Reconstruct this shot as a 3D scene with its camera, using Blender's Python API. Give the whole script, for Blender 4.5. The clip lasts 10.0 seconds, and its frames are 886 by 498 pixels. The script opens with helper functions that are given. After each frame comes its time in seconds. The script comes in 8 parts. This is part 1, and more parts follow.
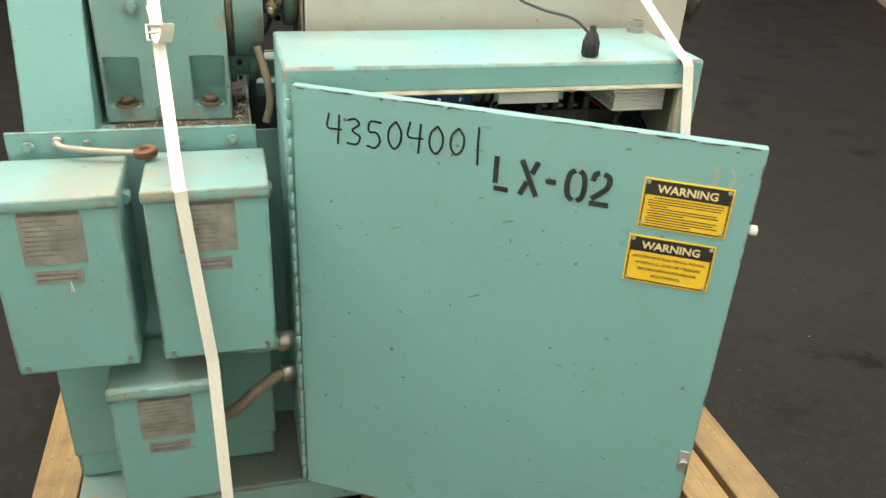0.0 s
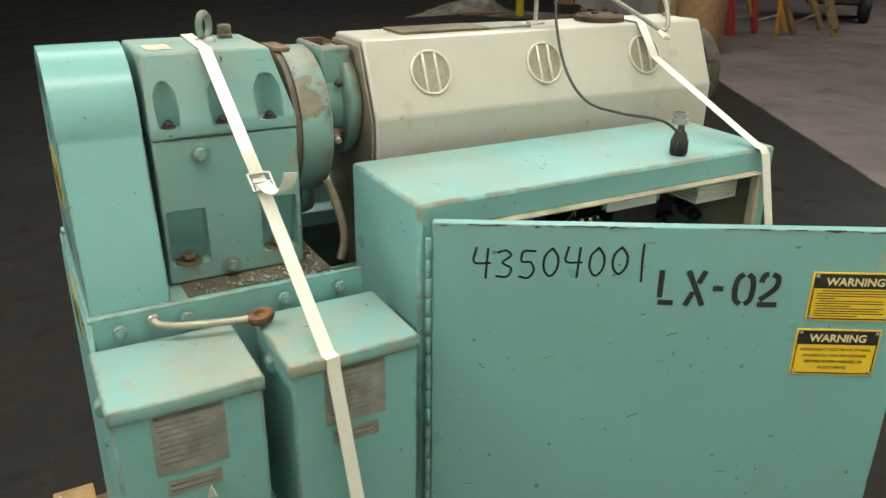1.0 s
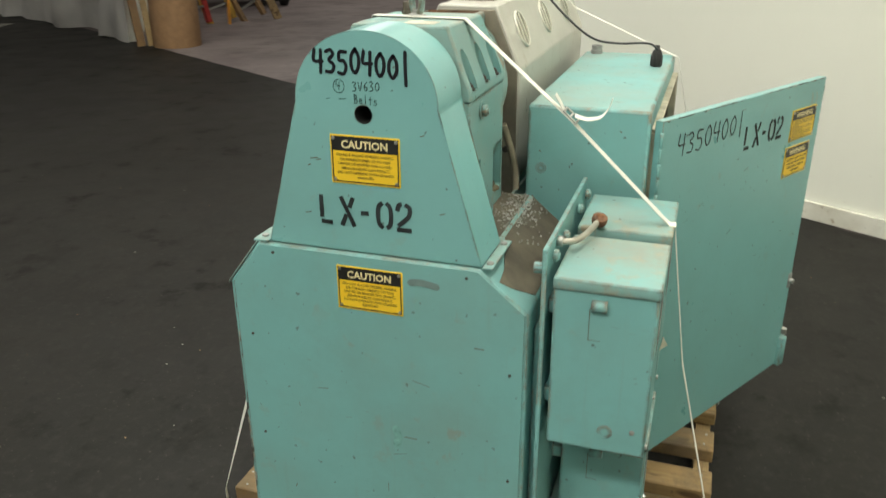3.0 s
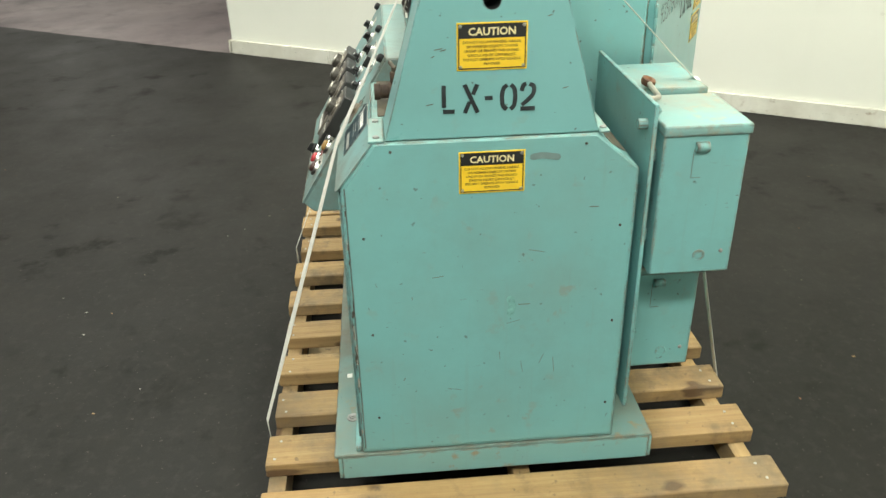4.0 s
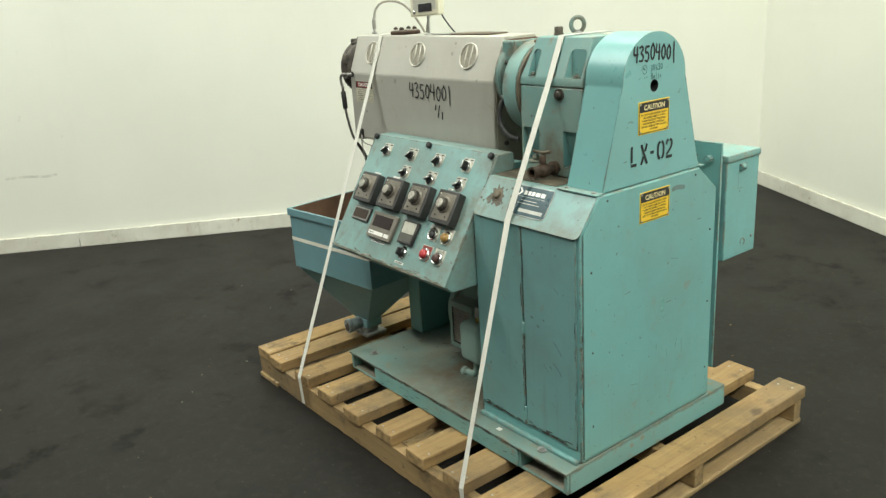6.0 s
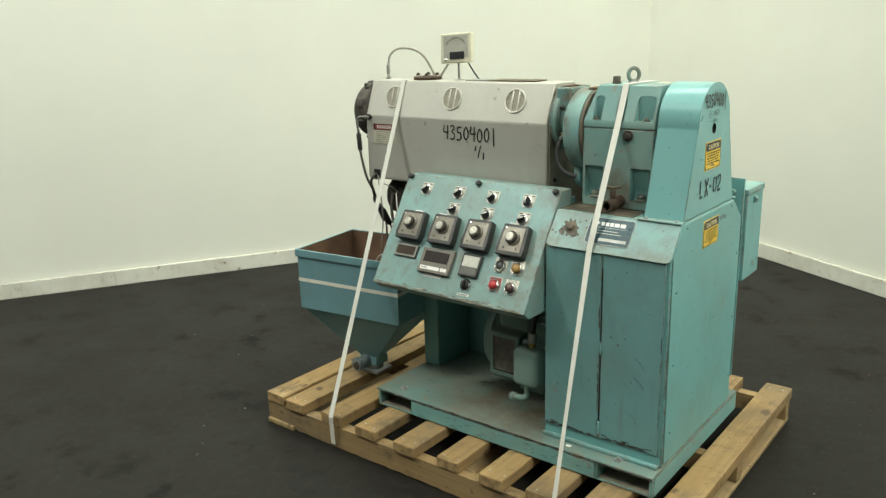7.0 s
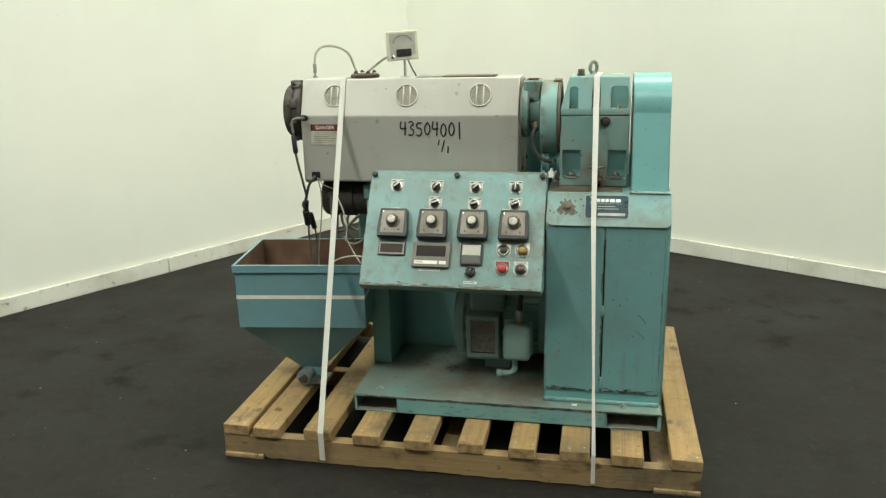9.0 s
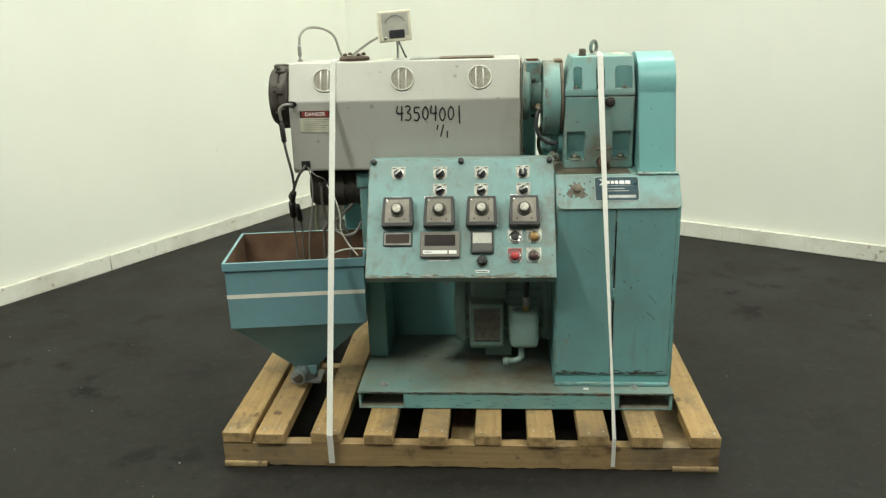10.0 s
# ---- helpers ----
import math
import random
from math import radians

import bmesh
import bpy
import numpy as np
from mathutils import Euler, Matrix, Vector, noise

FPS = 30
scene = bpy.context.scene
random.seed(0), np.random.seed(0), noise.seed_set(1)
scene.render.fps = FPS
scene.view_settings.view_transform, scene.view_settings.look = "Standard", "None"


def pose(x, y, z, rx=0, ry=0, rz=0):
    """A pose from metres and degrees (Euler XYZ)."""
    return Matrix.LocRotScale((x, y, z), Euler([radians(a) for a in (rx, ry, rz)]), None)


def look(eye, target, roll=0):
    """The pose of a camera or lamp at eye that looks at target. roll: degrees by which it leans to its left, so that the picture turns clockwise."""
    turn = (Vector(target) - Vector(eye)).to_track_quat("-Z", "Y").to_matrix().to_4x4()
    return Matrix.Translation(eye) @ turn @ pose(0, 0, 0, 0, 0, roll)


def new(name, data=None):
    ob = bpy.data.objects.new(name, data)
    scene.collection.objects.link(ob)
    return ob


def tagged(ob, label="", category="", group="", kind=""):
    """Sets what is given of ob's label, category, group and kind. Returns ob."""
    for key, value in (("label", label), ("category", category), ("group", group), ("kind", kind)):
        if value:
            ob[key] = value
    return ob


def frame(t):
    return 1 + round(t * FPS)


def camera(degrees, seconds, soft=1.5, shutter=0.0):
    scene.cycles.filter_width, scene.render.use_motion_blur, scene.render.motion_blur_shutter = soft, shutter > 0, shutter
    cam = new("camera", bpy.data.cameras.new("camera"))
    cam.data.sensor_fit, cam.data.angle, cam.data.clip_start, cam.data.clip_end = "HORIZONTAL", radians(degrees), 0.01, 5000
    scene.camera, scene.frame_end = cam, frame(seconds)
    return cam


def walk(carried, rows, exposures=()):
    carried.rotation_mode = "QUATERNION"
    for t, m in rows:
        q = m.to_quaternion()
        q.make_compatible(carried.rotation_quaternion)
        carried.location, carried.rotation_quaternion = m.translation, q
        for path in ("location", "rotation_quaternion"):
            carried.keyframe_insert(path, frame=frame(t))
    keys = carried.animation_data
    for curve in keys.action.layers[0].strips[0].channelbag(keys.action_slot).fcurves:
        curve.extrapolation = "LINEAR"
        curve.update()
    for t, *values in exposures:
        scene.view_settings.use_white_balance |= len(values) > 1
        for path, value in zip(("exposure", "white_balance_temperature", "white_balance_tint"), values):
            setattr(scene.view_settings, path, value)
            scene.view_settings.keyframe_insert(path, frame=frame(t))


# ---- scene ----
cam = camera(58.3, 10.0, 1.35, 0.2)
PATH = [
    (0, (0.082, -0.078, 1.366), (0.553, 1.621, 0.421), 3.1),
    (0.5, (-0.101, 0.038, 1.359), (0.562, 1.734, 0.532), 2.3),
    (1, (-0.313, 0.192, 1.394), (0.58, 1.81, 0.629), 0.7),
    (1.5, (-0.641, 0.31, 1.401), (0.553, 1.759, 0.711), 1.3),
    (2, (-0.858, 0.491, 1.371), (0.587, 1.717, 0.733), 0.8),
    (2.5, (-1.077, 0.731, 1.397), (0.54, 1.706, 0.736), -0.8),
    (3, (-1.351, 1.001, 1.368), (0.4, 1.591, 0.601), -0.4),
    (3.2, (-1.417, 1.096, 1.351), (0.352, 1.556, 0.538), -1.1),
    (4.3, (-1.593, 1.903, 1.342), (0.144, 1.563, 0.411), -1.1),
    (4.5, (-1.616, 2.038, 1.354), (0.109, 1.576, 0.454), -1.4),
    (5, (-1.563, 2.361, 1.33), (0.123, 1.617, 0.553), -2.3),
    (5.5, (-1.494, 2.691, 1.347), (0.121, 1.752, 0.632), -3.0),
    (5.7, (-1.515, 2.844, 1.323), (0.073, 1.826, 0.658), -3.3),
    (6.8, (-1.104, 3.521, 1.393), (0.152, 2.066, 0.84), -2.4),
    (7, (-1.035, 3.653, 1.368), (0.168, 2.144, 0.843), -1.6),
    (7.5, (-0.861, 3.933, 1.378), (0.162, 2.298, 0.848), -1.8),
    (8, (-0.598, 4.006, 1.379), (0.225, 2.273, 0.813), -1.9),
    (8.5, (-0.351, 4.09, 1.383), (0.276, 2.273, 0.833), -1.5),
    (9, (-0.065, 4.164, 1.39), (0.322, 2.28, 0.841), -1.4),
    (9.5, (0.164, 4.073, 1.4), (0.402, 2.176, 0.813), -1.6),
    (10, (0.269, 4.119, 1.405), (0.416, 2.219, 0.799), -1.7),
]
EXPOSURES = [(0, 0.42, 6600, 17), (0.5, 0.13, 6500, 10), (1.0, -0.12, 6500, 10), (1.5, -0.14, 6500, 10), (2.5, -0.26, 6450, 10), (3.2, 0.05, 6400, 9), (4.3, 0.43, 6250, 6), (5.7, 0.27, 6250, 5), (6.8, 0.03, 6250, 3), (9, 0.08, 6250, 3), (10, 0.14, 6250, 3)]
walk(cam, [(t, look(eye, target, roll)) for t, eye, target, roll in PATH], EXPOSURES)

# ---- light: unseen ceiling rows over corner and hall, some added as fill ----
def ceiling_lamp(x, y, z, sx, sy, watts, turn=0.0, colour=(1.0, 0.97, 0.86)):
    data = bpy.data.lights.new("ceiling_tubes", "AREA")
    data.shape, data.size, data.size_y, data.energy, data.color = "RECTANGLE", sx, sy, watts, colour
    ob = new("ceiling_tubes", data)
    ob.matrix_world = pose(x, y, z, 0, 0, turn)
    return ob


ceiling_lamp(0.6, 0.3, 4.9, 5.0, 0.5, 165, 0)
ceiling_lamp(0.3, 4.8, 4.9, 6.5, 0.5, 135, 0)
# added side fill, brightens the machine's end face and the walls
ceiling_lamp(-3.6, 1.6, 4.6, 0.5, 5.0, 430, 0)
# added along the east wall to brighten it
ceiling_lamp(3.2, 4.15, 4.9, 4.5, 0.5, 175, 59.6, (1.0, 0.98, 0.88))
# added hall fill for the sheeting and the far things
ceiling_lamp(5.0, 14.0, 4.9, 8.0, 0.5, 130, 0)
ceiling_lamp(13.0, 7.0, 4.9, 8.0, 0.5, 200, 30)

world = bpy.data.worlds.new("hall_air")
world.use_nodes = True
world.node_tree.nodes["Background"].inputs[0].default_value = (0.9, 0.95, 1.0, 1)
world.node_tree.nodes["Background"].inputs[1].default_value = 0.05
scene.world = world


# ---- materials ----
class Nodes:
    """A short way to write a node material."""

    def __init__(self, name, rough=0.5, metal=0.0):
        self.mat = bpy.data.materials.new(name)
        self.mat.use_nodes = True
        self.t = self.mat.node_tree
        self.bsdf = self.t.nodes["Principled BSDF"]
        self.bsdf.inputs["Roughness"].default_value = rough
        self.bsdf.inputs["Metallic"].default_value = metal
        self.geo = self.t.nodes.new("ShaderNodeNewGeometry")

    def link(self, a, b):
        self.t.links.new(a, b)

    def vec(self, scale=(1, 1, 1), shift=None):
        n = self.t.nodes.new("ShaderNodeMapping")
        n.inputs["Scale"].default_value = scale
        self.link(self.geo.outputs["Position"], n.inputs["Vector"])
        if shift is not None:
            self.link(shift, n.inputs["Location"])
        return n.outputs["Vector"]

    def noise(self, scale, detail=4.0, rough=0.55, vector=None, lo=0.35, hi=0.65):
        n = self.t.nodes.new("ShaderNodeTexNoise")
        n.inputs["Scale"].default_value, n.inputs["Detail"].default_value, n.inputs["Roughness"].default_value = scale, detail, rough
        self.link(vector if vector is not None else self.geo.outputs["Position"], n.inputs["Vector"])
        r = self.t.nodes.new("ShaderNodeMapRange")
        r.inputs["From Min"].default_value, r.inputs["From Max"].default_value = lo, hi
        self.link(n.outputs["Fac"], r.inputs["Value"])
        return r.outputs["Result"]

    def mult(self, a, b):
        n = self.t.nodes.new("ShaderNodeMath")
        n.operation = "MULTIPLY"
        for k, v in enumerate((a, b)):
            if isinstance(v, (int, float)):
                n.inputs[k].default_value = v
            else:
                self.link(v, n.inputs[k])
        return n.outputs[0]

    def mix(self, fac, a, b):
        n = self.t.nodes.new("ShaderNodeMix")
        n.data_type = "RGBA"
        for socket, v in ((n.inputs["Factor"], fac), (n.inputs["A"], a), (n.inputs["B"], b)):
            if isinstance(v, (int, float)):
                socket.default_value = v
            elif isinstance(v, tuple):
                socket.default_value = (*v, 1)
            else:
                self.link(v, socket)
        return n.outputs["Result"]

    def up(self, lo=0.6, hi=0.95):
        s = self.t.nodes.new("ShaderNodeSeparateXYZ")
        self.link(self.geo.outputs["Normal"], s.inputs[0])
        r = self.t.nodes.new("ShaderNodeMapRange")
        r.inputs["From Min"].default_value, r.inputs["From Max"].default_value = lo, hi
        self.link(s.outputs["Z"], r.inputs["Value"])
        return r.outputs["Result"]

    def flip(self, a):
        n = self.t.nodes.new("ShaderNodeMath")
        n.operation = "SUBTRACT"
        n.inputs[0].default_value = 1.0
        self.link(a, n.inputs[1])
        return n.outputs[0]

    def edge(self, radius):
        b = self.t.nodes.new("ShaderNodeBevel")
        b.samples = 3
        b.inputs["Radius"].default_value = radius
        d = self.t.nodes.new("ShaderNodeVectorMath")
        d.operation = "DOT_PRODUCT"
        self.link(b.outputs["Normal"], d.inputs[0])
        self.link(self.geo.outputs["True Normal"], d.inputs[1])
        r = self.t.nodes.new("ShaderNodeMapRange")
        r.inputs["From Min"].default_value, r.inputs["From Max"].default_value = 0.992, 0.93
        self.link(d.outputs["Value"], r.inputs["Value"])
        return r.outputs["Result"]

    def worn(self, lo=0.53, hi=0.6):
        r = self.t.nodes.new("ShaderNodeMapRange")
        r.inputs["From Min"].default_value, r.inputs["From Max"].default_value = lo, hi
        self.link(self.geo.outputs["Pointiness"], r.inputs["Value"])
        return r.outputs["Result"]

    def bump(self, height, strength=0.1, distance=0.002):
        n = self.t.nodes.new("ShaderNodeBump")
        n.inputs["Strength"].default_value, n.inputs["Distance"].default_value = strength, distance
        self.link(height, n.inputs["Height"])
        self.link(n.outputs["Normal"], self.bsdf.inputs["Normal"])

    def rough(self, fac, a, b):
        r = self.t.nodes.new("ShaderNodeMapRange")
        r.inputs["To Min"].default_value, r.inputs["To Max"].default_value = a, b
        self.link(fac, r.inputs["Value"])
        self.link(r.outputs["Result"], self.bsdf.inputs["Roughness"])

    def colour(self, c):
        if isinstance(c, tuple):
            self.bsdf.inputs["Base Color"].default_value = (*c, 1)
        else:
            self.link(c, self.bsdf.inputs["Base Color"])
        return self

    def random(self):
        return self.t.nodes.new("ShaderNodeObjectInfo").outputs["Random"]


def paint(name, base, dirt=0.35, dust=0.3, rough=0.42, chips=0.6, spots=0.3, flakes=0.0, flake=(8.5, 0.585, 0.600), flakecol=((0.125, 0.12, 0.085), (0.195, 0.188, 0.138)), pool=None, rub=0.0045, dirtcol=(0.20, 0.16, 0.11), dustcol=(0.275, 0.255, 0.195), smudge=0.25, smudgecol=(0.135, 0.145, 0.115), streak=0.60):
    """Old enamel: even colour, soft dirt, drips, rust spots, bare flaked patches and rubbed edges."""
    n = Nodes(name, rough)
    pale = tuple(min(1.0, v * 1.05 + 0.005) for v in base)
    deep = tuple(v * 0.95 for v in base)
    c = n.mix(n.noise(3.0, 5, lo=0.2, hi=0.8), deep, pale)
    c = n.mix(n.mult(n.noise(60.0, 3), 0.16), c, deep)
    # grey smudges of oily hands and wiped dirt
    smear = n.mult(n.noise(5.5, 9, 0.72, lo=0.42, hi=0.70), n.noise(1.7, 4, lo=0.34, hi=0.66))
    c = n.mix(n.mult(smear, smudge), c, smudgecol)
    flat = n.up()
    upright = n.flip(flat)
    # a soft film of dirt, and dust on what lies flat
    c = n.mix(n.mult(n.noise(4.0, 7, 0.6, lo=0.46, hi=0.80), dirt * 0.55), c, dirtcol)
    c = n.mix(n.mult(n.mult(flat, n.noise(6.0, 7, 0.65, lo=0.40, hi=0.72)), dust), c, dustcol)
    # drips
    drip = n.mult(n.noise(1.0, 5, 0.6, n.vec((40, 40, 2.2)), streak, streak + 0.20), dirt * 0.5)
    c = n.mix(n.mult(drip, upright), c, dirtcol)
    # brown rust spots in loose flocks
    spot = n.mult(n.noise(26.0, 5, 0.6, lo=0.585, hi=0.66), n.noise(5.5, 3, lo=0.50, hi=0.66))
    c = n.mix(n.mult(spot, spots), c, (0.26, 0.185, 0.10))
    if flakes:
        bare = n.mult(n.noise(flake[0], 6, 0.62, lo=flake[1], hi=flake[2]), flakes)
        c = n.mix(bare, c, n.mix(n.noise(30.0, 4), flakecol[0], flakecol[1]))
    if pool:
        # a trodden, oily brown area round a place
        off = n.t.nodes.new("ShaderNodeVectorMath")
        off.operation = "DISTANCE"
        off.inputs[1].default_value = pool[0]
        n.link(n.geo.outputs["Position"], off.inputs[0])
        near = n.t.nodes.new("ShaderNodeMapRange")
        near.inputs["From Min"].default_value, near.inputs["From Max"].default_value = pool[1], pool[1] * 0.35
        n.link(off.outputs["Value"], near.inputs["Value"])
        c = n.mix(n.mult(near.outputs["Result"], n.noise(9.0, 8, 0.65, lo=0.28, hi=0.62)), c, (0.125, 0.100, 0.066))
    # short rubbed marks
    mark = n.mult(n.noise(1.0, 4, 0.6, n.vec((30, 30, 110)), 0.68, 0.72), n.noise(2.4, 3, lo=0.48, hi=0.6))
    c = n.mix(n.mult(mark, chips * 0.45), c, (0.16, 0.15, 0.115))
    # fine chips, and edges rubbed down to brown primer
    speck = n.noise(85.0, 2, 0.4, lo=0.745, hi=0.755)
    c = n.mix(n.mult(speck, chips * 0.7), c, (0.07, 0.055, 0.04))
    edge = n.mult(n.edge(rub), n.noise(24.0, 6, 0.7, lo=0.42, hi=0.56))
    c = n.mix(n.mult(edge, chips), c, n.mix(n.noise(18.0, 3), (0.065, 0.052, 0.038), (0.235, 0.185, 0.125)))
    n.colour(c)
    n.rough(n.noise(11.0, 6, lo=0.15, hi=0.85), rough + 0.01, rough + 0.07)
    n.bump(n.noise(70.0, 3), 0.08, 0.0006)
    return n.mat


def plain(name, base, rough=0.5, metal=0.0, vary=0.15, scale=30.0, bump=0.08):
    n = Nodes(name, rough, metal)
    dark = tuple(v * (1 - vary) for v in base)
    light = tuple(min(1.0, v * (1 + vary)) for v in base)
    c = n.mix(n.noise(scale, 5), dark, light)
    c = n.mix(n.mult(n.noise(scale * 0.17, 3), 0.5), c, dark)
    n.colour(c)
    n.rough(n.noise(scale * 0.6, 4), max(0.03, rough - 0.08), min(1, rough + 0.1))
    n.bump(n.noise(scale * 5, 3), bump, 0.0005)
    return n.mat


TEAL = paint("teal_enamel", (0.176, 0.402, 0.395), dirt=0.42, dust=0.65, spots=0.38, chips=1.0, rub=0.0065)
TEAL_PANEL = paint("teal_enamel_panel", (0.178, 0.402, 0.393), dirt=0.42, dust=0.3, spots=0.38, chips=0.8, rub=0.0012, smudge=0.3)
TEAL_FRONT = paint("teal_enamel_handled", (0.168, 0.352, 0.350), dirt=0.7, dust=0.4, rough=0.45, spots=0.5, chips=1.0, rub=0.005, smudge=0.5, dirtcol=(0.15, 0.15, 0.115))
TEAL_DIRTY = paint("teal_enamel_greasy", (0.184, 0.380, 0.370), dirt=0.55, dust=0.65, rough=0.48, chips=1.0, spots=0.95, rub=0.006)
TEAL_CLEAN = paint("teal_enamel_even", (0.187, 0.408, 0.402), dirt=0.12, dust=0.15, rough=0.25, chips=0.9, spots=0.22, rub=0.0032, smudge=0.12)
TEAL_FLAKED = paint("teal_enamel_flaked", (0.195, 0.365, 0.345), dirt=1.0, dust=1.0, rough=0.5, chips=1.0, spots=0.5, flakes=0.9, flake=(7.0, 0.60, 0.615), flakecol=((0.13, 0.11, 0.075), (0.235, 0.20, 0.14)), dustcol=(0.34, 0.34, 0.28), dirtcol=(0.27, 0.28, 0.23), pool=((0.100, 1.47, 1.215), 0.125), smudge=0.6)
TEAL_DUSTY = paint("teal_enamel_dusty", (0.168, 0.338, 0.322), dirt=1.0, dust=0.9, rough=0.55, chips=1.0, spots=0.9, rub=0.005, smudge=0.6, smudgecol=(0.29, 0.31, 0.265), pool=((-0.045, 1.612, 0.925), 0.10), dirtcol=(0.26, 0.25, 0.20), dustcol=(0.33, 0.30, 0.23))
TEAL_LID = paint("teal_lid_enamel", (0.186, 0.385, 0.372), dirt=0.7, dust=0.8, rough=0.5, chips=1.0, spots=1.0, flakes=0.75, flake=(15.0, 0.545, 0.66), flakecol=((0.25, 0.195, 0.12), (0.34, 0.29, 0.19)), rub=0.006, smudge=0.5, smudgecol=(0.26, 0.25, 0.18))
THROAT = paint("greasy_throat_enamel", (0.145, 0.270, 0.252), dirt=1.1, dust=0.8, rough=0.45, chips=1.0, spots=0.25, flakes=0.8, flake=(7.0, 0.55, 0.62), flakecol=((0.085, 0.08, 0.06), (0.19, 0.18, 0.14)))
CONSOLE = paint("console_enamel", (0.192, 0.345, 0.336), streak=0.56, dirt=1.35, dust=0.4, rough=0.36, chips=1.0, spots=0.12, rub=0.006, dirtcol=(0.150, 0.140, 0.106), smudge=1.35, smudgecol=(0.165, 0.158, 0.122))
TEAL_DEEP = paint("teal_enamel_recess", (0.175, 0.37, 0.36), dirt=0.5, dust=0.6, rough=0.5, spots=0.6)
MOTOR = paint("grey_green_motor_paint", (0.225, 0.345, 0.312), dirt=0.8, dust=0.7, rough=0.55, chips=0.8, spots=0.5, dirtcol=(0.15, 0.13, 0.09))
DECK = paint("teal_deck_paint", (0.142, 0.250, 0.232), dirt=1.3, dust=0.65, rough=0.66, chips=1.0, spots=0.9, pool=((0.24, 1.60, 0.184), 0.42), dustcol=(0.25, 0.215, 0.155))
HOPPER_CONE = paint("hopper_cone_paint", (0.150, 0.315, 0.375), dirt=0.1, dust=0.2, rough=0.5, chips=0.5, spots=0.1)
HOPPER_BLUE = paint("hopper_teal", (0.165, 0.325, 0.362), dirt=0.3, dust=0.1, rough=0.4, chips=0.3, spots=0.15)


def steel_sheet():
    """Satin stainless sheet: faint brushing, wiped smudges, brown heat and grease stains."""
    n = Nodes("brushed_stainless", 0.42, 0.30)
    fine = n.noise(1.0, 6, 0.7, n.vec((9, 9, 420)), 0.2, 0.8)
    c = n.mix(fine, (0.495, 0.485, 0.435), (0.525, 0.515, 0.46))
    c = n.mix(n.mult(n.noise(3.2, 9, 0.7, lo=0.40, hi=0.72), 0.55), c, (0.41, 0.39, 0.335))
    c = n.mix(n.mult(n.noise(1.0, 6, 0.6, n.vec((11, 11, 2.4)), 0.54, 0.80), 0.35), c, (0.35, 0.32, 0.25))
    c = n.mix(n.mult(n.noise(9.0, 7, 0.7, lo=0.60, hi=0.72), 0.5), c, (0.33, 0.28, 0.19))
    c = n.mix(n.mult(n.noise(34.0, 3, 0.5, lo=0.70, hi=0.74), 0.5), c, (0.20, 0.17, 0.13))
    n.colour(c)
    n.rough(n.noise(7.0, 6, lo=0.2, hi=0.8), 0.36, 0.56)
    n.bump(n.noise(6.0, 2), 0.12, 0.004)
    return n.mat


STEEL = steel_sheet()
CHROME = plain("bright_metal", (0.72, 0.72, 0.70), 0.22, 1.0, 0.08)
ZINC = plain("dull_zinc", (0.46, 0.46, 0.43), 0.45, 0.9, 0.2)
GREYMETAL = plain("grey_metal_plate", (0.33, 0.33, 0.31), 0.5, 0.4, 0.2)
DARKIRON = plain("oily_dark_iron", (0.062, 0.052, 0.042), 0.62, 0.12, 0.5, 25)
RUST = plain("rusted_iron", (0.17, 0.083, 0.043), 0.85, 0.1, 0.5, 40, 0.5)
DARKRUST = plain("dark_rusted_iron", (0.085, 0.055, 0.036), 0.75, 0.2, 0.5, 40, 0.4)
RUSTPLATE = plain("rust_stained_plate", (0.215, 0.15, 0.095), 0.8, 0.1, 0.35, 22, 0.3)
GRIME = plain("oily_grime", (0.115, 0.095, 0.065), 0.6, 0.0, 0.4, 20, 0.3)
BLACK = plain("black_plastic_and_dark_holes", (0.018, 0.018, 0.018), 0.45, 0.0, 0.25)
RUBBER = plain("black_rubber", (0.022, 0.021, 0.021), 0.65, 0.0, 0.3)
INK = plain("black_marker_ink", (0.012, 0.013, 0.018), 0.4, 0.0, 0.2)
STENCIL = plain("black_stencil_paint", (0.022, 0.03, 0.032), 0.6, 0.0, 0.5, 45)
PENCIL = plain("faded_marker", (0.03, 0.065, 0.06), 0.6, 0.0, 0.4, 60)
YELLOW = plain("sign_yellow", (0.82, 0.55, 0.03), 0.4, 0.0, 0.06)
SIGNBLACK = plain("sign_black", (0.02, 0.02, 0.019), 0.4, 0.0, 0.2)
SIGNCREAM = plain("sign_letters_cream", (0.80, 0.70, 0.38), 0.45, 0.0, 0.08)
SIGNRED = plain("sign_red", (0.24, 0.035, 0.032), 0.4, 0.0, 0.15)
WHITEPRINT = plain("white_print", (0.78, 0.77, 0.72), 0.5, 0.0, 0.06)
NAVY = plain("dark_blue_plate", (0.018, 0.05, 0.062), 0.35, 0.2, 0.2)
FOIL = plain("worn_foil_label", (0.265, 0.27, 0.245), 0.5, 0.2, 0.25, 35)
FOILINK = plain("faded_label_print", (0.13, 0.128, 0.115), 0.6, 0.0, 0.3)
STRAPW = plain("white_strap_weave", (0.72, 0.71, 0.64), 0.55, 0.0, 0.06, 200, 0.4)
TAPE = plain("white_tape", (0.82, 0.80, 0.70), 0.4, 0.0, 0.06)
IVORY = plain("ivory_plastic", (0.70, 0.67, 0.52), 0.4, 0.0, 0.08)
CABLEGREY = plain("grey_cable_sheath", (0.26, 0.25, 0.22), 0.5, 0.0, 0.15)
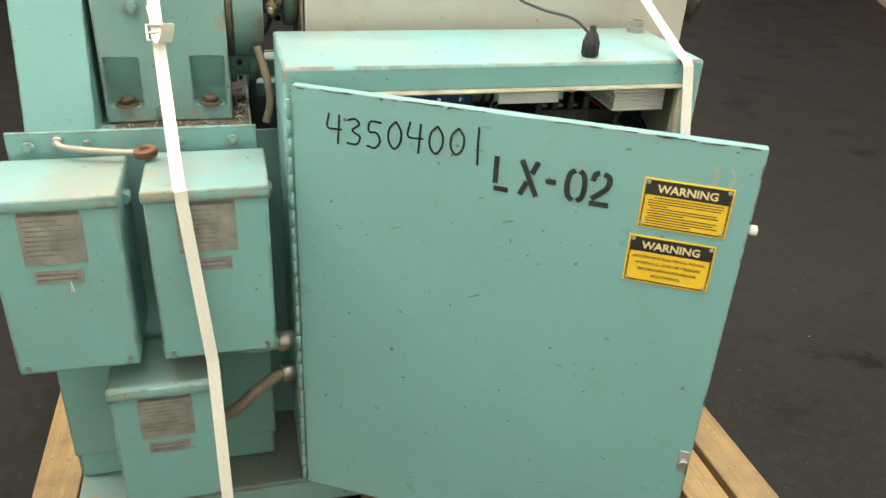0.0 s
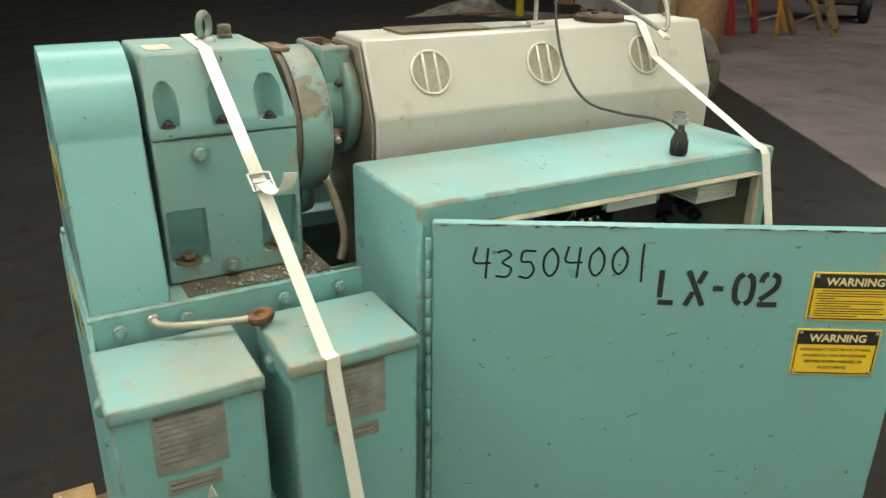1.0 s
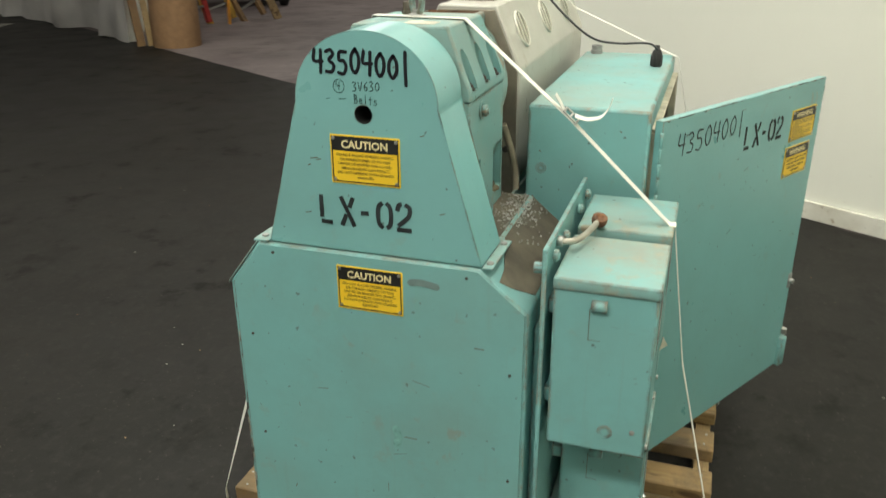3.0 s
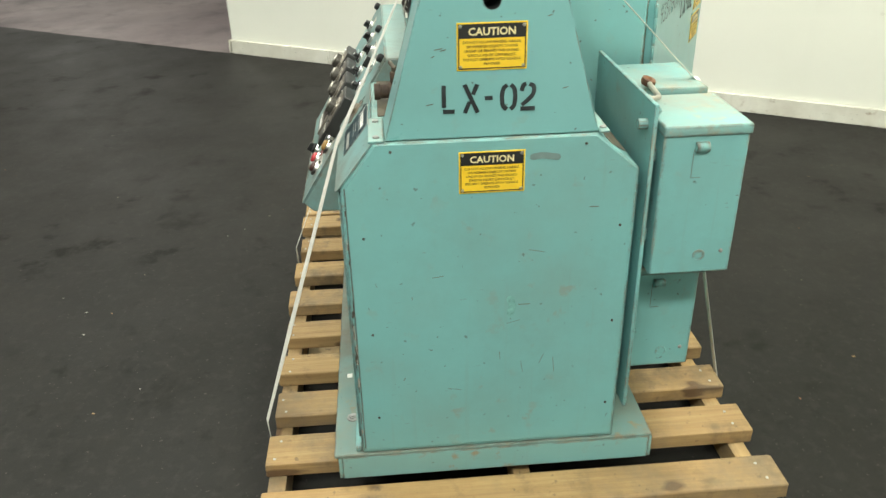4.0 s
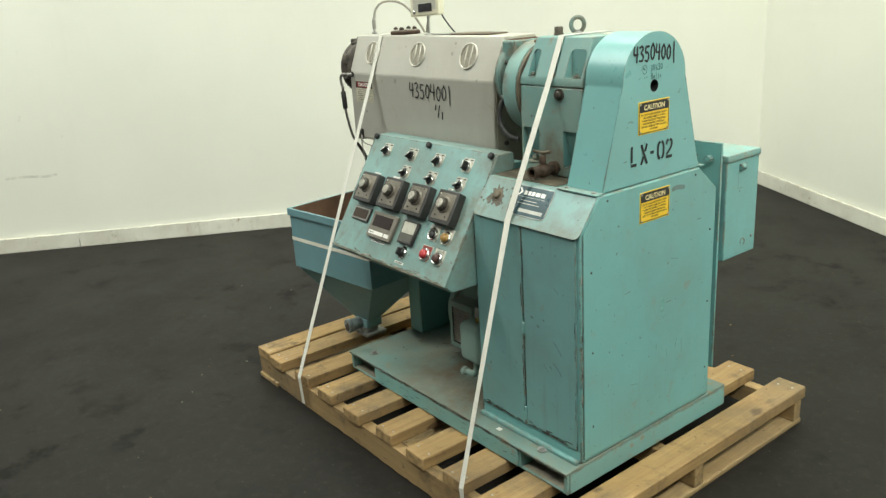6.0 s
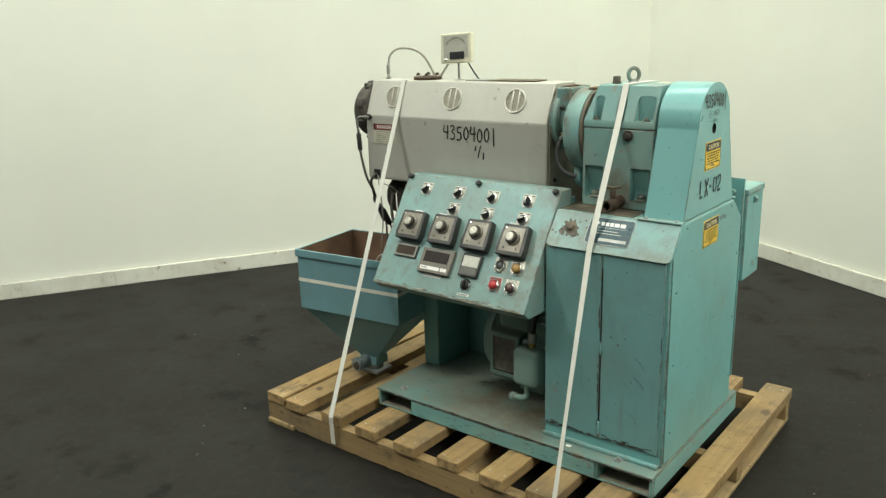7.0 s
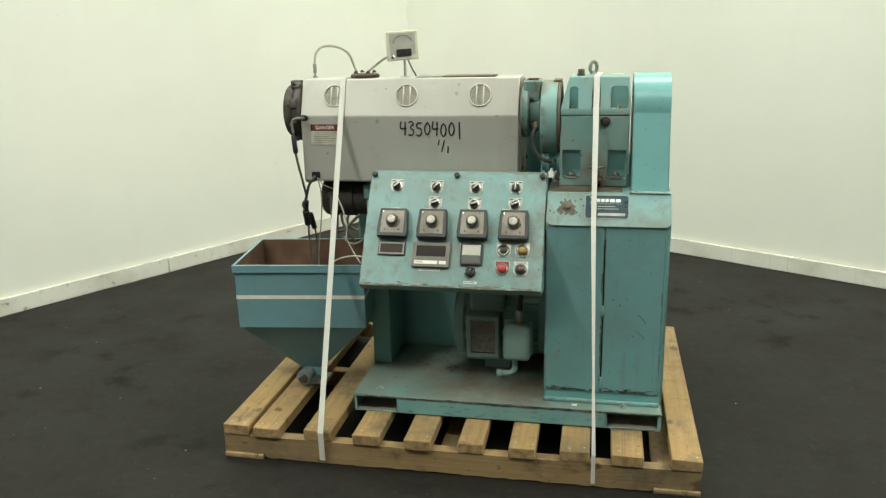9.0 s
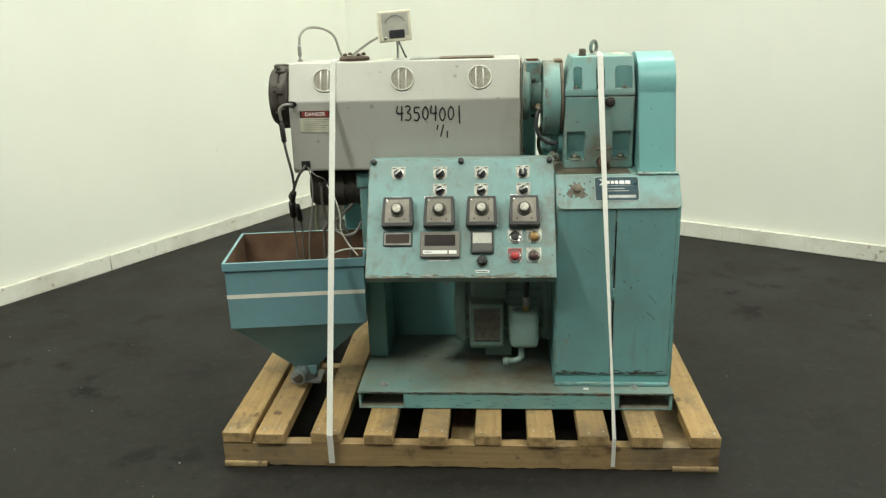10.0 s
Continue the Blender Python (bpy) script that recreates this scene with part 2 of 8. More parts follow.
CABLEBRAID = plain("braided_sleeve", (0.42, 0.40, 0.34), 0.45, 0.5, 0.35, 300, 0.5)
CABLEBLACK = plain("black_cable_sheath", (0.03, 0.03, 0.03), 0.5)
CABLETAN = plain("tan_hose", (0.19, 0.165, 0.115), 0.6, 0.0, 0.25)
CABLEWHITE = plain("white_wire", (0.62, 0.60, 0.52), 0.5)
PAPER = plain("white_paper", (0.80, 0.79, 0.74), 0.7, 0.0, 0.05)
CREAMPAINT = plain("cream_inner_paint", (0.42, 0.395, 0.30), 0.5, 0.0, 0.12, 9)
PCB = plain("blue_circuit_board", (0.014, 0.075, 0.24), 0.35, 0.0, 0.3, 90)
COMPONENT = plain("dark_component", (0.03, 0.03, 0.033), 0.5, 0.1, 0.4, 60)
REDPART = plain("red_component", (0.45, 0.03, 0.03), 0.4, 0.0, 0.2)
BRASS = plain("brass_cap", (0.50, 0.36, 0.12), 0.35, 0.9, 0.2)
ORANGE = plain("orange_component", (0.62, 0.26, 0.03), 0.45)
AMBER = plain("amber_lens", (0.30, 0.18, 0.055), 0.3)
REDKNOB = plain("red_push_button", (0.36, 0.030, 0.034), 0.35)
BROWNKNOB = plain("dark_brown_lens", (0.07, 0.035, 0.03), 0.3)
POTFACE = plain("taupe_dial_face", (0.195, 0.176, 0.142), 0.34, 0.35, 0.25, 20)
POTBODY = plain("black_dial_box", (0.03, 0.029, 0.027), 0.4)
METERFACE = plain("meter_face", (0.50, 0.49, 0.42), 0.25, 0.0, 0.08)
DISPLAY = plain("dark_tinted_display", (0.030, 0.021, 0.019), 0.34)
DISPLAY.node_tree.nodes["Principled BSDF"].inputs["Specular IOR Level"].default_value = 0.15
BROWNWINDOW = plain("brown_tint_window", (0.055, 0.038, 0.028), 0.36)
BROWNWINDOW.node_tree.nodes["Principled BSDF"].inputs["Specular IOR Level"].default_value = 0.15
HOPPERIN = plain("brown_hopper_lining", (0.15, 0.085, 0.05), 0.7, 0.0, 0.3, 9, 0.2)
RED = plain("red_fibreglass", (0.30, 0.03, 0.025), 0.5)
LADDERYELLOW = plain("yellow_fibreglass", (0.48, 0.30, 0.05), 0.5)
POSTYELLOW = plain("post_yellow", (0.55, 0.40, 0.03), 0.5)
CARDBOARD = plain("cardboard", (0.34, 0.20, 0.10), 0.8, 0.0, 0.15, 14)
MACHINEBLUE = plain("machine_blue", (0.012, 0.11, 0.30), 0.45, 0.0, 0.2, 6)
DARKGREEN = plain("dark_green_frame", (0.055, 0.07, 0.045), 0.6, 0.0, 0.3)
SHEETING = plain("grey_sheeting", (0.40, 0.385, 0.365), 0.6, 0.0, 0.1, 4)


def film_plastic():
    n = Nodes("crumpled_clear_film", 0.25)
    n.colour(n.mix(n.noise(2.5, 5), (0.24, 0.225, 0.185), (0.46, 0.45, 0.40)))
    n.bsdf.inputs["Alpha"].default_value = 0.75
    n.bump(n.noise(14.0, 5), 0.6, 0.02)
    return n.mat


FILM = film_plastic()


def wood(name, pale, dark, along="y", stain=0.55):
    """Sawn pine: fine grain along the board, knots, grey stains; each board its own tone."""
    n = Nodes(name, 0.72)
    turned = lambda a, b: (b, a, a) if along == "x" else (a, b, a)  # noqa: E731
    shift = n.t.nodes.new("ShaderNodeVectorMath")
    shift.operation = "SCALE"
    shift.inputs[0].default_value = (7.0, 13.0, 5.0)
    n.link(n.random(), shift.inputs["Scale"])
    rings = n.noise(1.0, 5, 0.6, n.vec(turned(52, 1.8), shift.outputs[0]), 0.36, 0.66)
    fine = n.noise(1.0, 5, 0.6, n.vec(turned(150, 4.0), shift.outputs[0]), 0.36, 0.64)
    c = n.mix(n.mult(rings, 0.75), pale, dark)
    c = n.mix(n.mult(fine, 0.45), c, tuple(v * 0.62 for v in dark))
    honey = n.noise(3.2, 6, 0.6, n.vec(turned(1.6, 0.8), shift.outputs[0]), 0.48, 0.66)
    c = n.mix(n.mult(honey, 0.6), c, (0.47, 0.295, 0.105))
    c = n.mix(n.mult(n.random(), 0.6), c, (pale[0] * 0.55, pale[1] * 0.50, pale[2] * 0.50))
    c = n.mix(n.mult(n.noise(5.0, 7, 0.65, lo=0.48, hi=0.75), 0.6), c, tuple(0.5 * v for v in dark))
    knot = n.noise(1.0, 2, 0.45, n.vec(turned(15, 6), shift.outputs[0]), 0.655, 0.70)
    c = n.mix(n.mult(knot, 0.85), c, (0.085, 0.045, 0.02))
    grey = n.noise(2.6, 8, 0.7, n.vec((1, 1, 1), shift.outputs[0]), 0.50, 0.70)
    c = n.mix(n.mult(grey, stain), c, (0.15, 0.125, 0.085))
    smear = n.noise(8.0, 7, 0.68, n.vec((1, 1, 1), shift.outputs[0]), 0.53, 0.68)
    c = n.mix(n.mult(smear, stain), c, (0.135, 0.095, 0.05))
    speck = n.noise(38.0, 4, 0.6, n.vec((1, 1, 1), shift.outputs[0]), 0.64, 0.70)
    c = n.mix(n.mult(speck, 0.6), c, (0.10, 0.07, 0.04))
    n.colour(c)
    n.bump(n.noise(1.0, 6, 0.6, n.vec(turned(150, 5), shift.outputs[0])), 0.4, 0.0015)
    return n.mat


PINE = wood("sawn_pine", (0.51, 0.355, 0.155), (0.28, 0.168, 0.064), "y", 0.8)
PINE_OLD = wood("weathered_pine", (0.53, 0.40, 0.205), (0.32, 0.215, 0.098))
PINE_LONG = wood("weathered_pine_stringer", (0.52, 0.375, 0.175), (0.28, 0.18, 0.075), "x", 0.95)
ENDGRAIN = plain("pine_end_grain", (0.35, 0.235, 0.105), 0.8, 0.0, 0.38, 45, 0.3)
PLANK = wood("old_plank", (0.33, 0.21, 0.10), (0.19, 0.11, 0.05))


def wall_paint():
    n = Nodes("white_wall_paint", 0.55)
    c = n.mix(n.noise(0.9, 5), (0.80, 0.805, 0.72), (0.845, 0.85, 0.76))
    c = n.mix(n.mult(n.noise(1.0, 6, 0.6, n.vec((9, 9, 1.2)), 0.55, 0.8), 0.07), c, (0.62, 0.61, 0.53))
    c = n.mix(n.mult(n.noise(14.0, 3, 0.5, lo=0.745, hi=0.76), 0.15), c, (0.40, 0.37, 0.32))
    n.colour(c)
    n.bump(n.noise(130.0, 3), 0.12, 0.001)
    return n.mat


WALL = wall_paint()
# far walls' colour, brightened so more light bounces into the shadows
WALLFAR = plain("far_wall_bounce_paint", (0.52, 0.53, 0.50), 0.7, 0.0, 0.15, 1.2)
BASEBOARD = paint("baseboard_white", (0.75, 0.74, 0.655), dirt=1.0, dust=0.6, rough=0.55, chips=0.8, spots=0.9, rub=0.004, dirtcol=(0.40, 0.36, 0.27))
# unseen ceiling's grey, made pale so its bounce lifts the shadows
CEILING = plain("ceiling_bounce_grey", (0.74, 0.74, 0.70), 0.8, 0.0, 0.1, 0.8)

# walls of the corner: one line runs on as the edge of the dark floor paint
CORNER = Vector((1.380, -1.768, 0))
W1 = Vector((math.cos(radians(59.6)), math.sin(radians(59.6)), 0))
LINE = Vector((math.cos(radians(59.7)), math.sin(radians(59.7)), 0))
W2 = Vector((math.cos(radians(150.8)), math.sin(radians(150.8)), 0))


def floor_material():
    n = Nodes("painted_concrete_floor", 0.6)
        # the dark coating
    dark = n.mix(n.noise(0.9, 8, 0.62), (0.0094, 0.0089, 0.0077), (0.0131, 0.0125, 0.0109))
    dark = n.mix(n.mult(n.noise(2.3, 8, 0.68, lo=0.52, hi=0.74), 0.55), dark, (0.0062, 0.0059, 0.0053))
    dark = n.mix(n.mult(n.noise(8.0, 8, 0.72, lo=0.50, hi=0.66), 0.45), dark, (0.0078, 0.0075, 0.0068))
    dark = n.mix(n.mult(n.noise(26.0, 6, 0.7, lo=0.50, hi=0.70), 0.7), dark, (0.024, 0.0228, 0.0198))
    dark = n.mix(n.mult(n.noise(11.0, 5, 0.6, lo=0.63, hi=0.68), 0.8), dark, (0.0050, 0.0046, 0.0040))
    dark = n.mix(n.mult(n.noise(75.0, 2, 0.5, lo=0.69, hi=0.72), 0.7), dark, (0.06, 0.055, 0.045))
    dark = n.mix(n.mult(n.noise(4.5, 8, 0.7, lo=0.42, hi=0.72), 0.35), dark, (0.0160, 0.0135, 0.0100))
    blot = n.mult(n.noise(5.0, 5, 0.60, lo=0.56, hi=0.66), n.noise(1.1, 3, lo=0.44, hi=0.58))
    dark = n.mix(n.mult(blot, 0.62), dark, (0.0046, 0.0042, 0.0038))
    dark = n.mix(n.mult(n.noise(17.0, 6, 0.7, lo=0.56, hi=0.66), 0.6), dark, (0.0058, 0.0054, 0.0046))
    sheen = n.t.nodes.new("ShaderNodeMapRange")
    sheen.inputs["To Min"].default_value, sheen.inputs["To Max"].default_value = 0.16, 0.08
    n.link(blot, sheen.inputs["Value"])
    n.link(sheen.outputs["Result"], n.bsdf.inputs["Specular IOR Level"])
    scuff = n.mult(n.noise(1.0, 6, 0.65, n.vec((5, 19, 1)), 0.66, 0.78), n.noise(0.7, 2, lo=0.45, hi=0.6))
    dark = n.mix(n.mult(scuff, 0.14), dark, (0.034, 0.033, 0.030))
    dark = n.mix(0.08, dark, (0.044, 0.040, 0.034))
    # bare concrete beyond the line
    bare = n.mix(n.noise(0.8, 8, 0.65), (0.14, 0.113, 0.113), (0.215, 0.182, 0.176))
    bare = n.mix(n.mult(n.noise(2.2, 7, 0.7, lo=0.5, hi=0.7), 0.7), bare, (0.075, 0.06, 0.062))
    side = n.t.nodes.new("ShaderNodeVectorMath")
    side.operation = "DOT_PRODUCT"
    off = n.t.nodes.new("ShaderNodeVectorMath")
    off.operation = "SUBTRACT"
    off.inputs[1].default_value = CORNER
    n.link(n.geo.outputs["Position"], off.inputs[0])
    n.link(off.outputs[0], side.inputs[0])
    side.inputs[1].default_value = (LINE.y, -LINE.x, 0)
    ragged = n.t.nodes.new("ShaderNodeMath")
    ragged.operation = "ADD"
    wob = n.noise(5.0, 4, lo=0.0, hi=1.0)
    n.link(side.outputs["Value"], ragged.inputs[0])
    n.link(n.mult(wob, 0.05), ragged.inputs[1])
    step = n.t.nodes.new("ShaderNodeMapRange")
    step.inputs["From Min"].default_value, step.inputs["From Max"].default_value = 0.0, 0.02
    n.link(ragged.outputs[0], step.inputs["Value"])
    n.colour(n.mix(step.outputs["Result"], dark, bare))
    n.rough(n.noise(2.5, 6), 0.52, 0.62)
    n.bump(n.noise(40.0, 6, 0.7), 0.07, 0.002)
    return n.mat


FLOOR = floor_material()


# ---- building helpers ----
class Mesh:
    """Collects shapes into one mesh; each shape takes a material."""

    def __init__(self, first=None):
        self.bm, self.mats, self.strokes = bmesh.new(), [], 0
        if first is not None:
            self.slot(first)

    def slot(self, mat):
        if mat not in self.mats:
            self.mats.append(mat)
        return self.mats.index(mat)

    def take(self, tmp, mat, m=None, smooth=False):
        k = self.slot(mat)
        if m is not None:
            tmp.transform(m)
        bmesh.ops.recalc_face_normals(tmp, faces=tmp.faces)
        for f in tmp.faces:
            f.material_index = k
            f.smooth = smooth
        me = bpy.data.meshes.new("tmp")
        tmp.to_mesh(me)
        tmp.free()
        self.bm.from_mesh(me)
        bpy.data.meshes.remove(me)
        return self

    def box(self, mat, x0, x1, y0, y1, z0, z1, bev=0.0, m=None, seg=2):
        tmp = bmesh.new()
        bmesh.ops.create_cube(tmp, size=1)
        tmp.transform(Matrix.Translation(((x0 + x1) / 2, (y0 + y1) / 2, (z0 + z1) / 2)) @ Matrix.Diagonal((abs(x1 - x0), abs(y1 - y0), abs(z1 - z0), 1)))
        if bev:
            bmesh.ops.bevel(tmp, geom=tmp.edges[:], offset=bev, segments=seg, profile=0.5, affect="EDGES", clamp_overlap=True)
        return self.take(tmp, mat, m)

    def prism(self, mat, pts, depth, m, bev=0.0, seg=2):
        """A polygon in the u, v plane of m, pushed out by depth along its normal."""
        tmp = bmesh.new()
        low = [tmp.verts.new((u, v, 0)) for u, v in pts]
        high = [tmp.verts.new((u, v, depth)) for u, v in pts]
        tmp.faces.new(low), tmp.faces.new(high)
        for a in range(len(pts)):
            b = (a + 1) % len(pts)
            tmp.faces.new((low[a], low[b], high[b], high[a]))
        if bev:
            bmesh.ops.bevel(tmp, geom=tmp.edges[:], offset=bev, segments=seg, profile=0.5, affect="EDGES", clamp_overlap=True)
        return self.take(tmp, mat, m)

    def lathe(self, mat, rings, m, n=28, cap=True):
        """Rings of (radius, height) turned round m's third axis."""
        tmp = bmesh.new()
        rows = [[tmp.verts.new((r * math.cos(2 * math.pi * k / n), r * math.sin(2 * math.pi * k / n), h)) for k in range(n)] for r, h in rings]
        for a, b in zip(rows, rows[1:]):
            for k in range(n):
                tmp.faces.new((a[k], a[(k + 1) % n], b[(k + 1) % n], b[k]))
        if cap:
            tmp.faces.new(rows[0]), tmp.faces.new(rows[-1])
        return self.take(tmp, mat, m, True)

    def rod(self, mat, p, q, r, r2=None, n=20, bev=0.0):
        p, q = Vector(p), Vector(q)
        m = Matrix.Translation(p) @ (q - p).to_track_quat("Z", "Y").to_matrix().to_4x4()
        h, r2 = (q - p).length, r if r2 is None else r2
        rings = [(r - bev, 0), (r, bev), (r2, h - bev), (r2 - bev, h)] if bev else [(r, 0), (r2, h)]
        return self.lathe(mat, rings, m, n)

    def tube(self, mat, pts, r, n=8, steps=6):
        pts = spline(pts, steps)
        tmp = bmesh.new()
        rows, side = [], None
        for k, p in enumerate(pts):
            d = (pts[min(k + 1, len(pts) - 1)] - pts[max(k - 1, 0)]).normalized()
            side = d.orthogonal().normalized() if side is None else (side - d * side.dot(d)).normalized()
            up = d.cross(side)
            rows.append([tmp.verts.new(p + r * (math.cos(2 * math.pi * a / n) * side + math.sin(2 * math.pi * a / n) * up)) for a in range(n)])
        for a, b in zip(rows, rows[1:]):
            for k in range(n):
                tmp.faces.new((a[k], a[(k + 1) % n], b[(k + 1) % n], b[k]))
        tmp.faces.new(rows[0]), tmp.faces.new(rows[-1])
        return self.take(tmp, mat, None, True)

    def band(self, mat, pts, across, width, thick, steps=0):
        """A flat band of a width along the direction across, through the points."""
        pts = spline(pts, steps) if steps else [Vector(p) for p in pts]
        turns = across if isinstance(across, list) else [across] * len(pts)
        wide = width if isinstance(width, list) else [width] * len(pts)
        tmp = bmesh.new()
        rows = []
        for k, p in enumerate(pts):
            d = (pts[min(k + 1, len(pts) - 1)] - pts[max(k - 1, 0)]).normalized()
            side = Vector(turns[k])
            w = (side - d * side.dot(d)).normalized()
            nrm = d.cross(w)
            rows.append([tmp.verts.new(p + a * wide[k] / 2 * w + b * thick / 2 * nrm) for a, b in ((-1, -1), (1, -1), (1, 1), (-1, 1))])
        for a, b in zip(rows, rows[1:]):
            for k in range(4):
                tmp.faces.new((a[k], a[(k + 1) % 4], b[(k + 1) % 4], b[k]))
        tmp.faces.new(rows[0]), tmp.faces.new(rows[-1])
        return self.take(tmp, mat, None, True)

    def sheet(self, mat, nu, nv, f):
        tmp = bmesh.new()
        g = [[tmp.verts.new(f(a / nu, b / nv)) for a in range(nu + 1)] for b in range(nv + 1)]
        for b in range(nv):
            for a in range(nu):
                tmp.faces.new((g[b][a], g[b][a + 1], g[b + 1][a + 1], g[b + 1][a]))
        return self.take(tmp, mat, None, True)

    def text(self, mat, body, size, m, lift=0.0006, align="CENTER", bold=0.0):
        data = bpy.data.curves.new("lettering", "FONT")
        data.body, data.size, data.align_x, data.align_y, data.resolution_u, data.extrude, data.offset = body, size, align, "CENTER", 2, 0.00015, bold
        ob = new("lettering", data)
        bpy.context.view_layer.update()
        me = bpy.data.meshes.new_from_object(ob.evaluated_get(bpy.context.evaluated_depsgraph_get()))
        tmp = bmesh.new()
        tmp.from_mesh(me)
        bpy.data.objects.remove(ob), bpy.data.curves.remove(data), bpy.data.meshes.remove(me)
        return self.take(tmp, mat, m @ Matrix.Translation((0, 0, lift)))

    def stroke(self, mat, pts, width, m, lift=0.0006, steps=5, round_ends=True):
        """A pen stroke on the plane of m."""
        pts = spline([(u, v, 0) for u, v in pts], steps) if steps else [Vector((u, v, 0)) for u, v in pts]
        self.strokes += 1
        lift += 0.00003 * (self.strokes % 40)
        tmp = bmesh.new()
        rows = []
        for k, p in enumerate(pts):
            d = (pts[min(k + 1, len(pts) - 1)] - pts[max(k - 1, 0)]).normalized()
            w = Vector((-d.y, d.x, 0)) * width / 2
            rows.append((tmp.verts.new(p + w), tmp.verts.new(p - w)))
        for a, b in zip(rows, rows[1:]):
            tmp.faces.new((a[0], a[1], b[1], b[0]))
        ends = [(pts[0], pts[0] - pts[1]), (pts[-1], pts[-1] - pts[-2])]
        for p, d in ends if round_ends else ():
            a0 = math.atan2(d.y, d.x)
            fan = [tmp.verts.new(p + Vector((math.cos(a0 + a), math.sin(a0 + a), 0)) * width / 2) for a in np.linspace(-math.pi / 2, math.pi / 2, 6)]
            tmp.faces.new(fan)
        return self.take(tmp, mat, m @ Matrix.Translation((0, 0, lift)))

    def cut(self, *cutters):
        """Takes the cutters' shapes out of this one."""
        for c in cutters:
            a, b = self.raw("whole"), c.raw("cutter")
            mod = a.modifiers.new("cut", "BOOLEAN")
            mod.operation, mod.object, mod.solver, mod.material_mode = "DIFFERENCE", b, "EXACT", "TRANSFER"
            bpy.context.view_layer.update()
            me = bpy.data.meshes.new_from_object(a.evaluated_get(bpy.context.evaluated_depsgraph_get()))
            self.bm.free()
            self.bm = bmesh.new()
            self.bm.from_mesh(me)
            self.mats = [x for x in me.materials]
            old = (a.data, b.data)
            bpy.data.objects.remove(a), bpy.data.objects.remove(b)
            for d in (*old, me):
                bpy.data.meshes.remove(d)
        return self

    def raw(self, name):
        me = bpy.data.meshes.new(name)
        self.bm.to_mesh(me)
        for mat in self.mats:
            me.materials.append(mat)
        return new(name, me)

    def data(self, name, angle=38):
        me = bpy.data.meshes.new(name)
        # plane faces stay plane; only narrow rounded edges and curved skins are smoothed
        even = []
        for f in self.bm.faces:
            a = f.calc_area()
            small = sum(1 for e in f.edges for g in e.link_faces if g is not f and g.calc_area() < a / 8)
            even.append(len(f.verts) > 4 or (small >= 3 and a > 0.0002))
        self.bm.to_mesh(me)
        self.bm.free()
        for mat in self.mats:
            me.materials.append(mat)
        me.set_sharp_from_angle(angle=radians(max(angle, 50)))
        for p, flat in zip(me.polygons, even):
            if flat:
                p.use_smooth = False
        return me


def spline(pts, steps=6):
    """A smooth line through the points."""
    pts = [Vector(p) for p in pts]
    if steps <= 1 or len(pts) < 3:
        return pts
    ext = [2 * pts[0] - pts[1], *pts, 2 * pts[-1] - pts[-2]]
    out = []
    for k in range(1, len(ext) - 2):
        a, b, c, d = ext[k - 1 : k + 3]
        for s in range(steps):
            t = s / steps
            out.append(0.5 * (2 * b + (c - a) * t + (2 * a - 5 * b + 4 * c - d) * t * t + (3 * b - a - 3 * c + d) * t**3))
    return [*out, pts[-1]]


def plane(origin, u, v):
    """A pose whose x and y run along u and v and whose z looks out of that plane."""
    u, v = Vector(u).normalized(), Vector(v).normalized()
    w = u.cross(v)
    m = Matrix((u, v, w)).transposed().to_4x4()
    m.translation = origin
    return m


def thing(name, at, label, category, group="", kind=""):
    root = new(name)
    root.location = at
    root.empty_display_size = 0.05
    return tagged(root, label, category, group, kind)


def part(name, mesh, parent, label="", angle=38, kind=""):
    """One mesh object under a thing or under a part."""
    ob = new(name, mesh.data(name, angle) if isinstance(mesh, Mesh) else mesh)
    ob.parent = parent
    if parent.type == "EMPTY":
        ob.matrix_parent_inverse = Matrix.Translation(-Vector(parent.location))
    return tagged(ob, label, kind=kind)


def single(name, mesh, label, category, group="", kind="", angle=38):
    return tagged(new(name, mesh.data(name, angle)), label, category, group, kind)


def hexbolt(mesh, p, axis, r=0.010, h=0.008, mat=None, washer=True):
    """A hexagon head with its washer, standing out along axis from p."""
    p, axis = Vector(p), Vector(axis).normalized()
    mat = mat or TEAL_DIRTY
    if washer:
        mesh.rod(mat, p, p + axis * 0.003, r * 1.45, n=18)
    mesh.rod(mat, p + axis * 0.003, p + axis * (0.003 + h), r, n=6, bev=0.0012)
    mesh.rod(mat, p + axis * (0.002 + h), p + axis * (0.0055 + h), r * 0.55, n=12)
    return mesh


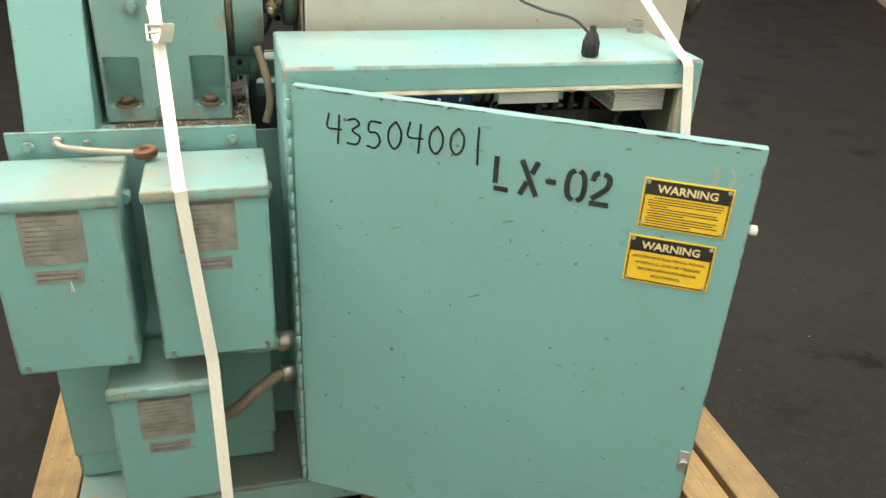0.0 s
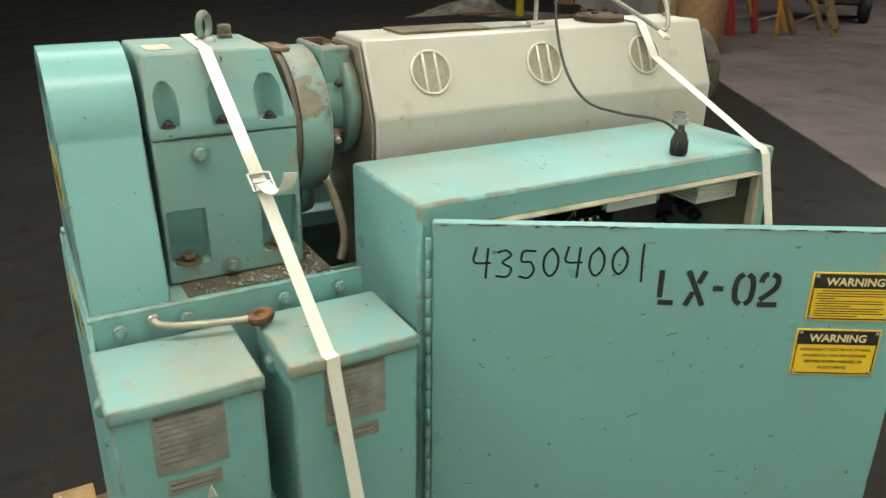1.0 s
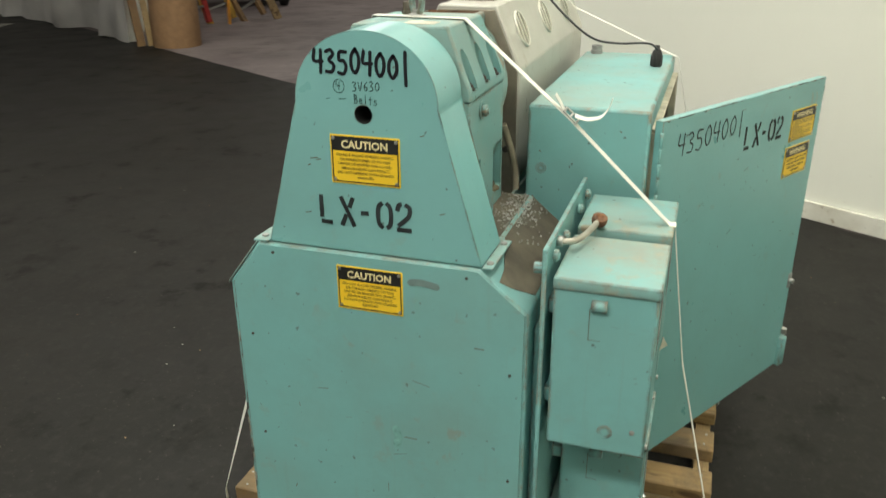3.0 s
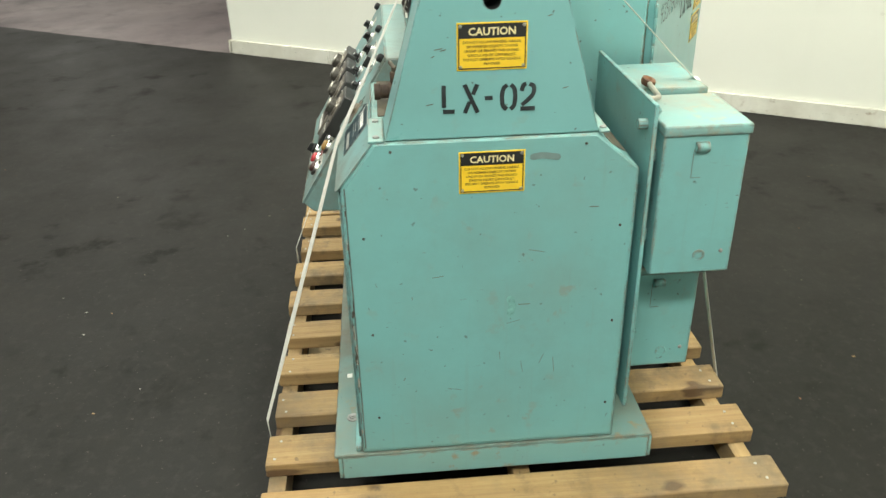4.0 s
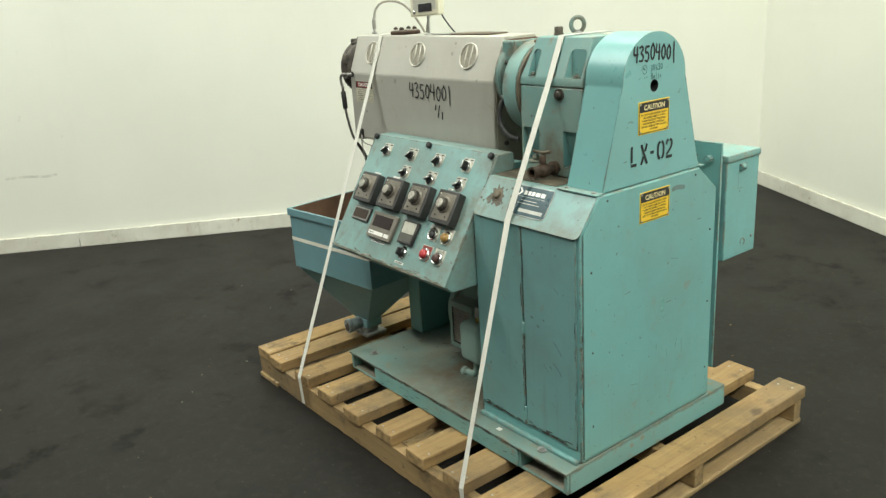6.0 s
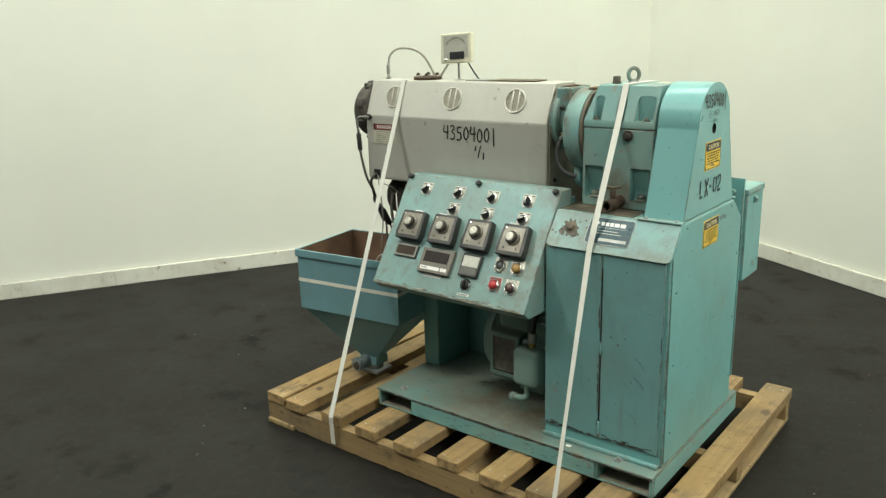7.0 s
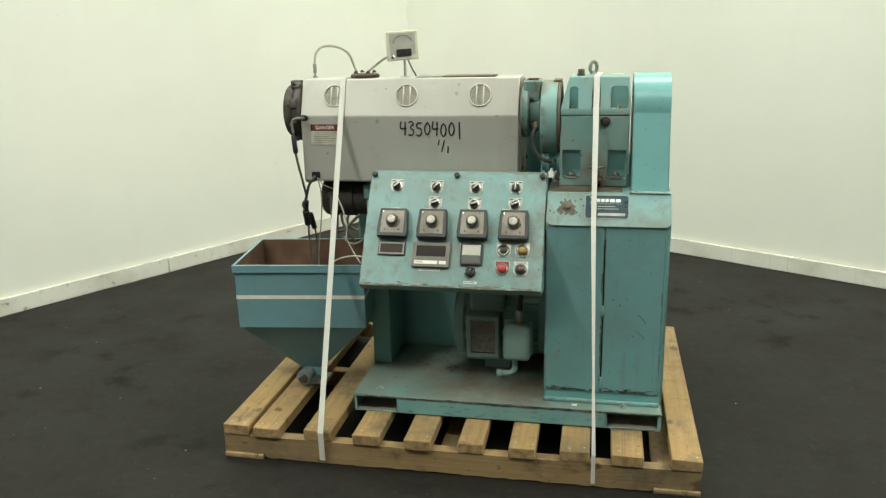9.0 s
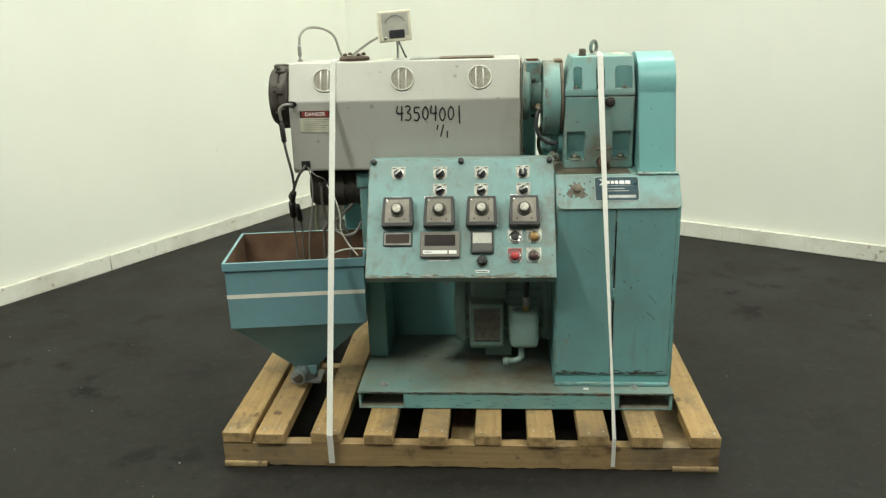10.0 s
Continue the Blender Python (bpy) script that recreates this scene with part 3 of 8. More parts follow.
# pen strokes of the handwriting, in a box 0.6 wide and 1 high
GLYPHS = {
    "4": [[(0.10, 1.0), (0.04, 0.52), (0.55, 0.50)], [(0.48, 0.98), (0.42, 0.0)]],
    "3": [[(0.06, 0.92), (0.32, 1.0), (0.48, 0.82), (0.22, 0.56), (0.50, 0.36), (0.38, 0.06), (0.03, 0.06)]],
    "5": [[(0.52, 0.96), (0.14, 0.94), (0.10, 0.60), (0.38, 0.58), (0.50, 0.30), (0.32, 0.04), (0.04, 0.08)]],
    "0": [[(0.32, 0.97), (0.10, 0.70), (0.08, 0.28), (0.28, 0.03), (0.50, 0.28), (0.52, 0.68), (0.34, 0.97)]],
    "1": [[(0.28, 1.04), (0.27, 0.5), (0.30, -0.22)]],
    "6": [[(0.46, 0.98), (0.18, 0.70), (0.08, 0.28), (0.28, 0.02), (0.48, 0.22), (0.32, 0.46), (0.10, 0.30)]],
    "V": [[(0.04, 1.0), (0.28, 0.02), (0.54, 1.0)]],
    "B": [[(0.08, 1.0), (0.08, 0.0)], [(0.08, 0.98), (0.44, 0.86), (0.40, 0.60), (0.10, 0.52), (0.48, 0.38), (0.44, 0.08), (0.08, 0.02)]],
    "e": [[(0.08, 0.32), (0.46, 0.34), (0.30, 0.58), (0.08, 0.34), (0.22, 0.04), (0.48, 0.12)]],
    "l": [[(0.26, 1.0), (0.26, 0.02)]],
    "t": [[(0.26, 0.85), (0.26, 0.02)], [(0.08, 0.56), (0.46, 0.58)]],
    "s": [[(0.44, 0.54), (0.20, 0.56), (0.16, 0.38), (0.42, 0.24), (0.34, 0.04), (0.08, 0.06)]],
    "/": [[(0.50, 1.0), (0.10, 0.0)]],
    "'": [[(0.30, 1.0), (0.28, 0.62)]],
}


def handwriting(mesh, mat, body, m, width, height, pen, fall=0.0, seed=3):
    """Digits and letters written by hand across a width, sinking by fall towards the end."""
    rnd = random.Random(seed)
    n = len(body)
    for k, ch in enumerate(body):
        if ch == " ":
            continue
        u0, s = (k + 0.12) * width / n, width / n * 1.42
        dv, tall = -fall * k / max(1, n - 1) + rnd.uniform(-0.05, 0.05) * height, height * rnd.uniform(0.92, 1.05)
        for line in GLYPHS[ch]:
            mesh.stroke(mat, [(u0 + u * s * 0.95, dv + v * tall) for u, v in line], pen, m)
    return mesh


def stencil(mesh, m, height, width):
    """LX-02 sprayed through a stencil, with its gaps."""
    s, w = height, height * 0.150
    x = [0.0, 0.225, 0.445, 0.625, 0.836]
    put = lambda k, pts, steps=0: mesh.stroke(STENCIL, [(x[k] * width + u * s * 0.52, v * s) for u, v in pts], w, m, steps=steps, round_ends=False)  # noqa: E731
    put(0, [(0.07, 1.0), (0.07, 0.22)])
    put(0, [(0.0, 0.08), (0.78, 0.07)])
    put(1, [(0.04, 1.0), (0.92, 0.0)])
    put(1, [(0.88, 1.0), (0.60, 0.64)])
    put(1, [(0.38, 0.40), (0.06, 0.0)])
    put(2, [(0.02, 0.50), (0.55, 0.50)])
    put(3, [(0.40, 0.93), (0.14, 0.80), (0.06, 0.50), (0.14, 0.20), (0.40, 0.07)], 4)
    put(3, [(0.62, 0.93), (0.86, 0.80), (0.94, 0.50), (0.86, 0.20), (0.62, 0.07)], 4)
    put(4, [(0.05, 0.70), (0.16, 0.90), (0.36, 0.94)], 3)
    put(4, [(0.56, 0.94), (0.86, 0.84), (0.82, 0.58), (0.48, 0.38), (0.08, 0.20)], 4)
    put(4, [(0.0, 0.075), (0.98, 0.075)])
    return mesh


def sign(parent, name, m, w, h, head, lines, label, size=None):
    """A yellow plate with a black heading, riveted at its corners. m: its lower left corner."""
    s = Mesh(YELLOW)
    s.prism(YELLOW, [(0, 0), (w, 0), (w, h), (0, h)], 0.0012, m, 0.0005, 1)
    b, t = 0.0025, 0.0018
    at = lambda d: m @ Matrix.Translation((0, 0, d))  # noqa: E731
    for u0, u1, v0, v1 in ((b, w - b, h - b - t, h - b), (b, w - b, b, b + t), (b, b + t, b + t, h - b - t), (w - b - t, w - b, b + t, h - b - t)):
        s.prism(SIGNBLACK, [(u0, v0), (u1, v0), (u1, v1), (u0, v1)], 0.0005, at(0.0011))
    hh = h * 0.27
    s.prism(SIGNBLACK, [(b + t, h - b - t - hh), (w - b - t, h - b - t - hh), (w - b - t, h - b - t), (b + t, h - b - t)], 0.0005, at(0.0011))
    s.text(SIGNCREAM, head, hh * 0.82, m @ Matrix.Translation((w / 2, h - b - t - hh * 0.52, 0)), 0.0019, bold=0.0004)
    step = (h * 0.60) / (len(lines) + 0.6)
    for k, line in enumerate(lines):
        y = h * 0.66 - step * (k + 0.75)
        if line.startswith("#"):
            a, c = (float(v) * w for v in line[1:].split())
            s.prism(SIGNBLACK, [(a, y - step * 0.16), (c, y - step * 0.16), (c, y + step * 0.16), (a, y + step * 0.16)], 0.0004, at(0.0011))
        else:
            s.text(SIGNBLACK, line, size or step * 0.80, m @ Matrix.Translation((w / 2, y, 0)), 0.0016)
    for u in (0.006, w - 0.006):
        for v in (0.006, h - 0.006):
            s.lathe(ZINC, [(0.0032, 0.001), (0.003, 0.0026), (0.0012, 0.0032)], m @ Matrix.Translation((u, v, 0)), 10)
    return part(name, s, parent, label)


# ---- the large structure ----
def slab(name, origin, u, length, height, thick, mat, label, category="wall"):
    """An upright wall from origin along u; its face looks to u x z, its thickness lies behind."""
    s = Mesh(mat)
    m = plane(origin, u, (0, 0, 1))
    s.prism(mat, [(0, 0), (length, 0), (length, height), (0, height)], -thick, m)
    return single(name, s, label, category, kind="structure")


f = Mesh(FLOOR)
f.sheet(FLOOR, 8, 8, lambda a, b: Vector((-16 + 60 * a, -16 + 60 * b, 0)))
single("floor", f, "dark grey painted concrete floor with scuffs and a bare purplish part", "floor", kind="structure")
# ceiling is never in view; added to close the hall and reflect light
f = Mesh(CEILING)
f.box(CEILING, -16, 44, -16, 44, 5.2, 5.4)
single("ceiling", f, "plain unseen ceiling added to close the hall, pale to bounce light", "ceiling", kind="structure")

WALL_LENGTH = 5.14
# the faces of both walls look towards the machine
slab("wall_east", CORNER + W1 * WALL_LENGTH, -W1, WALL_LENGTH, 5.2, 0.14, WALL, "white painted wall with scuff marks and a low white baseboard")
slab("wall_south", CORNER, -W2, -5.6, 5.2, -0.14, WALL, "white painted wall with a low white baseboard")
# plain walls added to close the hall round the corner
for name, p, q in (("hall_wall_1", (-16, 20.9), (44, 20.9)), ("hall_wall_2", (34, 24), (34, -16)), ("hall_wall_3", (34, -14), (-16, -14)), ("hall_wall_4", (-12, -16), (-12, 24))):
    p, q = Vector((*p, 0)), Vector((*q, 0))
    slab(name, p, q - p, (q - p).length, 5.2, -0.2, WALLFAR, "plain wall added to close the hall, pale to bounce light")


def baseboard(name, origin, along, out, length):
    """Low boards in lengths, a little proud of the wall, with open joints."""
    b = Mesh(BASEBOARD)
    m = plane(origin, along, (0, 0, 1))
    rnd, a = random.Random(5), 0.0
    sign_ = 1 if (Vector(along).normalized().cross(Vector((0, 0, 1)))).dot(out) > 0 else -1
    while a < length - 0.02:
        e = min(length, a + rnd.uniform(1.6, 2.4))
        h = 0.088 + rnd.uniform(-0.002, 0.002)
        b.prism(BASEBOARD, [(a + 0.0015, 0), (e - 0.0015, 0), (e - 0.0015, h), (a + 0.0015, h)], sign_ * 0.018, m, 0.004)
        a = e
    return single(name, b, "chipped white wooden baseboard along the wall", "baseboard", kind="structure")


OUT1, OUT2 = Vector((-W1.y, W1.x, 0)), Vector((W2.y, -W2.x, 0))
baseboard("baseboard_east", CORNER + W1 * 0.024 + OUT1 * 0.004, W1, OUT1, WALL_LENGTH - 0.03)
baseboard("baseboard_south", CORNER + W2 * 0.024 + OUT2 * 0.004, W2, OUT2, 5.5)
b = Mesh(BASEBOARD)
e = CORNER + W1 * (WALL_LENGTH + 0.003)
b.prism(BASEBOARD, [(-0.018, 0), (0.14, 0), (0.14, 0.088), (-0.018, 0.088)], 0.018, plane(e, -OUT1, (0, 0, 1)) @ Matrix.Translation((0, 0, -0.018 if (-OUT1).cross(Vector((0, 0, 1))).dot(W1) < 0 else 0)), 0.004)
single("baseboard_end", b, "short white baseboard round the wall's free end", "baseboard", kind="structure")
# a long rubbed scratch on the wall
s = Mesh(BASEBOARD)
SCUFF = plain("wall_scuff", (0.72, 0.715, 0.635), 0.6)
s.stroke(SCUFF, [(-0.14, 0.0), (-0.04, 0.005), (0.07, -0.002), (0.14, 0.003)], 0.015, plane(CORNER + W1 * 4.56 + OUT1 * 0.0006 + Vector((0, 0, 0.447)), -W1, (0, 0, 1)))
single("wall_scuff_mark", s, "grey rubbed scuff mark on the white wall", "scuff mark", kind="structure")


# ---- the pallet ----
PT = 0.120  # its top
pallet = thing("pallet", (0.385, 1.42, 0), "large pine pallet of thick boards carrying the machine", "pallet")
rnd = random.Random(11)


def board(name, parent, mat, x0, x1, y0, y1, z0, z1, bev=0.004, label=""):
    s = Mesh(mat)
    s.box(mat, x0, x1, y0, y1, z0, z1, bev)
    for v in s.bm.verts:
        v.co += Vector((rnd.uniform(-1, 1), rnd.uniform(-1, 1), rnd.uniform(-1, 1))) * 0.0008
    if name == "top_board":
        ends = s.slot(ENDGRAIN)
        for f in s.bm.faces:
            f.normal_update()
            if abs(f.normal.y) > 0.9:
                f.material_index = ends
    return part(name, s, parent, label)


BOARDS = [(1.150, 1.058), (1.041, 0.951), (0.868, 0.772), (0.699, 0.609), (0.527, 0.439), (0.355, 0.273), (0.194, 0.110), (0.037, -0.054), (-0.118, -0.215), (-0.296, -0.386)]
for k, (a, b) in enumerate(BOARDS):
    y1, y0 = 1.975 + rnd.uniform(-0.012, 0.006), 0.875 + rnd.uniform(-0.010, 0.012)
    if k == 0:
        y0 = 1.33
    if k == 1:
        y0 = 1.30
    board("top_board", pallet, PINE, b, a, y0 if k > 1 else 0.885, y1, PT - 0.038, PT - 0.0005 * (k % 3))
for y0, y1 in ((1.395, 1.433), (0.892, 0.930)):
    board("stringer", pallet, PINE_LONG, -0.384, 1.150, y0, y1, 0.018, PT - 0.0385, 0.003)
# the front one has a ragged lower edge
low = [(-0.384, 0.018), (-0.246, 0.018)] + [(-0.244 + 0.025 * k, rnd.uniform(0.002, 0.007)) for k in range(51)] + [(1.010, 0.018), (1.150, 0.018)]
s = Mesh(PINE_LONG)
s.prism(PINE_LONG, low + [(1.150, PT - 0.0385), (-0.384, PT - 0.0385)], 0.038, plane((0, 1.968, 0), (1, 0, 0), (0, 0, 1)), 0.0)
part("stringer", s, pallet, "weathered front stringer with a ragged lower edge")
for x0, x1 in ((-0.384, -0.247), (1.014, 1.150)):
    board("bottom_board", pallet, PINE_OLD, x0, x1, 0.885, 1.976, 0.0, 0.0175, 0.003)
board("bottom_board", pallet, PINE_OLD, 0.30, 0.44, 0.885, 1.925, 0.0, 0.0175, 0.003)
nail = Mesh(ZINC)
nail.lathe(ZINC, [(0.0034, 0.0), (0.0032, 0.0008), (0.001, 0.0009)], Matrix.Identity(4), 8)
nail = nail.data("nail")
for a, b in BOARDS:
    for y in (1.949, 0.911):
        for d in (-0.026, 0.020):
            ob = part("nail", nail, pallet)
            ob.location = ((a + b) / 2 + d + rnd.uniform(-0.006, 0.006), y + rnd.uniform(-0.008, 0.008), PT)

# ---- the machine's skid ----
skid = thing("machine_skid", (0.235, 1.47, PT), "teal steel base frame with fork pockets lying on the pallet", "machine base")
BZ = 0.184
POCKETDUST = plain("dusty_brown_steel", (0.30, 0.265, 0.21), 0.8, 0.0, 0.35, 18, 0.3)
s = Mesh(DECK)
s.box(DECK, -0.274, 0.742, 1.138, 1.815, BZ - 0.008, BZ, 0.002)
part("deck_plate", s, skid)
for y0, y1 in ((1.135, 1.143), (1.800, 1.808)):
    s = Mesh(TEAL_DIRTY)
    s.box(TEAL_DIRTY, -0.272, 0.740, y0, y1, PT, BZ - 0.0082, 0.001)
    c = Mesh(TEAL_DIRTY)
    c.box(TEAL_DIRTY, 0.592, 0.732, y0 - 0.02, y1 + 0.02, PT + 0.0035, BZ - 0.0105)
    d = Mesh(TEAL_DIRTY)
    d.box(TEAL_DIRTY, -0.262, -0.105, y0 - 0.02, y1 + 0.02, PT + 0.0035, BZ - 0.0105)
    part("side_rail", s.cut(c, d), skid, "side rail with open fork pockets")
for x0, x1 in ((-0.274, -0.268), (0.735, 0.741)):
    s = Mesh(TEAL_DIRTY)
    s.box(TEAL_DIRTY, x0, x1, 1.144, 1.799, PT, BZ - 0.0082, 0.001)
    part("end_rail", s, skid)
for x0, x1 in ((0.562, 0.590), (-0.103, -0.075)):
    s = Mesh(TEAL_DIRTY)
    s.box(TEAL_DIRTY, x0, x1, 1.145, 1.798, PT + 0.001, BZ - 0.0085)
    part("fork_pocket_wall", s, skid)
for x0, x1 in ((0.5905, 0.7345), (-0.2675, -0.1035)):
    s = Mesh(POCKETDUST)
    s.box(POCKETDUST, x0, x1, 1.1435, 1.7995, PT + 0.0003, PT + 0.0033)
    part("fork_pocket_floor", s, skid)
s = Mesh(TEAL_DIRTY)
s.box(TEAL_DIRTY, -0.098, 0.588, 1.8085, 1.814, PT + 0.003, BZ - 0.010, 0.002)
part("front_plate", s, skid)
t = Mesh(GRIME)
SKIDCHIP = plain("bare_skid_chip", (0.06, 0.055, 0.045), 0.6, 0.1, 0.4, 60)
rs = random.Random(23)
for k in range(130):
    x, l = rs.uniform(-0.27, 0.72), rs.uniform(0.004, 0.03)
    z = BZ - 0.0045 + rs.gauss(0, 0.0018)
    t.stroke(SKIDCHIP, [(-x, z), (-x + l, z + rs.uniform(-0.001, 0.001))], rs.uniform(0.0008, 0.0024), plane((0, 1.8153, 0), (-1, 0, 0), (0, 0, 1)), 0.0002, steps=0)
for k in range(30):
    x, z, l = rs.uniform(-0.09, 0.57), rs.uniform(PT + 0.008, BZ - 0.016), rs.uniform(0.004, 0.022)
    t.stroke(SKIDCHIP, [(-x, z), (-x + l, z + rs.uniform(-0.003, 0.003))], rs.uniform(0.0006, 0.0016), plane((0, 1.8142, 0), (-1, 0, 0), (0, 0, 1)), 0.0002, steps=0)
part("chipped_paint", t, skid, "dark chips along the front edge", kind="stuff")
for x, y in ((0.660, 1.765), (-0.155, 1.778)):
    s = Mesh(ZINC)
    hexbolt(s, (x, y, BZ), (0, 0, 1), 0.009, 0.004, GREYMETAL)
    part("deck_bolt", s, skid, "worn flat deck bolt")

# ---- lower housing with the belt drive behind its panels ----
housing = thing("drive_housing", (-0.09, 1.48, BZ), "tall teal sheet-metal housing with chamfered shoulders and access panels", "machine housing")
PROFILE = [(1.225, 0.186), (1.756, 0.186), (1.756, 0.788), (1.694, 0.868), (1.305, 0.868), (1.225, 0.800)]
s = Mesh(TEAL)
s.prism(TEAL, PROFILE, 0.3745, plane((-0.2725, 0, 0), (0, 1, 0), (0, 0, 1)), 0.004)
part("shell", s, housing)
# end panel, a millimetre-thick tray over the end
s = Mesh(TEAL_PANEL)
s.prism(TEAL_PANEL, [(1.231, 0.196), (1.7475, 0.196), (1.7475, 0.789), (1.690, 0.8655), (1.308, 0.8655), (1.231, 0.801)], -0.0032, plane((-0.2723, 0, 0), (0, 1, 0), (0, 0, 1)), 0.0009)
END = plane((-0.2755, 0, 0), (0, -1, 0), (0, 0, 1))
endpanel = part("end_panel", s, housing)
for y, z in ((1.665, 0.853), (1.325, 0.852), (1.721, 0.690), (1.717, 0.482), (1.716, 0.280), (1.252, 0.690), (1.250, 0.482), (1.248, 0.280)):
    t = Mesh(DARKIRON)
    t.lathe(DARKIRON, [(0.0027, 0), (0.0024, 0.0014), (0.0010, 0.0018)], END @ Matrix.Translation((-y, z, 0)), 12)
    part("screw", t, endpanel, "dark panel screw")
# rubbed paint, a dark smear beside the sign
t = Mesh(GRIME)
t.stroke(plain("grey_smear", (0.15, 0.22, 0.21), 0.6), [(-1.418, 0.832), (-1.400, 0.834), (-1.375, 0.830)], 0.012, END)
part("smear", t, endpanel, "grey rubbed smear on the paint")
GRAZE = plain("rubbed_paint", (0.17, 0.37, 0.335), 0.55, 0.0, 0.3, 60)
SCRATCH = plain("dark_scratch", (0.13, 0.14, 0.11), 0.6)
t = Mesh(GRAZE)
for y, z, w in ((1.452, 0.545, 0.015),):
    t.stroke(GRAZE, [(-y, z), (-y + 0.004, z - 0.016), (-y + 0.001, z - 0.032)], w, END)
for k in range(13):
    y, z, a, l = rnd.uniform(1.26, 1.71), rnd.uniform(0.24, 0.82), rnd.uniform(-0.4, 0.4) + (math.pi / 2 if rnd.random() < 0.4 else 0), rnd.uniform(0.006, 0.035)
    t.stroke(SCRATCH, [(-y, z), (-y + l * math.cos(a), z + l * math.sin(a))], rnd.uniform(0.0008, 0.0022), END, 0.0004, steps=0)
part("scratches", t, endpanel, "fine scratches and rubbed spots", kind="stuff")
sign(housing, "caution_sign", END @ Matrix.Translation((-1.548, 0.769, 0)), 0.116, 0.078, "CAUTION",
     ["DO NOT ALLOW FINGERS, HANDS,", "OR FOREIGN OBJECTS TO PASS", "UNDER OR BEHIND THIS GUARD.", "SERIOUS INJURY CAN RESULT.", "DO NOT OPERATE WITH GUARDS", "REMOVED"],
     "yellow and black caution sign", 0.0060)
s = Mesh(GRIME)
s.prism(GRIME, [(-1.7494, 0.198), (-1.7478, 0.198), (-1.7478, 0.788), (-1.7494, 0.788)], 0.0004, plane((-0.2725, 0, 0), (0, -1, 0), (0, 0, 1)))
part("panel_seam", s, housing, "dark seam beside the end panel")
# paint knocked off the front corner
t = Mesh(GRIME)
CORNERCHIP = plain("bare_dark_chip", (0.075, 0.06, 0.045), 0.6, 0.1, 0.4, 60)
PALECHIP = plain("pale_primer_chip", (0.36, 0.34, 0.28), 0.6, 0.0, 0.25, 60)
rk = random.Random(17)
for k in range(26):
    z = rk.choice((rk.uniform(0.30, 0.50), rk.uniform(0.21, 0.78), rk.uniform(0.40, 0.47)))
    y, l, w = 1.7535 - abs(rk.gauss(0, 0.0022)), rk.uniform(0.006, 0.030), rk.uniform(0.0012, 0.0036)
    t.stroke(CORNERCHIP if k % 3 else PALECHIP, [(-y, z), (-y + rk.uniform(-0.0012, 0.0012), z + 0.5 * l), (-y, z + l)], w, plane((-0.27255, 0, 0), (0, -1, 0), (0, 0, 1)), 0.0003, steps=2)
part("corner_chips", t, housing, "paint chipped off along the front corner", kind="stuff")
# two tall access doors at the front, standing on a welded sill
FRONT = plane((0, 1.7565, 0), (-1, 0, 0), (0, 0, 1))
for name, x0, x1 in (("access_panel", 0.098, -0.078), ("access_panel", -0.083, -0.262)):
    s = Mesh(TEAL_FRONT)
    s.prism(TEAL_FRONT, [(-x0, 0.222), (-x1, 0.222), (-x1, 0.778), (-x0, 0.778)], 0.004, FRONT, 0.0015)
    p = part(name, s, housing)
    t = Mesh(SCRATCH)
    for k in range(4):
        u, z, l = rnd.uniform(-x0 + 0.02, -x1 - 0.04), rnd.uniform(0.30, 0.7), rnd.uniform(0.008, 0.04)
        t.stroke(SCRATCH, [(u, z), (u + l * rnd.uniform(0.2, 0.8), z - l * rnd.uniform(0.2, 0.7))], 0.0010, FRONT @ Matrix.Translation((0, 0, 0.0042)), 0.0003, steps=0)
    for k in range(34):
        u, z = rnd.uniform(-x0 + 0.004, -x1 - 0.026), 0.2255 + abs(rnd.gauss(0, 0.0045))
        t.stroke(SKIDCHIP, [(u, z), (u + rnd.uniform(0.004, 0.024), z + rnd.uniform(-0.001, 0.002))], rnd.uniform(0.0012, 0.0040), FRONT @ Matrix.Translation((0, 0, 0.0042)), 0.0003, steps=0)
    for k in range(12):
        z, l = rnd.uniform(0.24, 0.6), rnd.uniform(0.004, 0.03)
        t.stroke(SKIDCHIP, [(-x1 - 0.003, z), (-x1 - 0.003, z + l)], rnd.uniform(0.001, 0.003), FRONT @ Matrix.Translation((0, 0, 0.0042)), 0.0003, steps=0)
    if x0 < 0:
        for a, b in (((0.186, 0.497), (0.214, 0.466)), ((0.184, 0.440), (0.212, 0.412)), ((0.172, 0.424), (0.178, 0.418))):
            t.stroke(SKIDCHIP, [a, ((a[0] + b[0]) / 2 + 0.003, (a[1] + b[1]) / 2 + 0.002), b], 0.0014, FRONT @ Matrix.Translation((0, 0, 0.0042)), 0.0003, steps=2)
    part("chipped_edge", t, p, "chipped and scratched paint along the foot", kind="stuff")
s = Mesh(INK)
s.prism(INK, [(0.0780, 0.224), (0.0830, 0.224), (0.0825, 0.735), (0.0790, 0.735)], 0.0008, FRONT)
part("door_seam", s, housing, "dark seam between the access panels")
s = Mesh(TEAL_DIRTY)
s.box(TEAL_DIRTY, -0.266, 0.102, 1.7565, 1.770, BZ, 0.196, 0.003)
part("sill", s, housing)
for z, h in ((0.500, 0.020), (0.250, 0.026)):
    s = Mesh(TEAL)
    s.rod(TEAL, (-0.0805, 1.7615, z - h), (-0.0805, 1.7615, z + h), 0.0036, n=12, bev=0.001)
    part("hinge", s, housing)
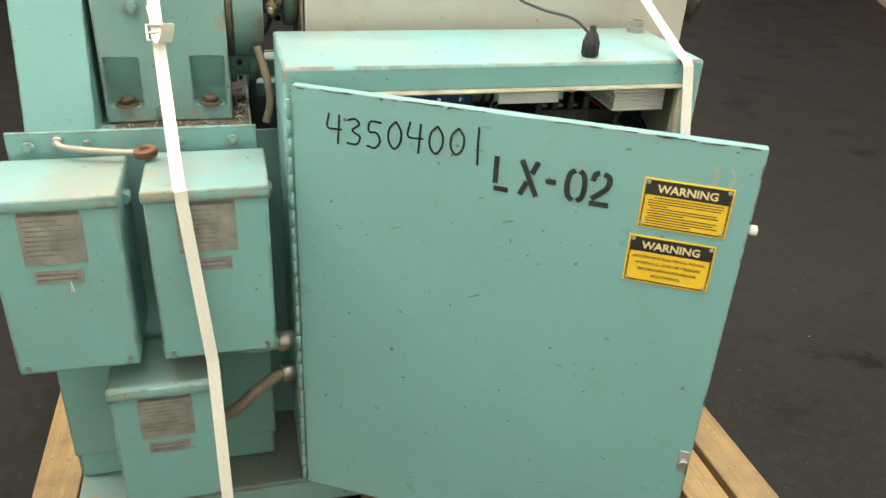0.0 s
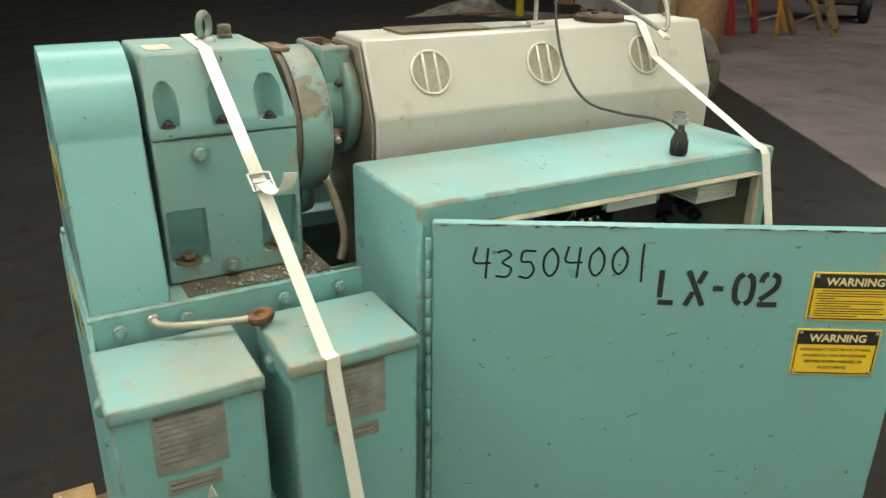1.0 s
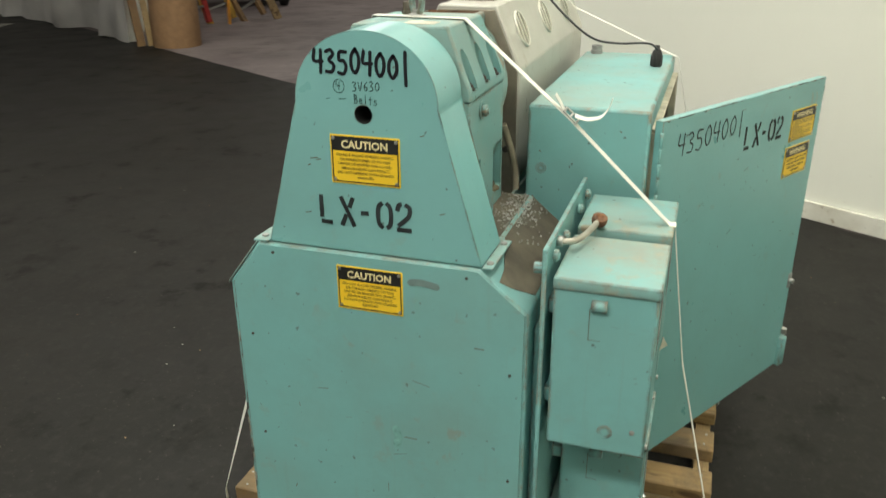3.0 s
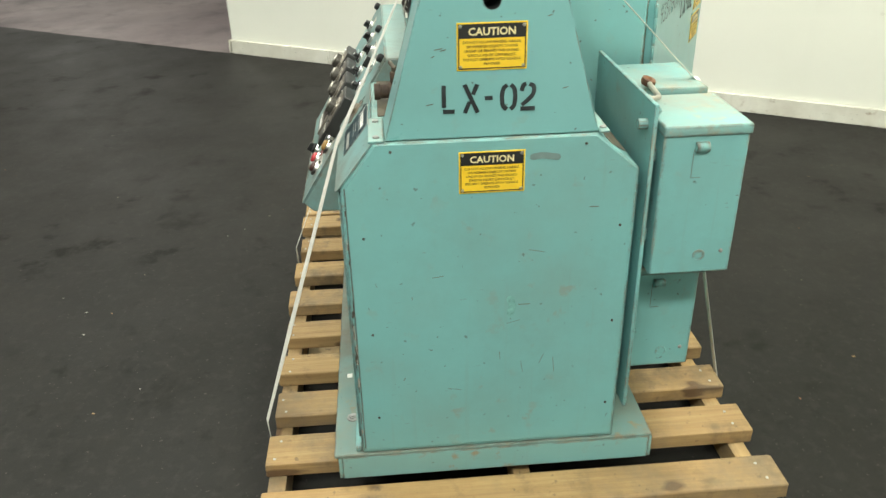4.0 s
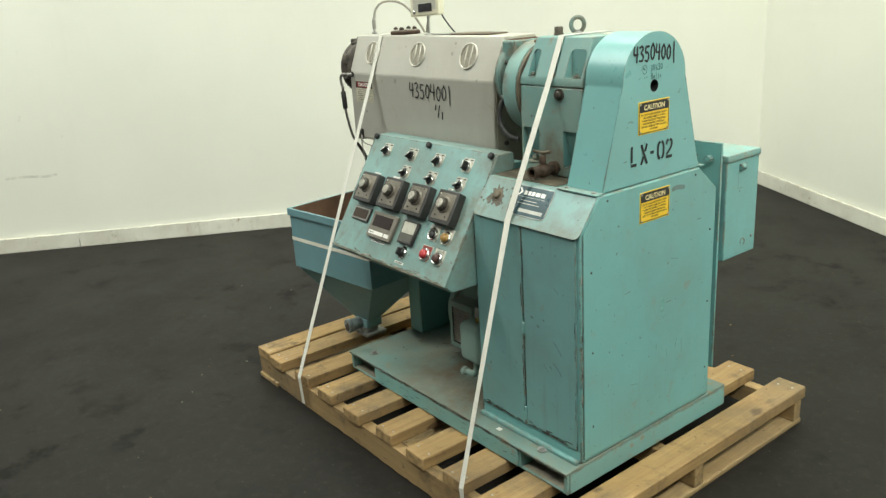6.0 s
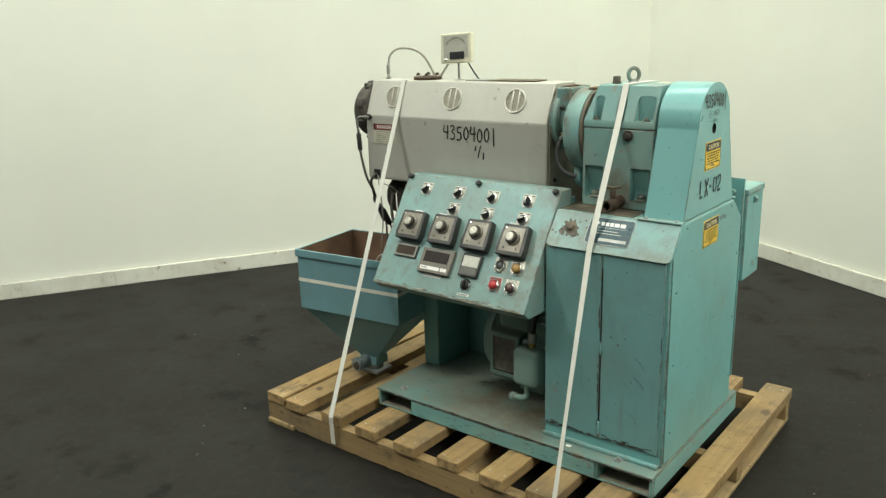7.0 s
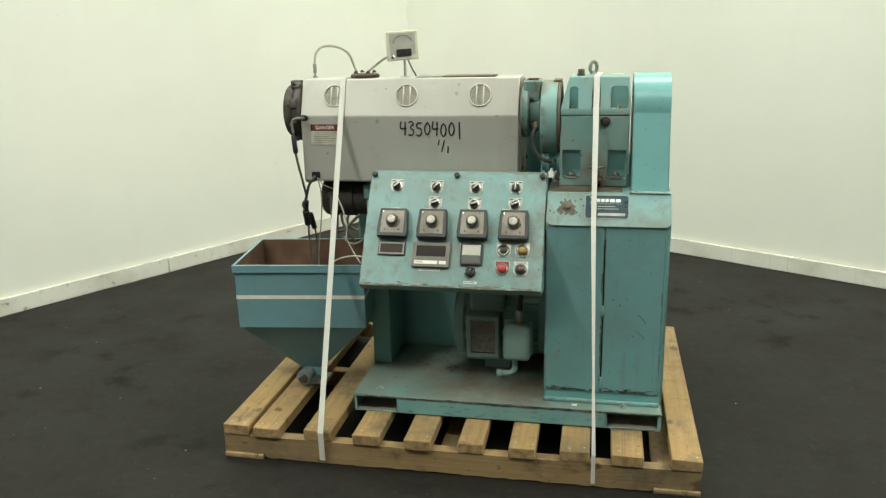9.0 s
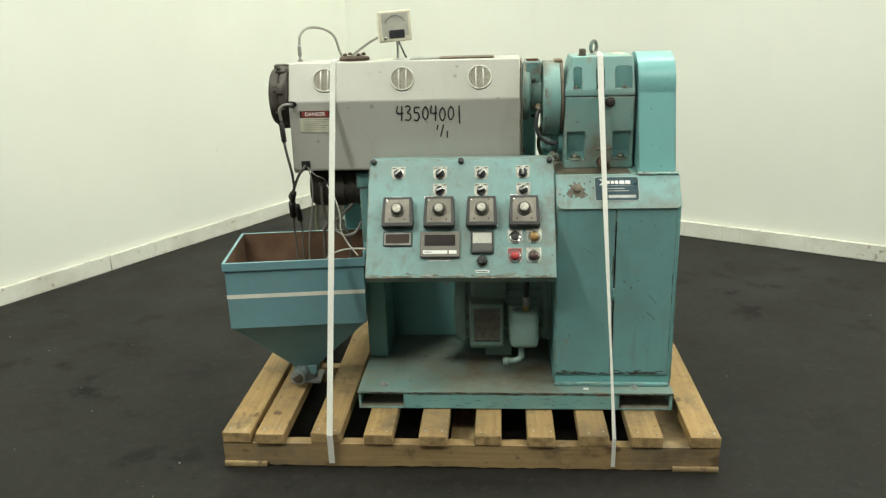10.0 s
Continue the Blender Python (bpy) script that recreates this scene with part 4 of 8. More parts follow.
# name plate on the sloping shoulder
SLOPE = plane((0, 1.7563, 0.788), (-1, 0, 0), (0, -0.062, 0.080))
s = Mesh(CONSOLE)
r = 0.016
cover = [(-0.098 + r - r * math.cos(a), -0.013 + r - r * math.sin(a)) for a in np.linspace(0, math.pi / 2, 6)]
cover += [(0.2735 - r + r * math.sin(a), -0.013 + r - r * math.cos(a)) for a in np.linspace(0, math.pi / 2, 6)]
s.prism(CONSOLE, cover + [(0.2735, 0.100), (-0.098, 0.100)], 0.0022, SLOPE @ Matrix.Translation((0, 0, 0.0004)), 0.0007)
part("shoulder_cover", s, housing, "sloping cover plate with rounded corners")
SLOPE = SLOPE @ Matrix.Translation((0, 0, 0.0026))
s = Mesh(NAVY)
M = SLOPE @ Matrix.Translation((0.016, 0.012, 0.0006))
def rounded(w, h, r, inset):
    """The outline of a plate with rounded corners."""
    return [(cx + (r - inset) * math.cos(a + q * math.pi / 2), cy + (r - inset) * math.sin(a + q * math.pi / 2))
            for q, (cx, cy) in enumerate(((w - r, h - r), (r, h - r), (r, r), (w - r, r))) for a in np.linspace(0, math.pi / 2, 5)]


PLATERIM = plain("dull_plate_rim", (0.42, 0.42, 0.38), 0.4, 0.4, 0.2)
s.prism(PLATERIM, rounded(0.133, 0.080, 0.009, 0.0), 0.0010, M)
s.prism(NAVY, rounded(0.133, 0.080, 0.009, 0.0016), 0.0006, M @ Matrix.Translation((0, 0, 0.0009)), 0.0)
L = M @ Matrix.Translation((0, 0, 0.0014))
s.prism(WHITEPRINT, [(0.014, 0.052), (0.024, 0.0625), (0.014, 0.073), (0.020, 0.073), (0.031, 0.0625), (0.020, 0.052)], 0.0003, L)
for u, w in ((0.036, 0.010), (0.049, 0.010), (0.062, 0.010), (0.075, 0.015), (0.093, 0.015)):
    s.prism(WHITEPRINT, [(u, 0.056), (u + w, 0.056), (u + w, 0.067), (u, 0.067)], 0.0003, L)
for v, a, b, h in ((0.050, 0.016, 0.112, 0.0008), (0.040, 0.034, 0.092, 0.0018), (0.032, 0.024, 0.102, 0.0018), (0.010, 0.040, 0.122, 0.009)):
    s.prism(PLATERIM, [(a, v), (b, v), (b, v + h), (a, v + h)], 0.0003, L)
part("name_plate", s, housing, "dark blue maker's plate with white print")
s = Mesh(RUST)
FLAKED = plain("bare_brown_patch", (0.115, 0.10, 0.075), 0.6, 0.1, 0.4, 60)
rb = random.Random(41)
for cu, cv, size in [(-0.038, 0.050, 0.027), (-0.058, 0.036, 0.010), (-0.020, 0.030, 0.008)] + [(-0.038 + rb.gauss(0, 0.026), 0.046 + rb.gauss(0, 0.020), rb.uniform(0.0012, 0.0045)) for k in range(22)]:
    ragged = [(cu + r * math.cos(a), cv + r * math.sin(a)) for a in np.linspace(0, 6.2, 44) for r in (size * (0.85 + 0.75 * noise.noise(Vector((3 * math.cos(a) + 40 * cu, 3 * math.sin(a) + 40 * cv, 2)))),)]
    s.prism(FLAKED, [(u, min(v, 0.098)) for u, v in ragged], 0.0006, SLOPE @ Matrix.Translation((0, 0, 0.0002 + 0.00002 * rb.random())))
s.lathe(GRIME, [(0.019, 0.0008), (0.016, 0.0018)], SLOPE @ Matrix.Translation((-0.038, 0.052, 0)), 20)
s.lathe(GRIME, [(0.012, 0.0012), (0.011, 0.007), (0.006, 0.009)], SLOPE @ Matrix.Translation((-0.038, 0.052, 0)), 18)
part("filler_plug", s, housing, "rusty plug with flaked paint round it")
# oily top
s = Mesh(GRIME)
s.box(GRIME, -0.130, 0.098, 1.310, 1.684, 0.8682, 0.8702, 0.0008)
part("oily_top", s, housing, "oily brown grime on the housing's top")
s = Mesh(GRIME)
s.prism(GRIME, [(-0.232, 0.030), (-0.205, 0.004), (0.098, 0.004), (0.098, 0.100), (-0.125, 0.100), (-0.215, 0.070), (-0.258, 0.066), (-0.246, 0.045)], 0.0012, plane((0, 1.2268, 0.8015), (1, 0, 0), (0, 0.080, 0.068)), 0.0005, 1)
part("oily_shoulder", s, housing, "grimy back shoulder")

# plastic pellets spilled on the grime
PELLET = Nodes("clear_pellets", 0.12)
PELLET.colour(PELLET.mix(PELLET.noise(45.0, 3, lo=0.4, hi=0.6), (0.55, 0.54, 0.48), (0.85, 0.84, 0.80)))
PELLET.bsdf.inputs["Transmission Weight"].default_value = 0.6
s = Mesh(PELLET.mat)
ico = bmesh.new()
bmesh.ops.create_icosphere(ico, subdivisions=1, radius=1)
ico_v, ico_f = [v.co.copy() for v in ico.verts], [[v.index for v in q.verts] for q in ico.faces]
ico.free()
rp = random.Random(8)
for k in range(430):
    d = rp.random()
    if d < 0.75:
        x, y = rp.gauss(0.02, 0.065), rp.uniform(1.30, 1.355) - abs(rp.gauss(0, 0.02))
    else:
        x, y = rp.uniform(0.075, 0.095), rp.uniform(1.30, 1.55)
    if not -0.15 < x < 0.096 or y < 1.235:
        continue
    z = 0.8712 if y > 1.305 else 0.8712 - (1.305 - y) * 0.85
    r = rp.uniform(0.0013, 0.0025)
    vs = [s.bm.verts.new(Vector((x, y, z + r * 0.7)) + v * r) for v in ico_v]
    for q in ico_f:
        s.bm.faces.new([vs[i] for i in q])
single("spilled_pellets", s, "clear plastic pellets scattered over the oily housing top", "pellets", kind="stuff", angle=80)

# ---- arched belt guard ----
guard = thing("belt_guard", (-0.21, 1.49, 0.868), "teal arched belt guard with tapering sides, a hole and black lettering", "belt guard")


def arch(w0, top, r, z0, n=64, c=1.488):
    """Tapering sides that run into a round top."""
    pts = [(c + w0, z0)]
    zc = top - r
    for k in range(n + 1):
        a = math.pi * k / n
        pts.append((c + r * math.cos(a) * (1 + 0.06 * math.sin(a)), zc + r * math.sin(a)))
    pts.append((c - w0, z0))
    return pts


s = Mesh(TEAL_CLEAN)
s.prism(TEAL_CLEAN, arch(0.186, 1.221, 0.116, 0.8695), 0.113, plane((-0.268, 0, 0), (0, 1, 0), (0, 0, 1)), 0.0025)
# shallow hole, walls coloured black for the shade inside the guard
c = Mesh(BLACK)
c.rod(BLACK, (-0.30, 1.491, 1.097), (-0.20, 1.491, 1.097), 0.0145, n=28)
cover = part("guard_cover", s.cut(c), guard)
FACE = plane((-0.2683, 0, 0), (0, -1, 0), (0, 0, 1))
t = Mesh(INK)
handwriting(t, INK, "43504001", FACE @ Matrix.Translation((-1.571, 1.158, 0)), 0.160, 0.036, 0.0054, 0.004, 4)
part("marker_number", t, cover, "number 43504001 in thick black marker")
t = Mesh(PENCIL)
t.stroke(PENCIL, [(-1.529 + 0.009 * math.cos(a), 1.138 + 0.010 * math.sin(a)) for a in np.linspace(0, 6.28, 12)], 0.0011, FACE)
handwriting(t, PENCIL, "4", FACE @ Matrix.Translation((-1.5345, 1.133, 0)), 0.0085, 0.012, 0.0011)
handwriting(t, PENCIL, "3V630", FACE @ Matrix.Translation((-1.508, 1.132, 0)), 0.046, 0.014, 0.0013, -0.002)
handwriting(t, PENCIL, "Belts", FACE @ Matrix.Translation((-1.506, 1.1135, 0)), 0.040, 0.014, 0.0013, 0.001)
t.stroke(PENCIL, [(-1.530, 1.119), (-1.518, 1.120)], 0.001, FACE, steps=0)
t.stroke(PENCIL, [(-1.550, 1.118), (-1.544, 1.119)], 0.001, FACE, steps=0)
part("marker_note", t, cover, "small handwritten belt note")
t = Mesh(STENCIL)
stencil(t, FACE @ Matrix.Translation((-1.573, 0.914, 0)), 0.049, 0.157)
part("stencilled_code", t, cover, "black stencilled code LX-02")
t = Mesh(SCRATCH)
for y, z, l in ((1.585, 1.022, 0.012), (1.575, 1.020, 0.008), (1.590, 1.010, 0.004), (1.40, 1.07, 0.006), (1.60, 0.93, 0.01), (1.37, 0.95, 0.008), (1.44, 1.17, 0.006)):
    t.stroke(SCRATCH, [(-y, z), (-y + l, z + 0.002)], 0.0018, FACE, 0.0004, steps=0)
part("scratches", t, cover, "small dark scratches", kind="stuff")
sign(guard, "caution_sign", FACE @ Matrix.Translation((-1.549, 0.986, 0)), 0.116, 0.078, "CAUTION",
     ["DO NOT ALLOW FINGERS, HANDS,", "OR FOREIGN OBJECTS TO PASS", "UNDER OR BEHIND THIS GUARD.", "SERIOUS INJURY CAN RESULT.", "DO NOT OPERATE WITH GUARDS", "REMOVED"],
     "yellow and black caution sign", 0.0060)
for y0, y1 in ((1.675, 1.702), (1.284, 1.301)):
    s = Mesh(TEAL_DIRTY)
    s.box(TEAL_DIRTY, -0.272, -0.150, y0, y1, 0.8685, 0.8725, 0.001)
    p = part("foot_flange", s, guard, "bolted foot flange with flaked paint")
    for x in (-0.255, -0.170):
        t = Mesh(GREYMETAL)
        t.lathe(GREYMETAL, [(0.006, 0), (0.0055, 0.003), (0.002, 0.004)], pose(x, (y0 + y1) / 2, 0.8725), 12)
        part("screw", t, p)

# ---- gearbox ----
gear = thing("gearbox", (-0.04, 1.48, 0.868), "teal cast-iron gearbox with deep pockets, bolts and a lifting eye", "gearbox")
BROWNBOLT = plain("olive_brown_bolt", (0.155, 0.118, 0.068), 0.5, 0.2, 0.4, 40)
GRIMYBOLT = plain("grimy_painted_bolt", (0.215, 0.225, 0.180), 0.55, 0.2, 0.4, 40)
s = Mesh(TEAL_DUSTY)
s.box(TEAL_DUSTY, -0.145, 0.070, 1.360, 1.605, 0.8705, 1.0950, 0.003)
cut = Mesh(TEAL_DEEP)
for x0, x1 in ((-0.138, -0.080), (0.004, 0.062)):
    across = plane((x0, 0, 0), (0, 1, 0), (0, 0, 1))
    cut.prism(TEAL_DEEP, [(1.30, 0.898), (1.390, 0.898), (1.390, 0.922), (1.366, 0.988), (1.30, 0.988)], x1 - x0, across, 0.004)
    cut.prism(TEAL_DEEP, [(1.66, 0.896), (1.575, 0.896), (1.575, 0.920), (1.599, 0.988), (1.66, 0.988)], x1 - x0, across, 0.004)
low = part("lower_case", s.cut(cut), gear)
for x in (-0.110, 0.033):
    for y, d in ((1.376, -1), (1.589, 1)):
        mt = GRIMYBOLT if d > 0 else BROWNBOLT
        t = Mesh(mt)
        t.lathe(mt, [(0.021, 0), (0.020, 0.003)], pose(x, y, 0.898), 18)
        hexbolt(t, (x, y, 0.900), (0, 0, 1), 0.012, 0.009, mt, False)
        part("foot_bolt", t, low, "grimy hexagon foot bolt")
for p, d in (((-0.080, 1.360, 1.072), (0, -1, 0)), ((-0.050, 1.360, 0.888), (0, -1, 0)), ((-0.070, 1.605, 1.078), (0, 1, 0))):
    t = Mesh(TEAL_DIRTY)
    hexbolt(t, p, d, 0.0105, 0.009, DARKIRON if d[1] > 0 else TEAL_DIRTY)
    part("plug_bolt", t, low)
s = Mesh(TEAL_DIRTY)
base = [(-0.146, 1.358), (0.071, 1.358), (0.071, 1.606), (-0.146, 1.606)]
mid = [(-0.146, 1.360), (0.071, 1.360), (0.071, 1.604), (-0.146, 1.604)]
topr = [(-0.142, 1.398), (0.046, 1.398), (0.046, 1.562), (-0.142, 1.562)]
tmp = bmesh.new()
rows = [[tmp.verts.new((x, y, z)) for x, y in r] for r, z in ((base, 1.0960), (mid, 1.116), (topr, 1.214))]
for a, b in zip(rows, rows[1:]):
    for k in range(4):
        tmp.faces.new((a[k], a[(k + 1) % 4], b[(k + 1) % 4], b[k]))
tmp.faces.new(rows[0]), tmp.faces.new(rows[-1])
bmesh.ops.bevel(tmp, geom=tmp.edges[:], offset=0.0042, segments=3, profile=0.5, affect="EDGES")
s.take(tmp, TEAL_DUSTY)
cut = Mesh(TEAL_DEEP)
for x in (-0.118, -0.040, 0.032):
    w = 0.017 if x < 0 else 0.021
    cut.lathe(TEAL_DEEP, [(w, 0), (w, 0.048), (w * 0.75, 0.064), (0.004, 0.072)], Matrix.Translation((x, 1.370, 1.112)) @ Matrix.Diagonal((1, 1.15, 1, 1)), 20)
# the front has a broad flat-backed pocket and two slots
for x, w, r in ((-0.111, 0.0270, 0.014), (-0.040, 0.0130, 0.012), (0.030, 0.0130, 0.012)):
    outline = [(x - w, 1.118), (x + w, 1.118)] + [(x + k * (w - r) + r * math.cos(q), 1.172 + r * math.sin(q)) for k, lo in ((1, 0.0), (-1, math.pi / 2)) for q in np.linspace(lo, lo + math.pi / 2, 6)]
    cut.prism(TEAL_DEEP, outline, 0.06, plane((0, 1.578 + 0.056, 0), (1, 0, 0), (0, 0, 1)), 0.002)
cap = part("upper_case", s.cut(cut), gear)
for x in (-0.118, -0.040, 0.032):
    for y, z, mt in ((1.370, 1.112, DARKIRON), (1.590, 1.1175, GRIMYBOLT)):
        t = Mesh(mt)
        hexbolt(t, (x + (0.004 if mt is GRIMYBOLT else 0), y, z), (0, 0, 1), 0.0072, 0.006, mt)
        part("cap_bolt", t, cap, "dark cap bolt in its pocket")
EYEPAINT = paint("worn_eye_paint", (0.16, 0.26, 0.24), dirt=1.0, chips=1.0, spots=1.0, flakes=0.8, flake=(60.0, 0.50, 0.56), smudge=0.6)
s = Mesh(EYEPAINT)
ring = [(-0.027 + 0.0165 * 0.643 * math.sin(a), 1.491 + 0.0165 * 0.766 * math.sin(a), 1.238 + 0.0185 * math.cos(a)) for a in np.linspace(0, 2 * math.pi, 25)]
s.tube(EYEPAINT, ring, 0.0056, 12, 1)
s.lathe(GREYMETAL, [(0.017, 0), (0.016, 0.004), (0.008, 0.008), (0.0075, 0.012)], pose(-0.027, 1.491, 1.2135), 18)
part("lifting_eye", s, gear, "painted steel lifting eye")
s = Mesh(GRIME)
s.lathe(GRIME, [(0.0125, 0), (0.0125, 0.006), (0.011, 0.007), (0.011, 0.020), (0.009, 0.022)], pose(0.011, 1.520, 1.2135), 18)
part("breather_plug", s, gear, "dirty breather plug")
s = Mesh(PAPER)
s.box(plain("worn_paper_tag", (0.60, 0.56, 0.44), 0.7, 0.0, 0.35, 45), -0.126, -0.090, 1.427, 1.480, 1.2142, 1.2150)
part("paper_tag", s, gear, "worn paper tag stuck on top")
# round flanges towards the barrel
AX = plane((0.071, 1.490, 1.078), (0, 1, 0), (0, 0, 1))
s = Mesh(GRIME)
s.lathe(GRIME, [(0.112, 0), (0.1215, 0.001), (0.1215, 0.009), (0.118, 0.0105)], AX, 40)
part("gasket_flange", s, gear, "oily brown flange")
s = Mesh(TEAL_FLAKED)
s.lathe(TEAL_FLAKED, [(0.117, 0.0107), (0.1225, 0.012), (0.1225, 0.060), (0.119, 0.064), (0.070, 0.066)], AX, 40)
part("round_flange", s, gear, "round teal flange with flaked paint")
s = Mesh(RUSTPLATE)
s.box(RUSTPLATE, 0.072, 0.098, 1.455, 1.525, 1.1955, 1.2025, 0.002)
part("rusty_patch", s, gear, "rust-stained top of the flange")

# coupling below, a grey-green pump end
s = Mesh(TEAL_DIRTY)
AX2 = plane((0.0705, 1.508, 0.945), (0, 1.15, 0), (0, 0, 1.15))
s.lathe(TEAL_DIRTY, [(0.047, 0), (0.047, 0.012), (0.034, 0.013), (0.034, 0.036), (0.043, 0.037), (0.043, 0.050), (0.040, 0.053), (0.040, 0.060), (0.022, 0.062)], AX2, 24)
for k in range(6):
    a = k * math.pi / 3
    hexbolt(s, AX2 @ Vector((0.040 * math.cos(a), 0.040 * math.sin(a), 0.012)), (1, 0, 0), 0.005, 0.006, DARKIRON, False)
part("shaft_cover", s, gear, "small round shaft cover with bolts")
# valve and pipe at the front foot
s = Mesh(DARKRUST)
front = plane((-0.050, 1.604, 0.892), (-1, 0, 0), (0, 0, 1))
s.lathe(DARKRUST, [(0.018, 0.0), (0.018, 0.010), (0.0125, 0.011), (0.0125, 0.030), (0.0165, 0.032), (0.0185, 0.044), (0.0165, 0.056), (0.0135, 0.058), (0.0135, 0.072), (0.0160, 0.073), (0.0160, 0.084), (0.0105, 0.084), (0.0105, 0.070)], front, 18, cap=False)
s.rod(DARKRUST, (-0.050, 1.648, 0.905), (-0.050, 1.648, 0.930), 0.0085, n=14, bev=0.002)
s.rod(GRIME, (-0.050, 1.648, 0.928), (-0.050, 1.648, 0.938), 0.0055, n=10)
s.tube(GRIME, [(-0.024, 1.655, 0.941), (-0.050, 1.648, 0.938), (-0.074, 1.643, 0.942)], 0.0042, 8, 4)
part("drain_valve", s, gear, "rusty drain valve with a lever")

# ---- barrel under its stainless cover ----
barrel = thing("extruder_barrel", (0.58, 1.47, 0.86), "extruder barrel under a folded brushed stainless cover with round vents", "extruder barrel")
SECTION = [(1.372, 0.850), (1.363, 0.862), (1.360, 1.092), (1.412, 1.213), (1.532, 1.213), (1.578, 1.092), (1.580, 0.872), (1.570, 0.860)]
X0, X1 = 0.206, 0.952
s = Mesh(STEEL)
s.prism(STEEL, SECTION, X1 - X0, plane((X0, 0, 0), (0, 1, 0), (0, 0, 1)), 0.004)
core = Mesh(DARKIRON)
inner = [(1.380, 0.80), (1.366, 0.868), (1.3625, 1.091), (1.414, 1.2105), (1.530, 1.2105), (1.5755, 1.091), (1.5775, 0.87), (1.565, 0.80)]
core.prism(DARKIRON, inner, 0.72, plane((X0 + 0.004, 0, 0), (0, 1, 0), (0, 0, 1)))
shell = part("cover", s.cut(core), barrel, "folded brushed stainless cover")
# end sheet towards the gearbox
s = Mesh(RUSTPLATE)
s.prism(plain("stained_steel_end", (0.245, 0.215, 0.165), 0.5, 0.3, 0.4, 10), [(1.345, 0.720), (1.366, 0.720), (1.366, 1.088), (1.414, 1.204), (1.530, 1.204), (1.573, 1.090), (1.573, 0.880), (1.555, 0.720)], 0.004, plane((X0 - 0.0065, 0, 0), (0, 1, 0), (0, 0, 1)), 0.001, 1)
endsheet = part("end_sheet", s, barrel, "stained steel end sheet")
for y, z in ((1.385, 0.93), (1.383, 0.80), (1.545, 0.92)):
    t = Mesh(DARKIRON)
    t.rod(DARKIRON, (X0 - 0.006, y, z), (X0 - 0.013, y, z), 0.007, n=10, bev=0.001)
    part("screw", t, endsheet)
# feed throat casting between flange and cover
s = Mesh(THROAT)
AXB = plane((0.138, 1.490, 1.105), (0, 1, 0), (0, 0, 1))
s.box(THROAT, 0.1405, 0.192, 1.430, 1.555, 1.090, 1.203, 0.006)
c = Mesh(RUST)
c.box(RUST, 0.148, 0.186, 1.440, 1.545, 1.165, 1.25)
s.cut(c)
s.lathe(THROAT, [(0.060, 0), (0.072, 0.002), (0.072, 0.0345)], AXB, 40)
part("feed_throat", s, barrel, "teal feed-throat casting with a rusty mouth")
s = Mesh(THROAT)
s.lathe(THROAT, [(0.050, 0.035), (0.088, 0.036), (0.093, 0.040), (0.093, 0.056), (0.088, 0.0605)], AXB, 44)
disc = part("throat_disc", s, barrel, "greasy disc against the end sheet")
for k in range(6):
    a = math.pi * (k + 0.5) / 3
    s = Mesh(DARKIRON)
    hexbolt(s, AXB @ Vector((0.081 * math.cos(a), 0.081 * math.sin(a), 0.036)), (-1, 0, 0), 0.006, 0.010, DARKIRON, False)
    part("flange_bolt", s, disc)
TARNISH = plain("tarnished_brass", (0.27, 0.215, 0.125), 0.42, 0.6, 0.35, 60)
for y, d in ((1.425, -1), (1.560, 1)):
    s = Mesh(TARNISH)
    s.rod(TARNISH, (0.150, y, 1.062), (0.150, y + d * 0.022, 1.060), 0.0095, n=12, bev=0.001)
    s.rod(TARNISH, (0.150, y + d * 0.016, 1.074), (0.150, y + d * 0.016, 1.044), 0.0075, n=12, bev=0.001)
    s.rod(ZINC, (0.150, y + d * 0.020, 1.061), (0.148, y + d * 0.040, 1.058), 0.0055, n=10, bev=0.001)
    fitting = part("hose_fitting", s, barrel, "tarnished brass tee fitting on the throat")
    s = Mesh(TARNISH)
    hexbolt(s, (0.150, y + d * 0.008, 1.061), (0, d, 0), 0.012, 0.006, TARNISH, False)
    part("nut", s, fitting)
# cooling hose
s = Mesh(CABLEBLACK)
s.tube(CABLEBLACK, [(0.150, 1.588, 1.056), (0.156, 1.598, 1.035), (0.157, 1.603, 1.005), (0.146, 1.604, 0.975), (0.122, 1.600, 0.955), (0.098, 1.590, 0.948)], 0.0066, 10, 6)
part("front_hose", s, barrel, "dark hose bent down from the fitting")
s = Mesh(CABLETAN)
s.tube(CABLETAN, [(0.120, 1.372, 1.000), (0.132, 1.360, 0.955), (0.138, 1.350, 0.905), (0.128, 1.345, 0.868)], 0.0070, 10, 6)
part("back_hose", s, barrel, "tan hose hanging behind the gearbox")


